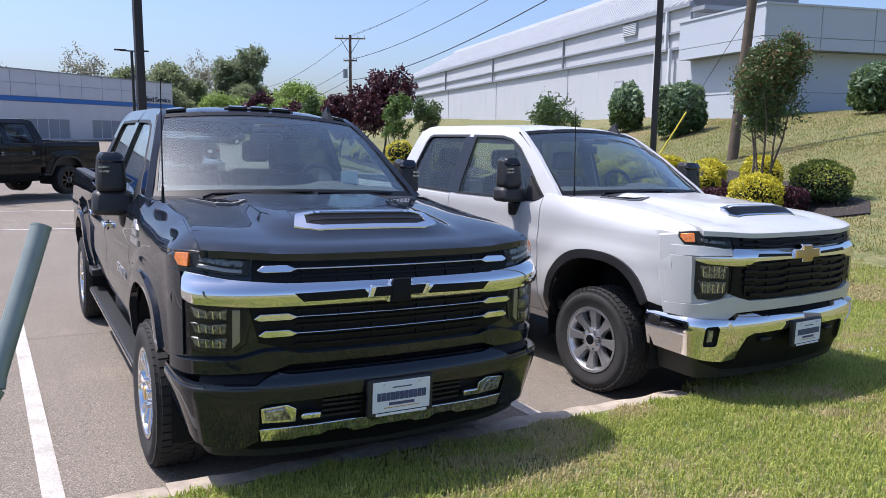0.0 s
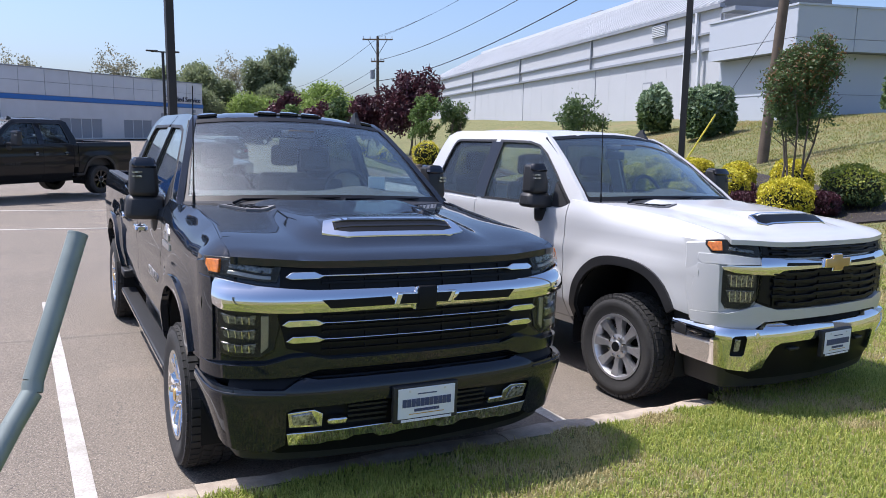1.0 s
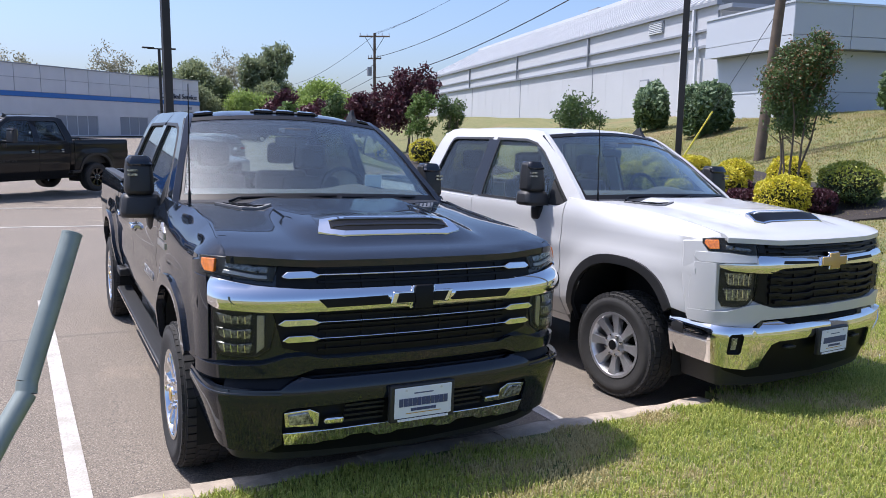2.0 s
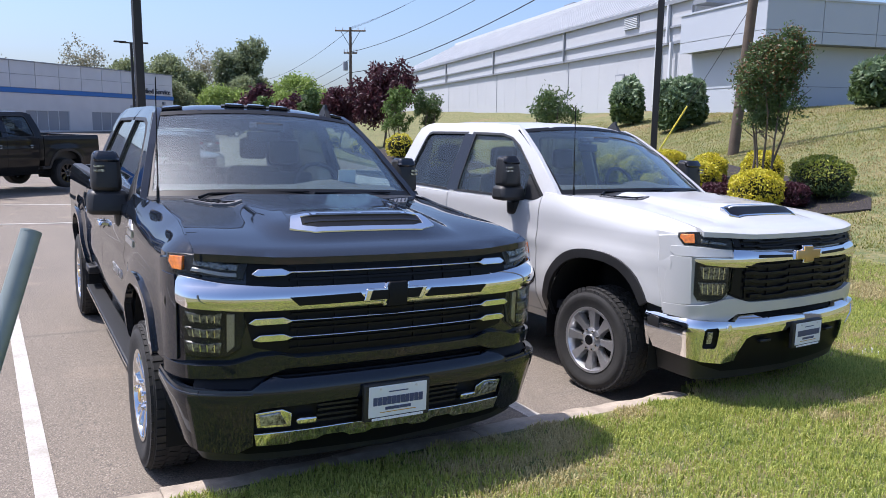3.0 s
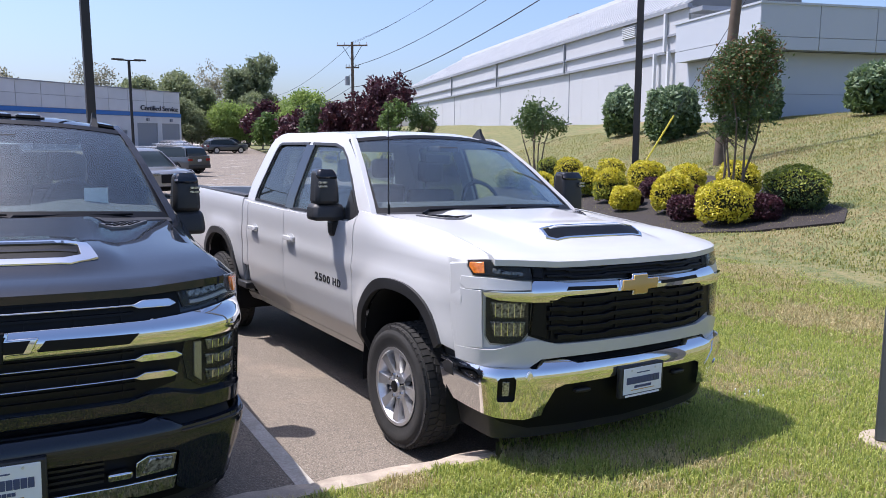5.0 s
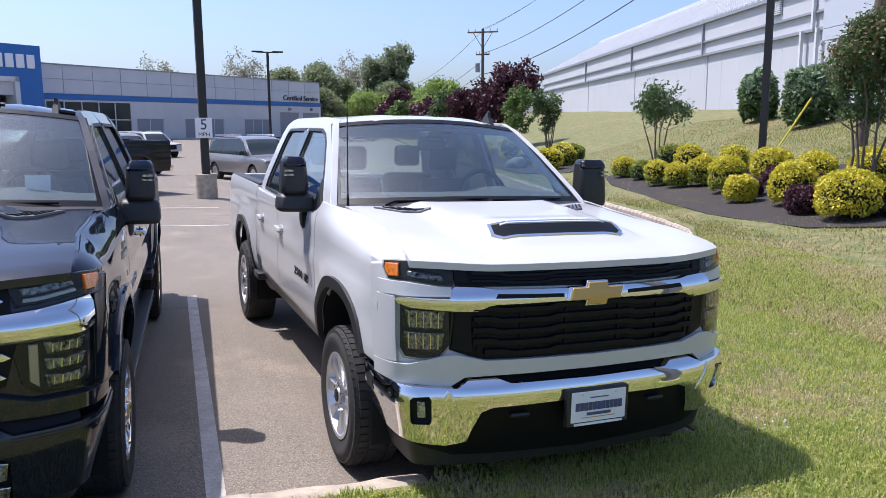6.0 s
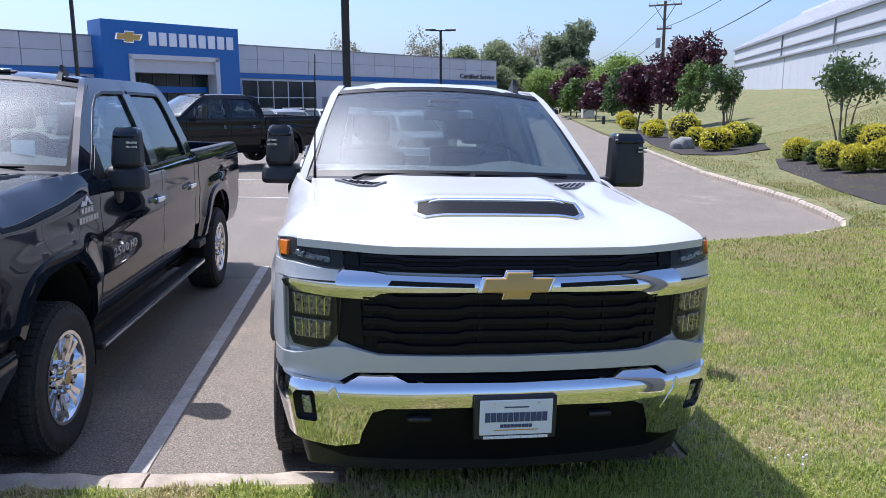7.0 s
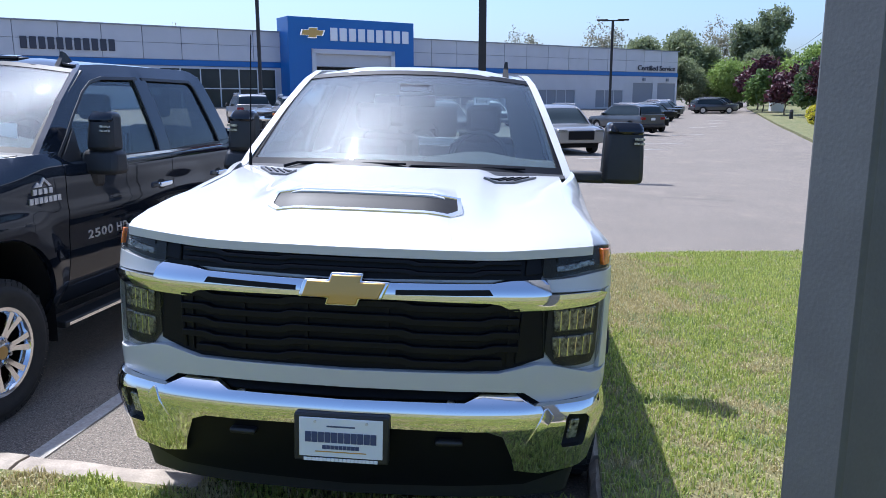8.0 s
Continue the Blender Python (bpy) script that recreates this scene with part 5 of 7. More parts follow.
def warehouse():
    t = thing("warehouse", "long pale grey warehouse with a ribbed metal roof", "warehouse", wall_pose(0, 0, 2.0))
    y0, y1, eave, low, mid = 42.6, 124.4, 7.72, 5.22, 6.2
    part("wall", box(0, 45, y0 - 3.2, y1, 0, low), WALL, t, "pale grey wall panels")
    part("upper_wall", box(-0.10, 45, y0, y1, low + 0.02, mid), WALL, t)
    part("parapet_wall", box(-0.18, 45, y0, y1, mid + 0.02, eave), WALL, t)
    part("ledge", box(-0.24, 0.1, y0, y1, low - 0.12, low + 0.06), TRIM_GREY, t, "grey metal ledge")
    part("ledge", box(-0.28, 0.1, y0, y1, mid - 0.08, mid + 0.05), TRIM_GREY, t, "grey metal ledge")
    part("gutter", box(-0.42, -0.1, y0 - 0.2, y1, eave - 0.14, eave + 0.10), TRIM_GREY, t, "dark metal gutter")
    run, rise = 7.75, 4.45
    up = lambda x: eave + 0.06 + rise * (x + 0.4) / (run + 0.4)
    bm = bmesh.new()
    f = [bm.verts.new(p) for p in ((-0.4, y0, up(-0.4)), (-0.4, y1, up(-0.4)), (run, y1 - 5, up(run)), (run, y0, up(run)), (-0.4, y0, eave - 0.1), (-0.4, y1, eave - 0.1), (run, y1 - 5, eave), (run, y0, eave))]
    for q in ((0, 1, 2, 3), (4, 5, 6, 7), (0, 1, 5, 4), (1, 2, 6, 5), (2, 3, 7, 6), (3, 0, 4, 7)):
        bm.faces.new([f[i] for i in q])
    # the dark pan colour carries the shading that sets off the ribs
    roof = part("roof", bm, ROOF_SHADED_PAN, t, "ribbed metal roof, pans coloured dark as shade between the ribs", 0)
    y = y0 + 0.3
    while y < y1 - 0.5:
        cut = min(1.0, (y1 - y) / 5.0)
        x1 = -0.4 + (run + 0.4) * cut
        bm = bmesh.new()
        v = [bm.verts.new(p + Vector((0, d, h))) for p in (Vector((-0.4, y, up(-0.4))), Vector((x1, y, up(x1)))) for d, h in ((-0.22, 0), (-0.16, 0.16), (0.16, 0.16), (0.22, 0))]
        for j in range(3):
            bm.faces.new((v[j], v[j + 1], v[5 + j], v[4 + j]))
        bm.faces.new(v[:4])
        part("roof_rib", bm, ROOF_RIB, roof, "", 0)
        y += 0.85
    part("ridge_cap", box(run - 0.3, run + 0.5, y0 - 0.1, y1 - 5, up(run) - 0.05, up(run) + 0.3), FRAME_LIGHT, t, "pale ridge flashing")
    # gable end with its dark overhang
    part("gable_wall", box(-0.05, run, y0 - 0.25, y0 - 0.02, 5.0, eave - 0.2), WALL, t)
    part("gable_soffit", box(-0.3, 12.0, y0 - 1.6, y0 - 0.2, eave - 0.5, eave - 0.25), TRIM_GREY, t, "dark soffit at the gable end")
    for y in (61.0, 78.9, 97.2):
        part("downpipe", box(-0.36, -0.20, y, y + 0.16, low, eave - 0.1), TRIM_GREY, t, "grey downpipe")
        part("wall_joint", box(-0.03, 0.05, y - 0.5, y - 0.38, 0.2, low - 0.12), TRIM_GREY, t, "dark wall joint")
    for y, z0, z1 in ((46.1, 0.3, low), (44.9, low, eave - 0.1), (44.4, 0.3, low)):
        part("downpipe", box(-0.42, -0.24, y, y + 0.2, z0, z1), FRAME_LIGHT, t, "pale downpipe")
    y = 46.0
    while y < y1 - 2:
        part("panel_joint", box(-0.008, 0.02, y, y + 0.025, 0.2, low - 0.15), WALL, t)
        y += 3.0
    vent = part("vent", box(-0.26, 0.1, 48.9, 50.9, 6.62, 7.5), TRIM_GREY, t, "louvred wall vent")
    for i in range(7):
        part("vent_slat", box(-0.34, -0.24, 49.0, 50.8, 6.66 + i * 0.12, 6.73 + i * 0.12), FRAME_LIGHT, vent)
    part("door_frame", box(-0.06, 0.1, 50.95, 52.25, 0.8, 3.6), TRIM_GREY, t)
    part("door_leaf", box(-0.10, 0.1, 51.07, 52.13, 0.8, 3.48), WALL, t)
    part("roof_unit", box(run + 0.6, run + 1.6, 78.0, 80.4, up(run) - 0.6, up(run) + 0.75), TRIM_GREY, t, "small grey roof unit")


def warehouse_block():
    t = thing("warehouse_wing", "blue-grey panelled wing with an overhanging upper band", "building", wall_pose(0, 0, 2.0))
    y0, y1 = 31.95, 39.3
    top, under = 6.0, 3.93
    z_panels = ((under, 4.5), (4.53, top))
    part("lower_wall", box(-2.2, 40, y0 + 0.9, y1, 0, under), BLOCK_WALL, t, "shaded blue-grey wall")
    part("wall_seam", box(-2.22, -2.18, y0 + 0.9, y1, 1.9, 1.93), TRIM_GREY, t)
    part("wall_seam", box(-2.2, 40, y0 + 0.88, y0 + 0.92, 1.9, 1.93), TRIM_GREY, t)
    part("band_core", box(-2.95, 39.9, y0 + 0.05, y1, under + 0.02, top - 0.03), TRIM_GREY, t)
    for (a, b) in z_panels:
        part("band_panel", box(-3.0, -2.9, y0 + 0.02, y1 - 0.02, a, b), BLOCK_WALL, t)
        x = -3.0
        while x < 38:
            part("band_panel", box(x + 0.02, x + 3.28, y0, y0 + 0.1, a, b), BLOCK_WALL, t)
            x += 3.3
    part("coping", box(-3.06, 40, y0 - 0.06, y1 + 0.05, top, top + 0.10), BLOCK_WALL, t, "thin metal coping")
    for x in (7.2, 8.3, 9.4):
        part("sign_block", box(x, x + 0.8, y0 - 0.12, y0 + 0.02, 4.75, 5.5), WORD_DARK, t, "dark sign letter block", bevel=0.04)


def bowtie_plate(t, m, k, gold_name="sign_badge"):
    rim = part(gold_name + "_rim", moved(conform(scaled(BOWTIE, 1.12), lambda u, v, h: (u, -h, v), 0, 0.02, 9, 9), m @ Matrix.Scale(k, 4)), CHROME, t, "chrome badge outline")
    part(gold_name, moved(conform(scaled(BOWTIE, 0.96), lambda u, v, h: (u, -h, v), 0.01, 0.03, 9, 9), m @ Matrix.Scale(k, 4)), GOLD, rim, "gold badge face")


def word_bars(t, x0, x1, z, size, depth, count, mat, lab, y):
    """A sign's name as one plain block a letter."""
    step = (x1 - x0) / count
    for i in range(count):
        part("sign_block", box(x0 + step * i + step * 0.08, x0 + step * (i + 0.84), y - depth, y + 0.02, z - size / 2, z + size / 2), mat, t, lab, bevel=size * 0.04)


def dealership():
    # x runs along the front from its far right corner back to the left, y into the building
    ang = radians(40.9)
    t = thing("dealership", "long white panelled car dealership with a blue stripe", "building", pose(24.0, 113.5, 0.45, 0, 0, math.degrees(ang)))
    L, H = -95.0, 7.6
    part("wall", box(L, 0, 0.1, 30, 0, H), TRIM_GREY, t)
    cols = [L + 3.39 * i for i in range(29)]
    for x0, x1 in zip(cols, cols[1:]):
        for z0, z1 in ((4.8, 6.2), (6.24, H)):
            part("wall_panel", box(x0 + 0.03, min(x1, 0) - 0.03, 0.0, 0.14, z0, z1), CLAD, t)
    openings = [(-25.4, -19.2, 0.15, 2.35), (-15.6, -10.6, 0.15, 2.35), (-32.2, -28.6, 0.15, 2.35), (-8.8, -4.9, 0.0, 3.35), (-4.0, -0.4, 0.0, 3.35)]
    xs = sorted({L, 0.0, *[v for o in openings for v in o[:2]]})
    for x0, x1 in zip(xs, xs[1:]):
        op = [o for o in openings if o[0] <= x0 and x1 <= o[1]]
        if op:
            o = op[0]
            part("wall_panel", box(x0, x1, 0.0, 0.14, o[3], 4.2), CLAD, t)
            if o[2] > 0.1:
                part("wall_panel", box(x0, x1, 0.0, 0.14, 0, o[2]), CLAD, t)
            dark = o[2] < 0.1
            w = part("service_door" if dark else "window", box(x0, x1, 0.15, 0.3, o[2], o[3]), SHUTTER if dark else GLAZING, t, "open dark service bay" if dark else "dark office window")
            if not dark:
                n = max(2, round((x1 - x0) / 1.55))
                for i in range(n + 1):
                    x = x0 + (x1 - x0) * i / n
                    part("mullion", box(x - 0.04, x + 0.04, 0.05, 0.16, o[2], o[3]), FRAME_LIGHT, w)
            else:
                part("wall_lamp", box((x0 + x1) / 2 - 0.2, (x0 + x1) / 2 + 0.2, -0.3, 0.05, 3.6, 4.0), TRIM_GREY, t, bevel=0.05)
        else:
            part("wall_panel", box(x0, x1, 0.0, 0.14, 0, 4.2), CLAD, t)
    part("blue_stripe", box(L, 0.02, -0.06, 0.12, 4.25, 4.75), BLUE, t, "blue stripe along the facade")
    part("coping", box(L - 0.1, 0.12, -0.1, 30.1, H, H + 0.12), TRIM_GREY, t)
    bm = text_mesh("Certified Service", 0.95, 0.05)
    wide = max(v.co.x for v in bm.verts) * 2
    part("lettering", moved(bm, Matrix.Translation((-4.4, -0.1, 5.3)) @ Matrix.Diagonal((7.4 / wide, 1, 1, 1))), WORD_DARK, t, "dark raised lettering", 0)
    # showroom glass left and right of the tower
    for x0, x1 in ((-42.9, -33.0), (-70.0, -59.0)):
        w = part("showroom_window", box(x0, x1, -0.04, 0.2, 0.2, 4.1), GLAZING, t, "dark showroom glazing")
        n = round((x1 - x0) / 1.9)
        for i in range(n + 1):
            x = x0 + (x1 - x0) * i / n
            part("mullion", box(x - 0.05, x + 0.05, -0.12, 0.0, 0.2, 4.1), FRAME_LIGHT, w)
        for z in (0.2, 2.2, 4.05):
            part("transom", box(x0, x1, -0.11, 0.0, z - 0.05, z + 0.05), FRAME_LIGHT, w)
    word_bars(t, -81.0, -73.5, 5.85, 1.0, 0.08, 11, WORD_DARK, "dark sign letter block", -0.02)
    # blue entrance tower
    x0, x1, d = -58.4, -44.4, -2.2
    e = thing("entrance_tower", "bright blue entrance tower with a white framed opening", "building", t.matrix_basis.copy())
    part("tower_wall", box(x0, x0 + 2.4, d, 0.6, 0, 9.0), BLUE, e, "blue cladding")
    part("tower_wall", box(x1 - 2.4, x1, d, 0.6, 0, 9.0), BLUE, e)
    part("tower_wall", box(x0 + 2.4, x1 - 2.4, d, 0.6, 6.0, 9.0), BLUE, e)
    f0, f1 = x0 + 2.4, x1 - 2.4
    part("portal_frame", box(f0 - 0.05, f0 + 0.4, d - 0.15, d + 1.5, 0, 6.0), FRAME_LIGHT, e)
    part("portal_frame", box(f1 - 0.4, f1 + 0.05, d - 0.15, d + 1.5, 0, 6.0), FRAME_LIGHT, e)
    part("portal_frame", box(f0 - 0.05, f1 + 0.05, d - 0.15, d + 1.5, 5.6, 6.05), FRAME_LIGHT, e)
    part("portal_ceiling", box(f0 + 0.4, f1 - 0.4, d + 0.2, d + 3, 4.4, 5.6), CLAD, e)
    g = part("entrance_glass", box(f0 + 0.4, f1 - 0.4, d + 2.0, d + 2.2, 0, 4.6), GLAZING, e, "dark entrance glazing")
    for i in range(7):
        x = f0 + 0.4 + (f1 - f0 - 0.8) * i / 6
        part("mullion", box(x - 0.06, x + 0.06, d + 1.9, d + 2.05, 0, 4.6), WORD_DARK, g)
    part("portal_band", box(f0 + 0.4, f1 - 0.4, d + 1.7, d + 2.02, 2.6, 3.2), BLUE, e)
    word_bars(e, -54.1, -44.9, 7.5, 1.25, 0.12, 9, LENS_WHITE, "white sign letter block", d)
    bowtie_plate(e, Matrix.Translation((-55.9, d - 0.02, 7.55)), 7.0)


warehouse()
warehouse_block()
dealership()


# ---- poles, lamps, wires ----
def square_pole(name, label, category, x, y, z, side, height, mat, turn=0.0, base=True):
    t = thing(name, label, category, pose(x, y, z, 0, 0, turn))
    part("pole", box(-side / 2, side / 2, -side / 2, side / 2, 0, height), mat, t, bevel=0.012)
    if base:
        part("base_plate", box(-side, side, -side, side, 0, 0.03), mat, t)
    return t


def double_lamp(x, y, height, side=0.16, turn=0.0, sign=False):
    t = square_pole("lamp_post", "dark square lamp post with twin flat heads", "lamp post", x, y, lot_z(x, y), side, height, POLE_DARK, turn)
    part("cross_arm", box(-0.9, 0.9, -0.05, 0.05, height - 0.06, height + 0.04), POLE_DARK, t)
    for s in (-1, 1):
        part("lamp_head", box(s * 0.85 - 0.45, s * 0.85 + 0.45, -0.18, 0.18, height - 0.02, height + 0.10), POLE_DARK, t, bevel=0.03)
    part("concrete_footing", rod((0, 0, -0.1), (0, 0, 0.7), 0.3, 0.3, 16), KERB, t)
    return t


LX, LY = 4.05, 23.2
lamp = double_lamp(LX, LY, 10.5, 0.22, 5)
sign = thing("speed_sign", "white speed limit sign on the lamp post", "sign", pose(LX, LY - 0.13, 0, 0, 0, 5))
part("sign_board", box(-0.23, 0.23, -0.006, 0.006, 1.42, 1.99), LENS_WHITE, sign, "white metal board", bevel=0.003)
bm = text_mesh("5", 0.42, 0.003)
part("lettering", moved(bm, Matrix.Translation((0, -0.01, 1.79))), WORD_DARK, sign, "", 0)
bm = text_mesh("MPH", 0.16, 0.003)
part("lettering", moved(bm, Matrix.Translation((0, -0.01, 1.52))), WORD_DARK, sign, "", 0)
double_lamp(11.2, 67.5, 8.3, 0.2, 0)
double_lamp(-13.5, 52.0, 9.5, 0.2, 0)
square_pole("lamp_post", "dark weathered straight post on the grass bank", "post", 21.5, 20.5, lawn_z(21.5, 20.5) - 0.2, 0.215, 13.0, POLE_DARK, 38, False)
near_post = square_pole("lamp_post", "grey square steel lamp post on a round concrete footing", "lamp post", 6.70, 2.65, lawn_z(6.70, 2.65) + 0.03, 0.19, 8.0, POLE_GREY, 28, False)
part("concrete_footing", rod((0, 0, -0.5), (0, 0, 0.0), 0.20, 0.19, 28), KERB, near_post, "pale round concrete footing", bevel=0.02)


def wooden_pole(x, y, top, r, arms, label):
    z = lawn_z(x, y)
    t = thing("utility_pole", label, "utility pole", Matrix.Translation((x, y, z)))
    top = Vector(top)
    part("pole", rod((0, 0, -0.3), top, r, r * 0.7, 14), POLE_WOOD, t)
    if arms:
        d = Vector((0.84, -0.54, 0))
        for h, w in ((-0.35, 1.6), (-2.6, 0.7)):
            c = top + Vector((0, 0, h))
            part("cross_arm", rod(c - d * w, c + d * w, 0.09, None, 6), POLE_WOOD, t)
            for k in (-0.95, -0.5, 0.5, 0.95):
                part("insulator", rod(c + d * w * k, c + d * w * k + Vector((0, 0, 0.35)), 0.06, 0.04, 6), FRAME_LIGHT, t)
        part("transformer", rod(top + Vector((-0.5, 0.2, -4.4)), top + Vector((-0.5, 0.2, -3.5)), 0.25, None, 12), TRIM_GREY, t)
        for s in (-1, 1):
            part("brace", rod(top + Vector((0, 0, -2.0)), top + d * 1.0 * s + Vector((0, 0, -0.4)), 0.03, None, 5), POLE_DARK, t)
    return t, Matrix.Translation((x, y, z)) @ top


_, top_a = wooden_pole(34.1, 75.5, (0, 0, 11.45), 0.19, True, "weathered wooden utility pole with a cross arm")
_, top_b = wooden_pole(23.88, 18.86, (0.46, -0.58, 13.0), 0.20, False, "leaning weathered wooden utility pole")
for x, y, h in ((58, 190, 12.0), (62, 192, 10.5)):
    wooden_pole(x, y, (0, 0, h), 0.2, True, "far wooden utility pole with a cross arm")


def wire(a, b, sag, r=0.013):
    bm = bmesh.new()
    pts = [Vector(a).lerp(Vector(b), i / 16) - Vector((0, 0, sag * 4 * (i / 16) * (1 - i / 16))) for i in range(17)]
    rings = [[bm.verts.new(p + Vector((0, r * math.cos(k * 1.2566), r * math.sin(k * 1.2566)))) for k in range(5)] for p in pts]
    for p, q in zip(rings, rings[1:]):
        for k in range(5):
            bm.faces.new((p[k], p[(k + 1) % 5], q[(k + 1) % 5], q[k]))
    return tagged(mesh_object("overhead_wire", bm, CABLE), "thin black overhead wire between poles", "wire", "overhead wires")


for h, s, r in ((-2.5, 1.2, 0.028), (-4.6, 1.3, 0.035), (-0.2, 1.0, 0.012), (-0.1, 1.1, 0.012), (0.0, 1.2, 0.012)):
    wire(top_a + Vector((0, 0, h)), top_b + Vector((0.3 * h, 0, h * 0.9 + 0.6)), s, r)
for h in (-0.2, -3.2, -4.5):
    wire(top_a + Vector((0, 0, h)), (58, 190, 12.5 + h), 2.0, 0.03)
t = thing("guy_wire", "yellow-sleeved guy wire by the dark post", "guy wire", Matrix.Identity(4))
gz = lawn_z(24.6, 22.6)
part("sleeve", rod((24.3, 22.9, gz), (25.2, 22.3, gz + 1.9), 0.035), YELLOW, t, "yellow plastic sleeve")
part("strand", rod((25.2, 22.3, gz + 1.9), (28.4, 20.2, gz + 8.5), 0.012, None, 5), CABLE, t)

# bent pipe at the kerb
t = thing("bent_pipe_post", "bent grey galvanised steel pipe post in the grass", "post", Matrix.Identity(4))
p0, p1, p2 = Vector((-0.60, 2.40, lawn_z(-0.6, 2.4) - 0.1)), Vector((-0.02, 2.98, 0.81)), Vector((0.18, 3.18, 1.35))
path = [p0, p0.lerp(p1, 0.9), p1 + Vector((0.01, 0, 0.005)), p1.lerp(p2, 0.08), p2]
bm = bmesh.new()
for a, b in zip(path, path[1:]):
    rod(a, b, 0.036, 0.036, 16, bm, False)
part("pipe", bm, PIPE, t)
d = (p2 - p1).normalized()
part("pipe_mouth", rod(p2 - d * 0.004, p2 + d * 0.001, 0.030, 0.030, 16), SHUTTER, t)
part("pipe_rim", moved(lathe([(0.030, -0.004), (0.037, -0.004), (0.037, 0.004), (0.030, 0.004)], 16, "Z", closed=True), Matrix.Translation(p2) @ d.to_track_quat("Z", "Y").to_matrix().to_4x4()), PIPE, t)


# ---- plants ----
def leaf_cloud(rng, centres, spread, per, size, squash=1.0):
    """Many small leaf blades scattered round clump centres; returns verts and faces."""
    centres = np.asarray(centres, float)
    n = len(centres) * per
    c = np.repeat(centres, per, 0) + rng.normal(0, 1, (n, 3)) * np.array([spread, spread, spread * squash])
    a = rng.normal(0, 1, (n, 3))
    a /= np.linalg.norm(a, axis=1)[:, None]
    b = np.cross(a, rng.normal(0, 1, (n, 3)))
    b /= np.linalg.norm(b, axis=1)[:, None]
    s = size * rng.uniform(0.6, 1.3, n)[:, None]
    v = np.stack([c - a * s, c + b * s * 0.45, c + a * s, c - b * s * 0.45], 1).reshape(-1, 3)
    f = np.arange(4 * n).reshape(-1, 4)
    return v, f


def cloud_part(name, v, f, mat, parent, label=""):
    me = bpy.data.meshes.new(name)
    me.from_pydata(v.tolist(), [], f.tolist())
    me.materials.append(mat)
    ob = new(name, me)
    ob.parent = parent
    if label:
        ob["label"] = label
    return ob


def crown_centres(rng, n, rx, ry, rz, cz, shell=0.55, lumps=6):
    """Clump centres in a lumpy crown: several overlapping ellipsoids with gaps between."""
    subs = [(rng.uniform(-0.55, 0.55) * rx, rng.uniform(-0.55, 0.55) * ry, cz + rng.uniform(-0.6, 0.6) * rz, rng.uniform(0.35, 0.62)) for _ in range(lumps)]
    out = []
    for i in range(n):
        sx, sy, sz, k = subs[i % lumps]
        d = rng.normal(0, 1, 3)
        d /= np.linalg.norm(d)
        r = k * rng.uniform(shell, 1.0)
        out.append((sx + d[0] * r * rx, sy + d[1] * r * ry, sz + d[2] * r * rz))
    return out


def limbs(rng, trunks, height, r0, spread, fork, bm=None):
    """Tapered trunks that fork into limbs."""
    bm = bm or bmesh.new()
    for k in range(trunks):
        a = 2 * math.pi * k / trunks + rng.uniform(-0.3, 0.3)
        lean = spread * rng.uniform(0.5, 1.0) if trunks > 1 else 0.05
        p = Vector((0.08 * math.cos(a) * (trunks > 1), 0.08 * math.sin(a) * (trunks > 1), -0.15))
        d = Vector((math.cos(a) * lean, math.sin(a) * lean, 1)).normalized()
        r = r0
        for seg in range(5):
            q = p + d * height / 5 + Vector(rng.normal(0, 0.02, 3)) * height
            rod(p, q, r, r * 0.8, 8, bm, False)
            p, r = q, r * 0.8
            if seg >= fork:
                for j in range(2):
                    e = Vector(rng.normal(0, 1, 3))
                    e.z = abs(e.z) + 0.4
                    rod(p, p + e.normalized() * height * 0.28, r * 0.6, r * 0.2, 6, bm, False)
    return bm


LEAF_GREEN = leaf_material("leaf_green", (0.093, 0.162, 0.043), (0.170, 0.255, 0.060))
LEAF_DEEP = leaf_material("leaf_deep_green", (0.051, 0.102, 0.037), (0.128, 0.187, 0.060))
LEAF_BRIGHT = leaf_material("leaf_bright_green", (0.170, 0.289, 0.051), (0.272, 0.408, 0.076))
LEAF_MAROON = leaf_material("leaf_maroon", (0.045, 0.018, 0.026), (0.112, 0.033, 0.045), 0.25)
LEAF_BRONZE = leaf_material("leaf_bronze", (0.102, 0.111, 0.037), (0.238, 0.102, 0.051))
LEAF_GOLD = leaf_material("leaf_gold", (0.483, 0.460, 0.029), (0.713, 0.598, 0.046), 0.25)
LEAF_OLIVE = leaf_material("leaf_olive", (0.170, 0.221, 0.034), (0.408, 0.425, 0.051), 0.25)
LEAF_BLUE = leaf_material("leaf_blue_green", (0.11, 0.18, 0.09), (0.33, 0.42, 0.25))
LEAF_PALE = leaf_material("leaf_pale", (0.230, 0.230, 0.149), (0.368, 0.345, 0.253))


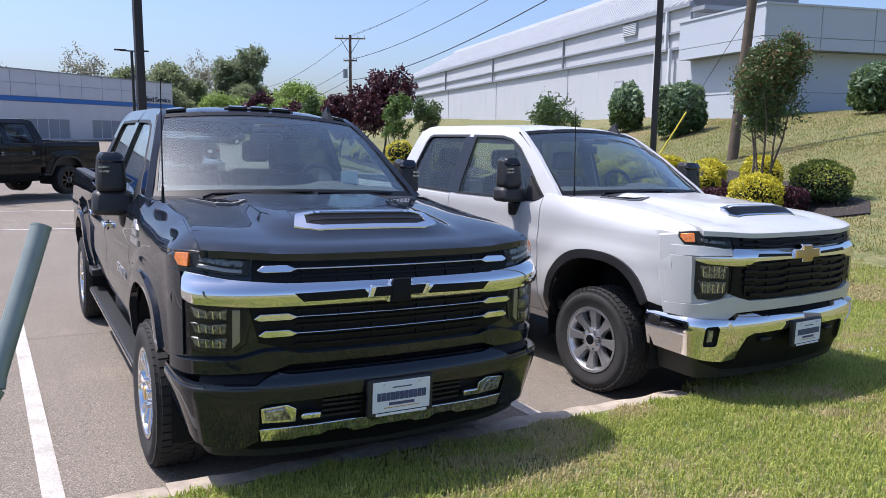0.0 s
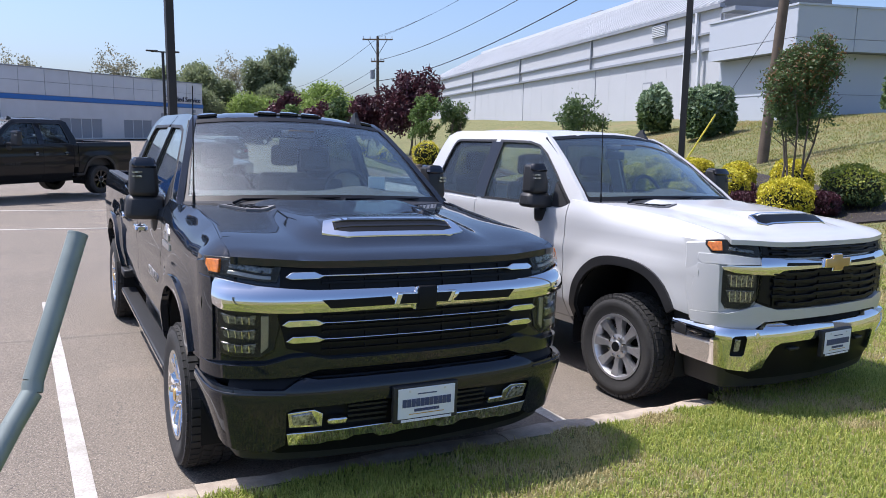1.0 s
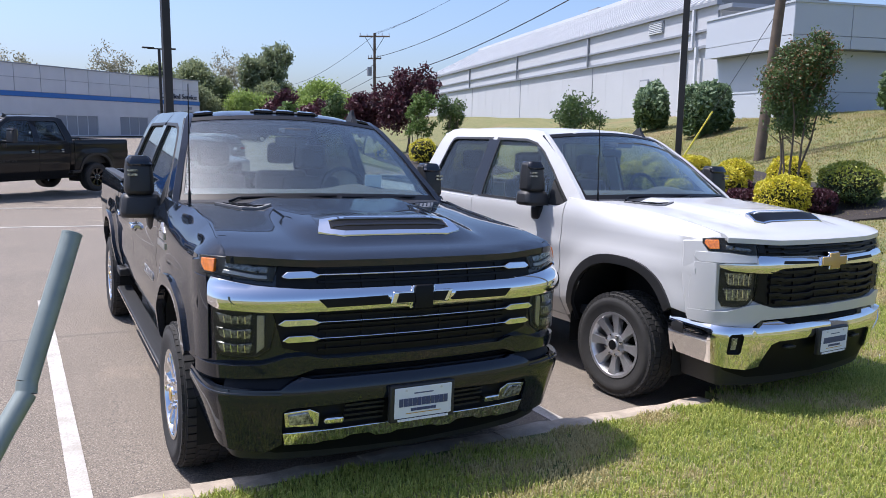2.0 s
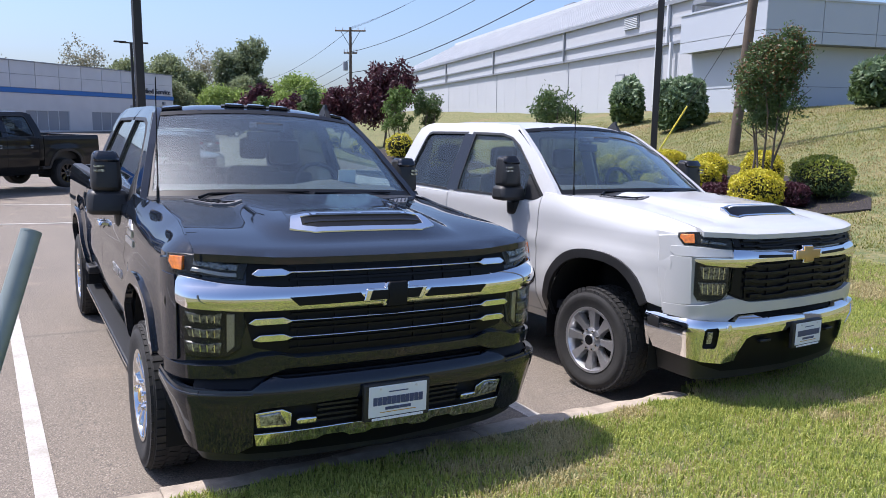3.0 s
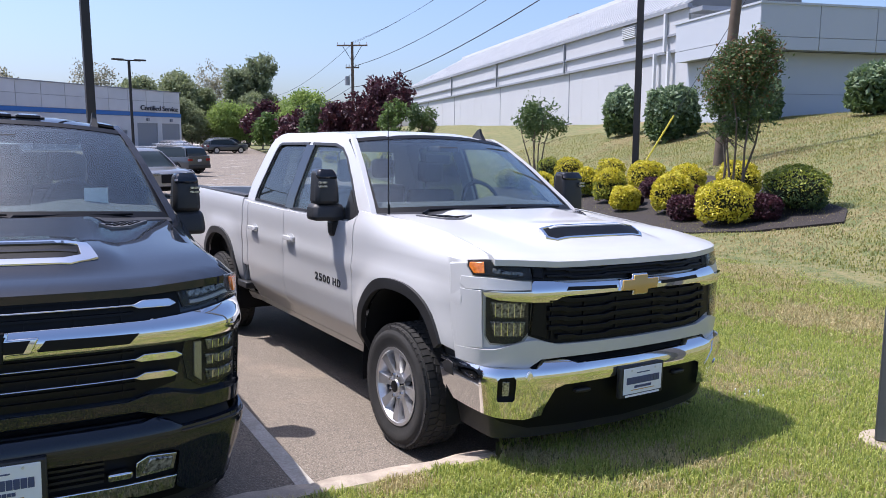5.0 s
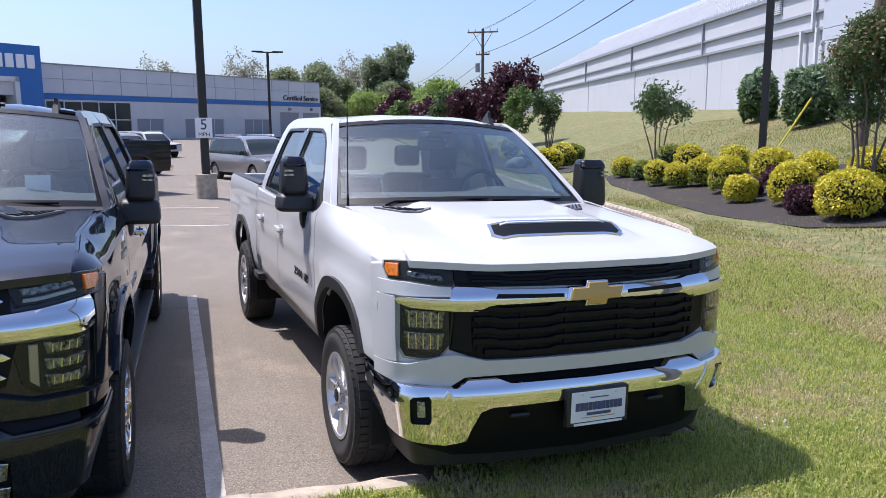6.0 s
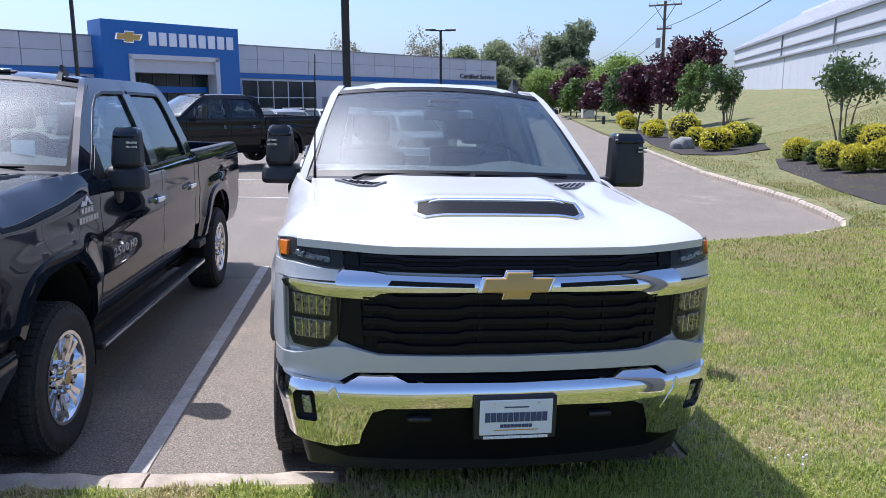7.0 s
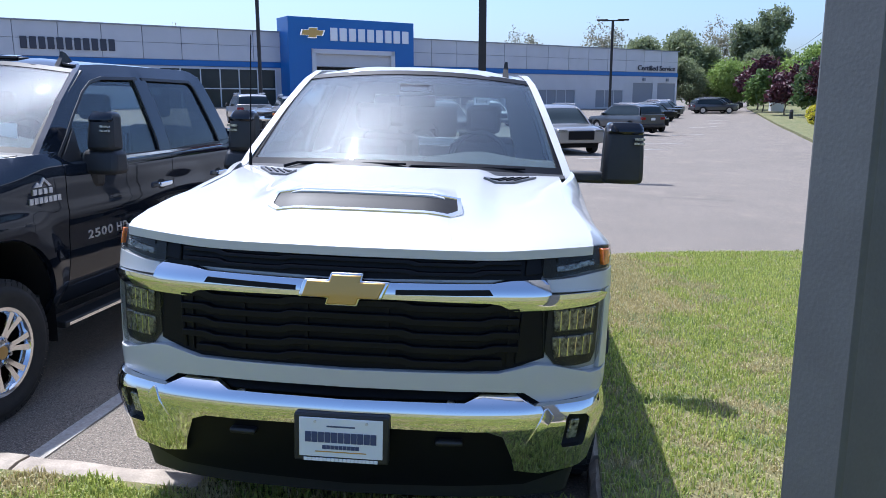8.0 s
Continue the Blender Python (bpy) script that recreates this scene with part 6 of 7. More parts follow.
def tree(name, label, x, y, z, height, radius, leaves, seed, trunks=1, clear=0.3, per=40, clumps=120, size=0.16, extra=None, squash=0.9, r0=None, bare=False):
    rng = np.random.default_rng(seed)
    t = thing(name, label, "tree", Matrix.Translation((x, y, z)))
    part("trunk", limbs(rng, trunks, height * (0.62 if trunks == 1 else 0.7), r0 or height * 0.018, 0.26, 1 if trunks == 1 else 2), BARK, t)
    rz = height * (1 - clear) / 2
    c = crown_centres(rng, clumps, radius, radius, rz, height * clear + rz, 0.5, 7)
    v, f = leaf_cloud(rng, c, radius * 0.11, per, size, squash)
    cloud_part("crown", v, f, leaves, t)
    if extra:
        top = [p for p in c if p[2] > height * 0.62]
        v, f = leaf_cloud(rng, top, radius * 0.12, per // 3, size, squash)
        cloud_part("new_growth", v, f, extra, t, "reddish young leaves")
    return t


# woodland leaves, paler and greyer: distance haze mixed into their colour
HAZED_DEEP = leaf_material("hazed_leaf_deep", (0.16, 0.20, 0.115), (0.27, 0.315, 0.17), 0.5)
HAZED_GREEN = leaf_material("hazed_leaf_green", (0.20, 0.24, 0.125), (0.31, 0.35, 0.18), 0.5)
HAZED_BRIGHT = leaf_material("hazed_leaf_bright", (0.21, 0.30, 0.075), (0.33, 0.43, 0.12), 0.5)
# near black: the shade between a shrub's leaves, put into the colour
CORE = material("shrub_inner_shade", (0.018, 0.022, 0.008), 0.95)


def shrub(label, x, y, width, height, top_leaf, low_leaf, seed, z=None, group="shrubs in the mulch bed", leaf=0.045, count=2600, name="shrub", lumpy=0.16, inner=0.90):
    """A clipped round shrub: a solid core coloured near black as the shade inside, and a close skin of small leaves."""
    rng = np.random.default_rng(seed)
    z = lawn_z(x, y) + 0.03 if z is None else z
    t = thing(name, label, "shrub", Matrix.Translation((x, y, z)), group)
    bm = bmesh.new()
    bmesh.ops.create_icosphere(bm, subdivisions=2, radius=1)
    off = rng.uniform(0, 50)
    def radius(d):
        return 1 + lumpy * noise.noise(Vector(d) * 1.6 + Vector((off, 0, 0))) + 0.5 * lumpy * noise.noise(Vector(d) * 4.5 + Vector((off, 9, 0)))
    def place(d, k):
        r = radius(d) * k
        u = abs(d[2]) ** 0.75 * (1 if d[2] > 0 else -1)
        return (d[0] * r * width * 0.47, d[1] * r * width * 0.47, height * 0.5 + u * r * height * 0.5)
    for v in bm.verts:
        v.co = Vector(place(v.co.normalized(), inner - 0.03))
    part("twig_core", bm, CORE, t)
    d = rng.normal(0, 1, (count, 3))
    d /= np.linalg.norm(d, axis=1)[:, None]
    d = d[d[:, 2] > -0.75]
    pts = np.array([place(q, rng.uniform(inner, 1.03)) for q in d])
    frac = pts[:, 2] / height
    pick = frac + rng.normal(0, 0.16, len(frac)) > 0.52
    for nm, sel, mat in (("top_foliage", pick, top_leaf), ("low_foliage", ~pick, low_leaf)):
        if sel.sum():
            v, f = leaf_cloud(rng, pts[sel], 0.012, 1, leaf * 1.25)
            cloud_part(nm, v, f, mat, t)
    return t


# mulch bed on the bank
BED = [(15.1, 12.0), (15.8, 10.9), (17.1, 9.7), (18.3, 10.4), (20.2, 13.5), (22.0, 17.5), (22.6, 24.0), (21.5, 27.0), (19.4, 26.8), (17.9, 23.8), (16.2, 18.5), (15.2, 15.2)]
BED_2 = [(18.0, 32.0), (19.5, 30.8), (21.6, 31.2), (22.8, 34.0), (24.5, 40.0), (26.5, 48.0), (28.0, 58.0), (26.0, 60.0), (22.8, 50.0), (19.8, 40.0)]
for outline in (BED, BED_2):
    bm = cut_sheet(outline, [15 + 0.7 * i for i in range(20)], [9 + 1.5 * i for i in range(36)], lambda x, y: lawn_z(x, y) + 0.05 + 0.04 * noise.noise(Vector((x, y, 0))), 0.3)
    tagged(mesh_object("mulch_bed", bm, MULCH, None, "", 60), "dark brown bark mulch bed on the grass", "mulch bed", kind="structure")

GOLD_S, OLIVE_S, MAROON_S = "golden yellow clipped shrub in dark mulch", "large olive green clipped shrub with golden tips", "dark maroon low shrub in dark mulch"
SHRUBS = [
    (16.15, 12.0, 1.30, 1.02, "g"), (17.95, 11.5, 1.55, 1.05, "o"), (17.0, 14.4, 1.1, 1.05, "g"), (20.0, 18.4, 1.25, 0.95, "g"), (17.9, 17.8, 1.05, 1.05, "h"),
    (18.9, 13.9, 1.15, 1.05, "g"), (16.85, 16.0, 0.85, 0.72, "g"), (16.3, 13.3, 0.9, 0.62, "m"), (16.85, 11.5, 0.85, 0.60, "m"), (18.0, 14.9, 0.95, 0.6, "m"),
    (18.7, 19.9, 1.0, 0.95, "h"), (19.4, 25.4, 0.95, 0.8, "h"), (19.2, 23.9, 0.9, 0.7, "o"), (18.3, 21.7, 0.85, 0.85, "h"), (18.2, 20.5, 0.8, 0.8, "h"),
    (19.3, 21.4, 0.9, 0.55, "m"), (17.6, 16.6, 0.8, 0.55, "m"), (21.0, 23.6, 1.1, 1.0, "g"), (22.0, 26.2, 1.0, 0.9, "o"), (19.6, 16.3, 1.1, 0.85, "g"), (20.8, 21.0, 1.1, 0.95, "g"), (18.9, 16.9, 0.9, 0.6, "m"),
    (20.3, 33.5, 1.5, 1.1, "g"), (21.8, 34.8, 1.4, 1.1, "h"), (22.6, 35.2, 1.2, 1.0, "o"), (21.0, 37.2, 1.1, 1.0, "h"), (23.0, 43.4, 1.9, 1.6, "g"), (23.8, 44.8, 1.6, 1.4, "o"), (24.6, 46.5, 1.6, 1.0, "m"),
    (23.4, 49.0, 1.2, 0.9, "g"), (24.6, 53.0, 1.3, 0.9, "g"), (25.8, 55.0, 1.4, 1.0, "h"), (25.6, 60.5, 1.3, 1.0, "g"), (27.0, 64.0, 1.4, 1.0, "o"), (28.5, 70.0, 1.5, 1.1, "g"), (30.0, 74.0, 1.5, 1.2, "g"),
]
for i, (x, y, w, h, kind) in enumerate(SHRUBS):
    lab = {"g": GOLD_S, "h": GOLD_S, "o": OLIVE_S, "m": MAROON_S}[kind]
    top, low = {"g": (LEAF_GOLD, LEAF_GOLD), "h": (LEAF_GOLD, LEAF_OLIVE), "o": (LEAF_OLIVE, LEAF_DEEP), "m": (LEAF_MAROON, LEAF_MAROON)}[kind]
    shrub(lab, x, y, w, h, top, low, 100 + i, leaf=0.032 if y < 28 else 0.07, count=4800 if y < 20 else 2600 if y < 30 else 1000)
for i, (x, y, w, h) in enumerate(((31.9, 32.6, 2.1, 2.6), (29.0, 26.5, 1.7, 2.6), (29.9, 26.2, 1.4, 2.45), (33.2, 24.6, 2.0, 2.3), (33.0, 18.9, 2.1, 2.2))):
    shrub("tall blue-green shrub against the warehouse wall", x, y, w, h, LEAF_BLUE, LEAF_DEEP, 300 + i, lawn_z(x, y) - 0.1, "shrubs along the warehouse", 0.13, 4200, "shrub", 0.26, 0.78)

tree("crape_myrtle", "multi-stemmed crape myrtle with bronze young leaves", 17.0, 12.55, lawn_z(17.0, 12.55), 4.5, 0.98, LEAF_DEEP, 11, 5, 0.42, 90, 170, 0.045, LEAF_BRONZE, 0.9, 0.045)
tree("crape_myrtle", "multi-stemmed crape myrtle in leaf", 22.6, 27.9, lawn_z(22.6, 27.9), 3.9, 1.45, LEAF_DEEP, 12, 5, 0.42, 60, 60, 0.08, None, 0.9, 0.045)
tree("crape_myrtle", "multi-stemmed crape myrtle in leaf", 27.3, 47.1, lawn_z(27.3, 47.1), 4.9, 1.25, LEAF_DEEP, 13, 5, 0.26, 60, 70, 0.10, None, 0.9, 0.055)
tree("crape_myrtle", "multi-stemmed crape myrtle in leaf", 26.2, 50.3, lawn_z(26.2, 50.3), 4.5, 1.25, LEAF_GREEN, 14, 5, 0.3, 60, 70, 0.10, None, 0.9, 0.055)
tree("plum_tree", "dark maroon ornamental plum tree", 28.9, 57.5, lawn_z(28.9, 57.5), 6.9, 2.4, LEAF_MAROON, 15, 1, 0.22, 80, 150, 0.17)
tree("plum_tree", "dark maroon ornamental plum tree", 26.5, 61.0, lawn_z(26.5, 61.0), 5.4, 1.9, LEAF_MAROON, 16, 1, 0.25, 80, 80, 0.17)
tree("plum_tree", "dark maroon ornamental plum tree", 31.0, 98.0, lot_z(31, 98) + 0.2, 6.2, 3.4, LEAF_MAROON, 17, 1, 0.12, 60, 90, 0.3)
tree("plum_tree", "dark maroon ornamental plum tree", 29.5, 82.0, lot_z(29, 82) + 0.2, 4.6, 2.3, LEAF_MAROON, 18, 1, 0.2, 60, 70, 0.25)
tree("garden_tree", "small green tree beside the drive", 31.0, 76.0, lawn_z(31, 76), 5.2, 2.2, LEAF_DEEP, 19, 1, 0.2, 60, 80, 0.22)
tree("garden_tree", "small green tree beside the drive", 29.5, 90.0, lot_z(29.5, 90) + 0.2, 4.4, 2.2, LEAF_GREEN, 20, 1, 0.2, 60, 70, 0.25)

WOOD = "tall leafy tree in the wood behind the lot"
far_tree = [tree("woodland_tree", WOOD, 40.5, 138.0, 0.5, 15.3, 4.2, HAZED_DEEP, 31, 1, 0.12, 75, 260, 0.30),
            tree("woodland_tree", WOOD, 26.0, 134.0, 0.5, 13.2, 5.4, HAZED_GREEN, 32, 1, 0.08, 75, 240, 0.30),
            tree("woodland_tree", WOOD, 47.0, 128.0, 0.5, 10.8, 5.6, HAZED_BRIGHT, 33, 1, 0.06, 75, 220, 0.28)]
pale = tree("woodland_tree", "bare pale-twigged tree in the wood", 36.5, 146.0, 0.5, 16.0, 4.0, LEAF_PALE, 34, 1, 0.3, 12, 150, 0.26)
rng = random.Random(5)
FAR = [(1, 21.5, 130, 1.02), (1, 31.0, 136, 0.92), (2, 33.5, 128, 0.88), (1, 38.0, 131, 0.86), (0, 44.5, 141, 0.76), (1, 50.5, 140, 0.82), (2, 53.0, 134, 0.95), (1, 56.0, 150, 0.78), (0, 19.0, 140, 0.74), (2, 37.0, 127, 0.80),
       (1, 62.0, 160, 0.65), (2, 70.0, 175, 0.65), (1, 28.5, 128, 0.72), (2, 43.0, 130, 0.82), (0, -2, 142, 0.62), (1, -14, 138, 0.88), (1, 5.0, 146, 0.80), (2, -25, 132, 1.12), (1, -36, 126, 0.92), (0, -47, 122, 0.72), (1, -60, 116, 0.85), (1, 12.0, 145, 0.82), (1, -80, 110, 0.9), (0, 33.0, 150, 0.72), (1, 80, 190, 0.6), (1, 95, 200, 0.6)]
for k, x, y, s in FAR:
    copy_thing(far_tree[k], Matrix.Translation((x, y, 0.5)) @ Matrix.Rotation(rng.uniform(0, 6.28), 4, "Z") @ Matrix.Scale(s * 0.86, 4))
for x, y, s in ((15.5, 138, 0.95), (2.0, 150, 0.95), (-30, 134, 0.8), (-55, 122, 0.85)):
    copy_thing(pale, Matrix.Translation((x, y, 0.5)) @ Matrix.Rotation(rng.uniform(0, 6.28), 4, "Z") @ Matrix.Scale(s, 4))

t = thing("boulder", "grey boulder at the edge of the bed", "boulder", Matrix.Translation((19.8, 36.0, lawn_z(19.8, 36.0))))
bm = bmesh.new()
bmesh.ops.create_icosphere(bm, subdivisions=3, radius=1)
for v in bm.verts:
    k = 1 + 0.25 * noise.noise(v.co * 1.7)
    v.co = Vector((v.co.x * 0.6 * k, v.co.y * 0.4 * k, max(-0.1, v.co.z * 0.45 * k + 0.15)))
part("rock", bm, STONE, t)
t = thing("hydrant", "small dark hydrant beside the drive", "hydrant", Matrix.Translation((27.5, 73.0, lawn_z(27.5, 73.0))))
part("barrel", lathe([(0.2, -0.1), (0.17, 0.1), (0.15, 0.6), (0.18, 0.62), (0.1, 0.8), (0.0, 0.84)], 14, "Z"), POLE_DARK, t)
t = thing("utility_cabinet", "pale grey utility cabinet beside the drive", "cabinet", Matrix.Translation((31.5, 92.0, lot_z(31.5, 92.0))))
part("body", box(-0.7, 0.7, -0.5, 0.5, 0, 2.1), FRAME_LIGHT, t, bevel=0.04)


# ---- other vehicles in the lot ----
def suv(label, x, y, heading, paint, length=5.0, height=1.78, width=1.98, seed=0):
    t = thing("suv", label, "car", pose(x, y, lot_z(x, y), 0, 0, heading), "parked cars")
    L, H, W = length, height, width / 2
    belt = H * 0.60
    lower = [(0.02, 0.42), (0.0, 0.62), (0.05, 0.86), (0.25, 0.98), (1.2, belt - 0.02), (L - 0.25, belt + 0.04), (L - 0.03, belt - 0.05), (L, 0.75), (L - 0.05, 0.40)]
    for c in (L - 0.95, 0.92):
        lower += arc(c, 0.36, 0.42, 0.42, 5, 175, 12)
    def side_surf(u, v, h):
        return (W - 0.05 * max(0, (0.6 - v)) - 0.06 * smooth(belt - 0.25, belt + 0.05, v) - 0.10 * max(0, 1 - u / 0.35) ** 2 - 0.08 * max(0, 1 - (L - u) / 0.3) ** 2 + h, u, v)
    for s in (1, -1):
        bm = conform(lower, side_surf, -0.04, 0, 0.16, 0.14)
        part("side", bm if s == 1 else flip_x(bm), paint, t, bevel=0.012)
    prof = hermite([(0.0, 0.72), (0.1, 0.92), (0.4, 1.0), (1.2, belt), (1.9, H * 0.90), (2.3, H * 0.985), (3.0, H), (L - 0.7, H * 0.975), (L - 0.35, H * 0.93), (L - 0.12, belt + 0.08), (L, 0.8)])
    part("bonnet", conform([(-W + 0.14, 0.03), (W - 0.14, 0.03), (W - 0.10, 1.28), (-W + 0.10, 1.28)], lambda u, v, h: (u, v, prof(v) - 0.03 * (u / W) ** 2 + h), -0.05, 0.0, 0.3, 0.15), paint, t, bevel=0.02)
    roof = lambda u, v, h: (u, v, prof(v) - 0.04 * (u / W) ** 2 + h)
    part("roof", conform([(-W + 0.24, 2.0), (W - 0.24, 2.0), (W - 0.24, L - 0.33), (-W + 0.24, L - 0.33)], roof, -0.05, 0.0, 0.3, 0.2), paint, t, bevel=0.03)
    part("windscreen", conform([(-W + 0.14, 1.22), (W - 0.14, 1.22), (W - 0.25, 2.02), (-W + 0.25, 2.02)], roof, -0.03, -0.012, 0.3, 0.2), GLAZING, t, "dark windscreen")
    part("rear_window", conform([(-W + 0.25, L - 0.36), (W - 0.25, L - 0.36), (W - 0.16, L - 0.14), (-W + 0.16, L - 0.14)], roof, -0.03, -0.008, 0.3, 0.08), GLAZING, t, "dark rear window")
    part("tail_panel", box(-W + 0.08, W - 0.08, L - 0.12, L - 0.01, 0.45, belt + 0.1), paint, t, bevel=0.03)
    part("front_panel", box(-W + 0.12, W - 0.12, 0.0, 0.2, 0.42, 0.9), paint, t, bevel=0.03)
    part("grille", box(-0.5, 0.5, -0.03, 0.05, 0.55, 0.86), GRILLE, t, bevel=0.01)
    green = [(1.35, belt - 0.01), (1.98, H * 0.88), (2.35, H * 0.94), (L - 0.75, H * 0.93), (L - 0.42, H * 0.86), (L - 0.28, belt + 0.02)]
    gs = lambda u, v, h: (W - 0.10 - 0.17 * smooth(belt, H, v) + h, u, v)
    for s in (1, -1):
        q = lambda b: b if s == 1 else flip_x(b)
        part("cab_side", q(conform([(1.1, belt - 0.05), *[(u + (0.05 if u > 3 else -0.1), v + 0.06) for u, v in green[1:5]], (L - 0.18, belt - 0.05)], gs, -0.05, 0.0, 0.2, 0.12)), paint, t, bevel=0.015)
        part("side_window", q(conform(green, gs, -0.01, 0.008, 0.2, 0.12)), GLAZING, t, "dark side window")
        part("roof_rail", q(box(W - 0.30, W - 0.26, 2.2, L - 0.6, H + 0.0, H + 0.05)), SATIN, t, bevel=0.01)
        part("mirror", q(box(W - 0.04, W + 0.16, 1.55, 1.70, belt, belt + 0.17)), PLASTIC, t, bevel=0.03)
        part("tail_lamp", q(box(W - 0.42, W - 0.06, L - 0.08, L + 0.005, belt - 0.22, belt - 0.06)), RED_LENS, t, bevel=0.02)
        part("headlamp", q(box(W - 0.45, W - 0.10, 0.0, 0.16, 0.80, 0.92)), REFLECTOR, t, bevel=0.02)
        for y0 in (0.92, L - 0.95):
            w = new("wheel")
            w.parent = t
            m = Matrix.Translation((s * (W - 0.14), y0, 0.36)) @ Matrix.Diagonal((s, 1, 1, 1))
            part("tyre", moved(lathe([(0.24, -0.11), (0.34, -0.12), (0.36, -0.08), (0.36, 0.08), (0.34, 0.115), (0.25, 0.12), (0.24, 0.09)], 28), m), RUBBER, w)
            part("rim", moved(lathe([(0.245, 0.10), (0.23, 0.085), (0.06, 0.07), (0.0, 0.09)], 10), m), SATIN, w)
    part("rear_plate", box(-0.16, 0.16, L, L + 0.012, 0.80, 0.95), PLATE_WHITE, t)
    part("rear_bumper", box(-W + 0.08, W - 0.08, L - 0.1, L + 0.06, 0.38, 0.60), PLASTIC, t, bevel=0.04)
    part("underbody", box(-W + 0.2, W - 0.2, 0.3, L - 0.3, 0.25, 0.5), DARK, t)


suv("silver suv seen from behind in the lot", 7.2, 29.0, 22, PAINT_SILVER, 5.1, 1.80)
suv("dark grey suv in an angled bay", 9.4, 52.3, 215, PAINT_GREY, 5.0, 1.76)
suv("black suv in an angled bay", 13.2, 53.6, 18, PAINT_NAVY, 5.2, 1.90)
suv("silver suv behind the black pickup", 2.2, 34.2, 30, PAINT_SILVER, 5.0, 1.78)
suv("white suv behind the black pickup", -0.6, 37.5, 30, PAINT_WHITE, 5.0, 1.76)
suv("white suv in the far row", 3.0, 54.0, 30, PAINT_WHITE, 4.9, 1.72)
suv("grey suv by the showroom", -7.5, 40.0, 205, PAINT_GREY, 4.9, 1.72)
suv("pale blue-grey suv by the showroom", -12.5, 46.0, 210, PAINT_SILVER, 4.9, 1.70)
for i, (x, y, p) in enumerate(((16.5, 70, PAINT_NAVY), (18.2, 77, PAINT_GREY), (19.5, 84, PAINT_SILVER), (26.5, 90, PAINT_GREY), (27.6, 94, PAINT_SILVER), (29.0, 98, PAINT_NAVY))):
    suv("parked car far up the drive", x, y, 30 if i < 3 else 100, p, 4.8, 1.60)


# ---- kerb stones and grass ----
def kerb_stones(path, step, wide, label, mat):
    """A run of separate kerb stones, each a little out of line."""
    t = tagged(new("kerb"), label, "kerb", kind="structure")
    pts = resampled(path, step)
    rng = random.Random(7)
    shapes = {}
    for a, b in zip(pts, pts[1:]):
        a, b = Vector(a), Vector(b)
        L = (b - a).length - 0.006
        key = (round(L, 2), len(t.children) % 5)
        if key not in shapes:
            bm = bmesh.new()
            rows = []
            for i in range(9):
                u = -L / 2 + L * i / 8
                chip = lambda k: 0.016 * noise.noise(Vector((u * 7, k * 3.1, len(shapes) * 5.3)))
                profile = ((-wide / 2, -0.15), (-wide / 2 - chip(1), 0.10), (-wide / 2 + 0.035 + chip(2), 0.145 + chip(3)), (0.0, 0.155 + 0.6 * chip(4)), (wide / 2 - 0.03 + chip(5), 0.148 + chip(6)), (wide / 2 + chip(7), 0.10), (wide / 2, -0.15))
                rows.append([bm.verts.new((u, y, z)) for y, z in profile])
            for p, q in zip(rows, rows[1:]):
                for j in range(6):
                    bm.faces.new((p[j], p[j + 1], q[j + 1], q[j]))
            bm.faces.new(rows[0][::-1])
            bm.faces.new(rows[-1])
            bmesh.ops.recalc_face_normals(bm, faces=bm.faces)
            me = bpy.data.meshes.new("kerb_stone")
            bm.to_mesh(me)
            bm.free()
            me.materials.append(mat)
            shapes[key] = me
        c = (a + b) / 2
        d = b - a
        ob = new("kerb_stone", shapes[key])
        slope = math.degrees(math.atan2(lot_z(*b) - lot_z(*a), L))
        ob.matrix_world = pose(c.x, c.y, lot_z(c.x, c.y) + rng.uniform(-0.012, 0.008), 0, -slope, math.degrees(math.atan2(d.y, d.x)) + rng.uniform(-0.6, 0.6))
        ob.parent = t


def blades(name, label, spots, z_of, seed, length, wide, mat):
    """Single grass blades, bent, two faces each."""
    rng = np.random.default_rng(seed)
    n = len(spots)
    x, y = spots[:, 0], spots[:, 1]
    z = np.array([z_of(a, b) for a, b in spots]) - 0.004
    ang, lean = rng.uniform(0, 2 * math.pi, n), rng.uniform(0.1, 0.9, n)
    h = length * rng.uniform(0.5, 1.25, n)
    dx, dy = np.cos(ang), np.sin(ang)
    side = np.stack([-dy, dx, np.zeros(n)], 1) * (wide / 2)
    p = np.stack([x, y, z], 1)
    mid = p + np.stack([dx * lean * h * 0.3, dy * lean * h * 0.3, h * 0.6], 1)
    tip = p + np.stack([dx * lean * h * 0.9, dy * lean * h * 0.9, h * (1.0 - 0.35 * lean)], 1)
    v = np.stack([p - side, p + side, mid + side * 0.7, mid - side * 0.7, tip], 1).reshape(-1, 3)
    base = np.arange(n)[:, None] * 5
    quads, tris = base + np.array([[0, 1, 2, 3]]), base + np.array([[3, 2, 4]])
    me = bpy.data.meshes.new(name)
    me.from_pydata(v.tolist(), [], quads.tolist() + tris.tolist())
    me.materials.append(mat)
    return tagged(new(name, me), label, "grass", kind="stuff")


GRASS_BLADE = leaf_material("grass_blade", (0.235, 0.32, 0.06), (0.60, 0.61, 0.17), 0.5)
GRASS_DRY = leaf_material("grass_dry", (0.42, 0.36, 0.16), (0.66, 0.56, 0.30), 0.4)


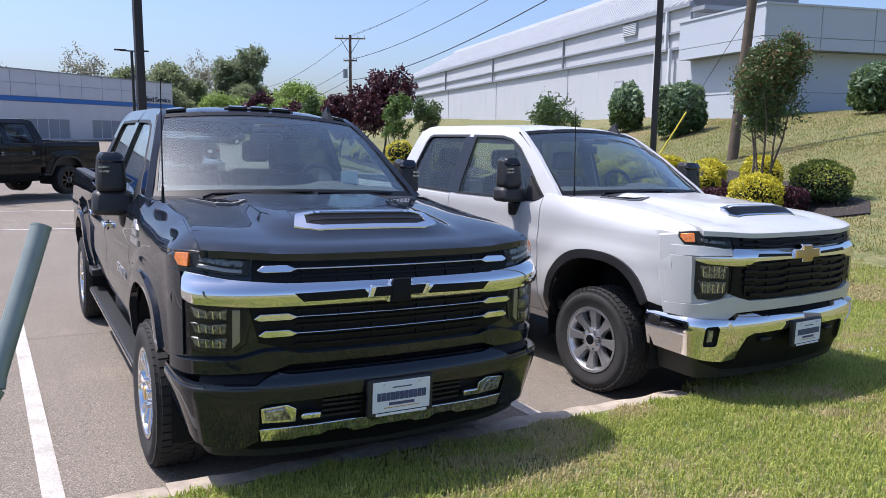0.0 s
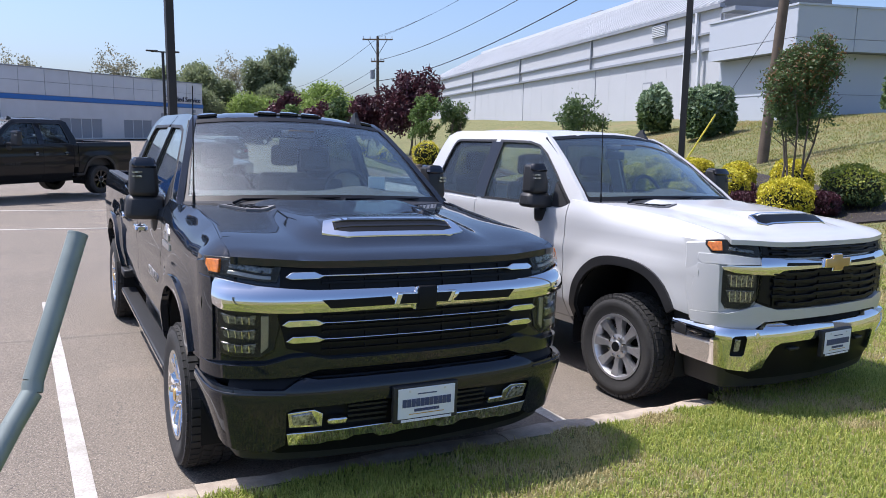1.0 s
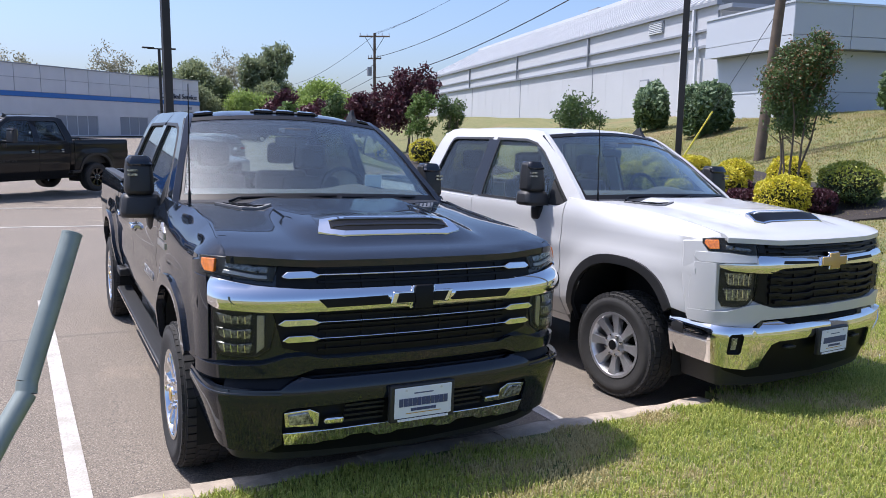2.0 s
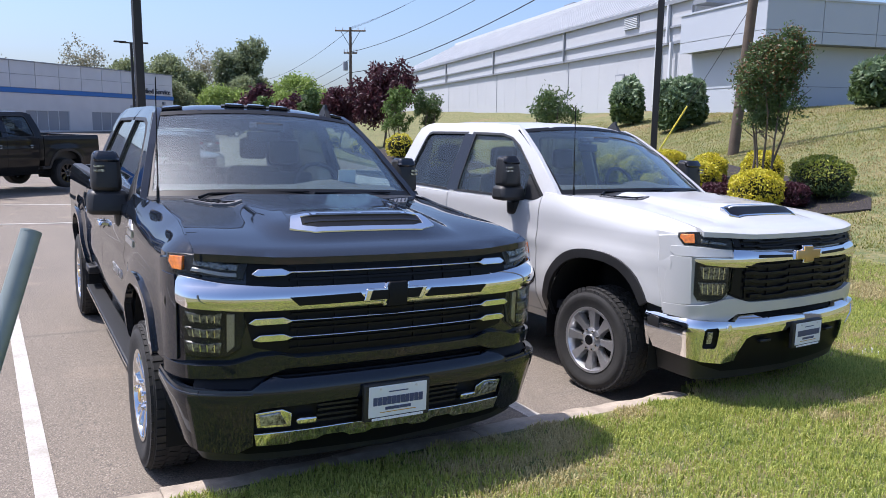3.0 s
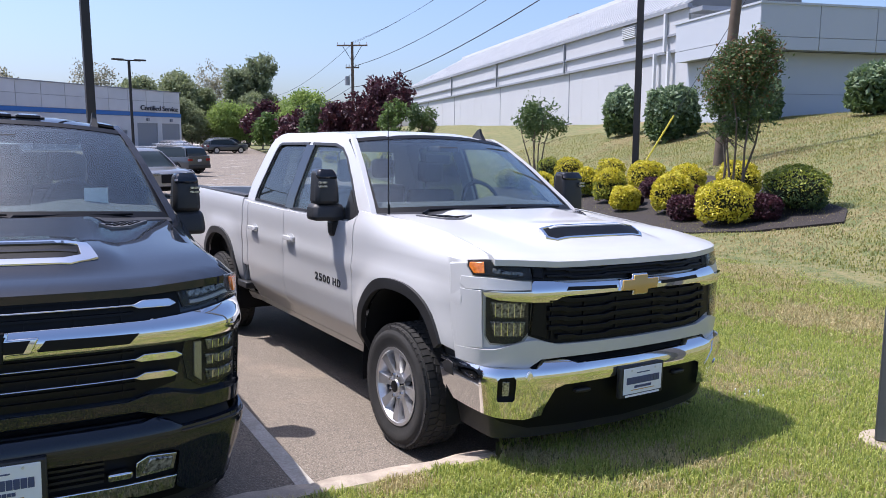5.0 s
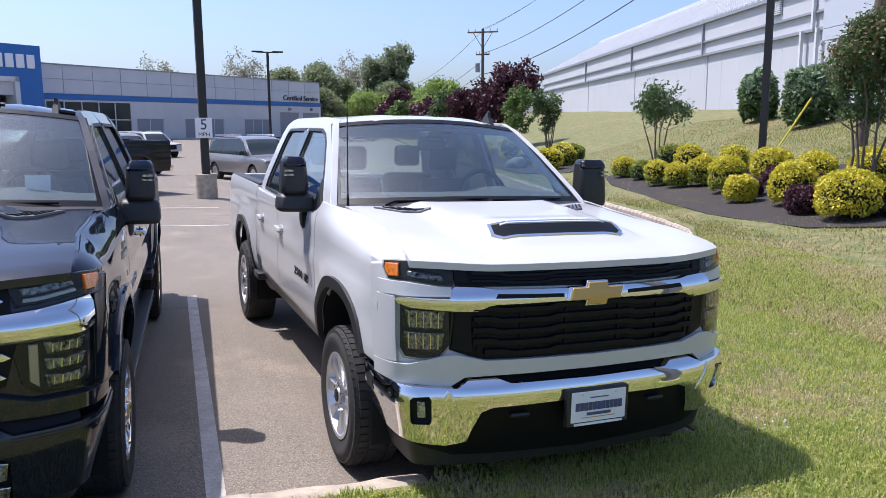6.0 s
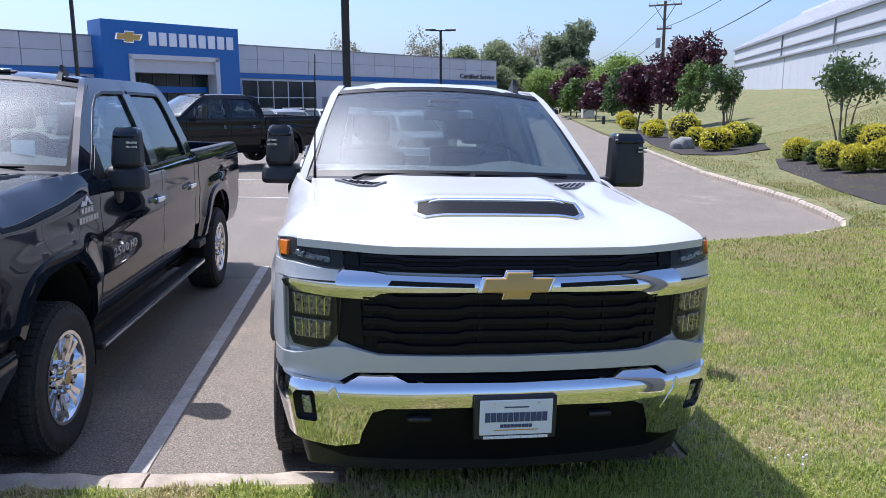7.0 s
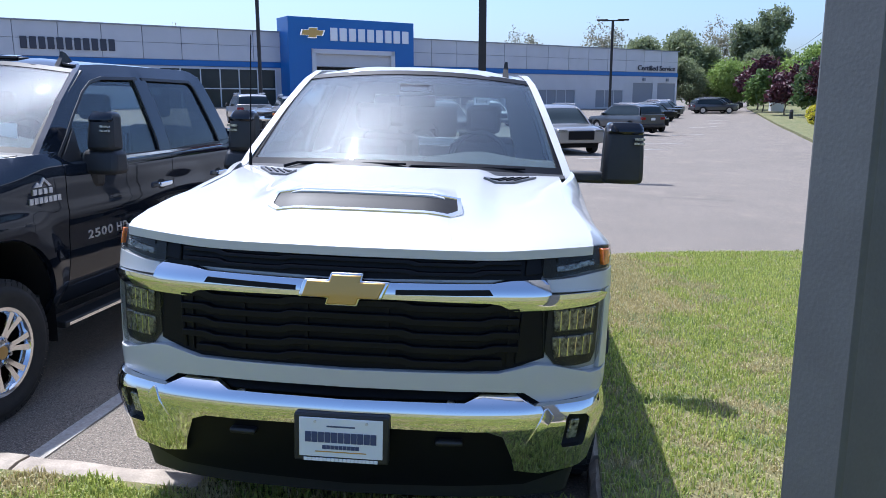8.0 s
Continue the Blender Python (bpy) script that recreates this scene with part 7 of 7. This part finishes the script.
def in_lawn(p):
    x, y = p[:, 0], p[:, 1]
    near = y < np.where(x > 4.4, 3.80, 3.60) + 0.05 * np.sin(x * 5.0) * np.sin(x * 13.0 + 1.0)
    edge = np.interp(x, [6.20, 6.9, 7.6, 9.2, 11.4, 12.7, 13.3], [9.2, 9.7, 10.0, 10.5, 11.4, 12.3, 13.2])
    return near | ((x > np.interp(y, [3.6, 9.3], [6.20, 6.34])) & (y < edge)) | (x > 13.4)


rng_g = np.random.default_rng(4)
p = np.concatenate([rng_g.uniform((-1.5, 1.2), (9.5, 3.68), (150000, 2)), rng_g.uniform((6.15, 3.6), (13.0, 12.0), (210000, 2)), rng_g.uniform((-1.0, 3.2), (6.3, 3.85), (22000, 2))])
p = np.concatenate([p, np.stack([rng_g.uniform(-1.5, 9.5, 36000), 1.2 - 1.5 * rng_g.beta(1.0, 2.2, 36000)], 1)])
p = p[in_lawn(p)]
patch = np.array([noise.noise(Vector((a * 0.55, b * 0.55, 7))) + 0.75 * noise.noise(Vector((a * 2.6, b * 4.2, 2))) for a, b in p])
dry = patch + rng_g.normal(0, 0.17, len(p)) > 0.11
blades("grass", "short green lawn grass in front of the trucks", p[~dry], lawn_z, 5, 0.05, 0.008, GRASS_BLADE)
blades("dry_grass", "straw-coloured dry grass in the lawn", p[dry], lawn_z, 6, 0.045, 0.008, GRASS_DRY)
BANK_BLADE = leaf_material("bank_grass", (0.20, 0.22, 0.055), (0.44, 0.41, 0.14), 0.4)
BANK_DRY = leaf_material("bank_grass_dry", (0.33, 0.26, 0.12), (0.54, 0.44, 0.21), 0.3)
b = np.concatenate([rng_g.uniform((9.0, 2.0), (26.0, 20.0), (80000, 2)), rng_g.uniform((13.0, 12.0), (34.0, 40.0), (60000, 2)), rng_g.uniform((24.0, 6.0), (36.0, 30.0), (30000, 2))])
edge_x = np.interp(b[:, 1], [13.3, 14.9, 17.2, 24.0, 37.5, 53.0], [13.5, 14.1, 14.7, 15.7, 18.7, 22.0])
b = b[np.where(b[:, 1] < 13.3, in_lawn(b), b[:, 0] > edge_x)]
patch = np.array([noise.noise(Vector((x * 0.35, y * 0.35, 17))) + 0.6 * noise.noise(Vector((x * 1.4, y * 1.4, 12))) for x, y in b])
dry = patch + rng_g.normal(0, 0.2, len(b)) > 0.02
blades("grass", "coarse green grass on the bank", b[~dry], lawn_z, 15, 0.075, 0.022, BANK_BLADE)
blades("dry_grass", "straw-coloured dry grass on the bank", b[dry], lawn_z, 16, 0.06, 0.022, BANK_DRY)
kerb_stones([(-7.6, 3.725), (4.40, 3.725)], 0.92, 0.22, "worn pale concrete kerb along the parking bays", KERB)
kerb_stones([(6.205, 3.72), (6.335, 9.2)], 0.608, 0.11, "worn pale kerb stones beside the white pickup", KERB)
kerb_stones(KERB_LINE[1:-3], 0.55, 0.17, "pale block kerb curving along the drive", KERB)


def clover():
    """Small white clover heads, each a rough ball of florets on a stalk."""
    rng = np.random.default_rng(11)
    bm = bmesh.new()
    for x, y in rng.normal((6.62, 3.72), (0.10, 0.06), (6, 2)):
        z = lawn_z(x, y) + 0.055
        rod((x, y, z - 0.05), (x, y, z), 0.0015, None, 4, bm, False)
        for v in bmesh.ops.create_icosphere(bm, subdivisions=1, radius=0.007)["verts"]:
            v.co = Vector((x, y, z)) + v.co * (1 + 0.25 * noise.noise(v.co * 300))
    return tagged(mesh_object("clover", bm, LENS_WHITE, None, "", 0), "tiny white clover flowers in the lawn", "flowers", kind="stuff")


clover()
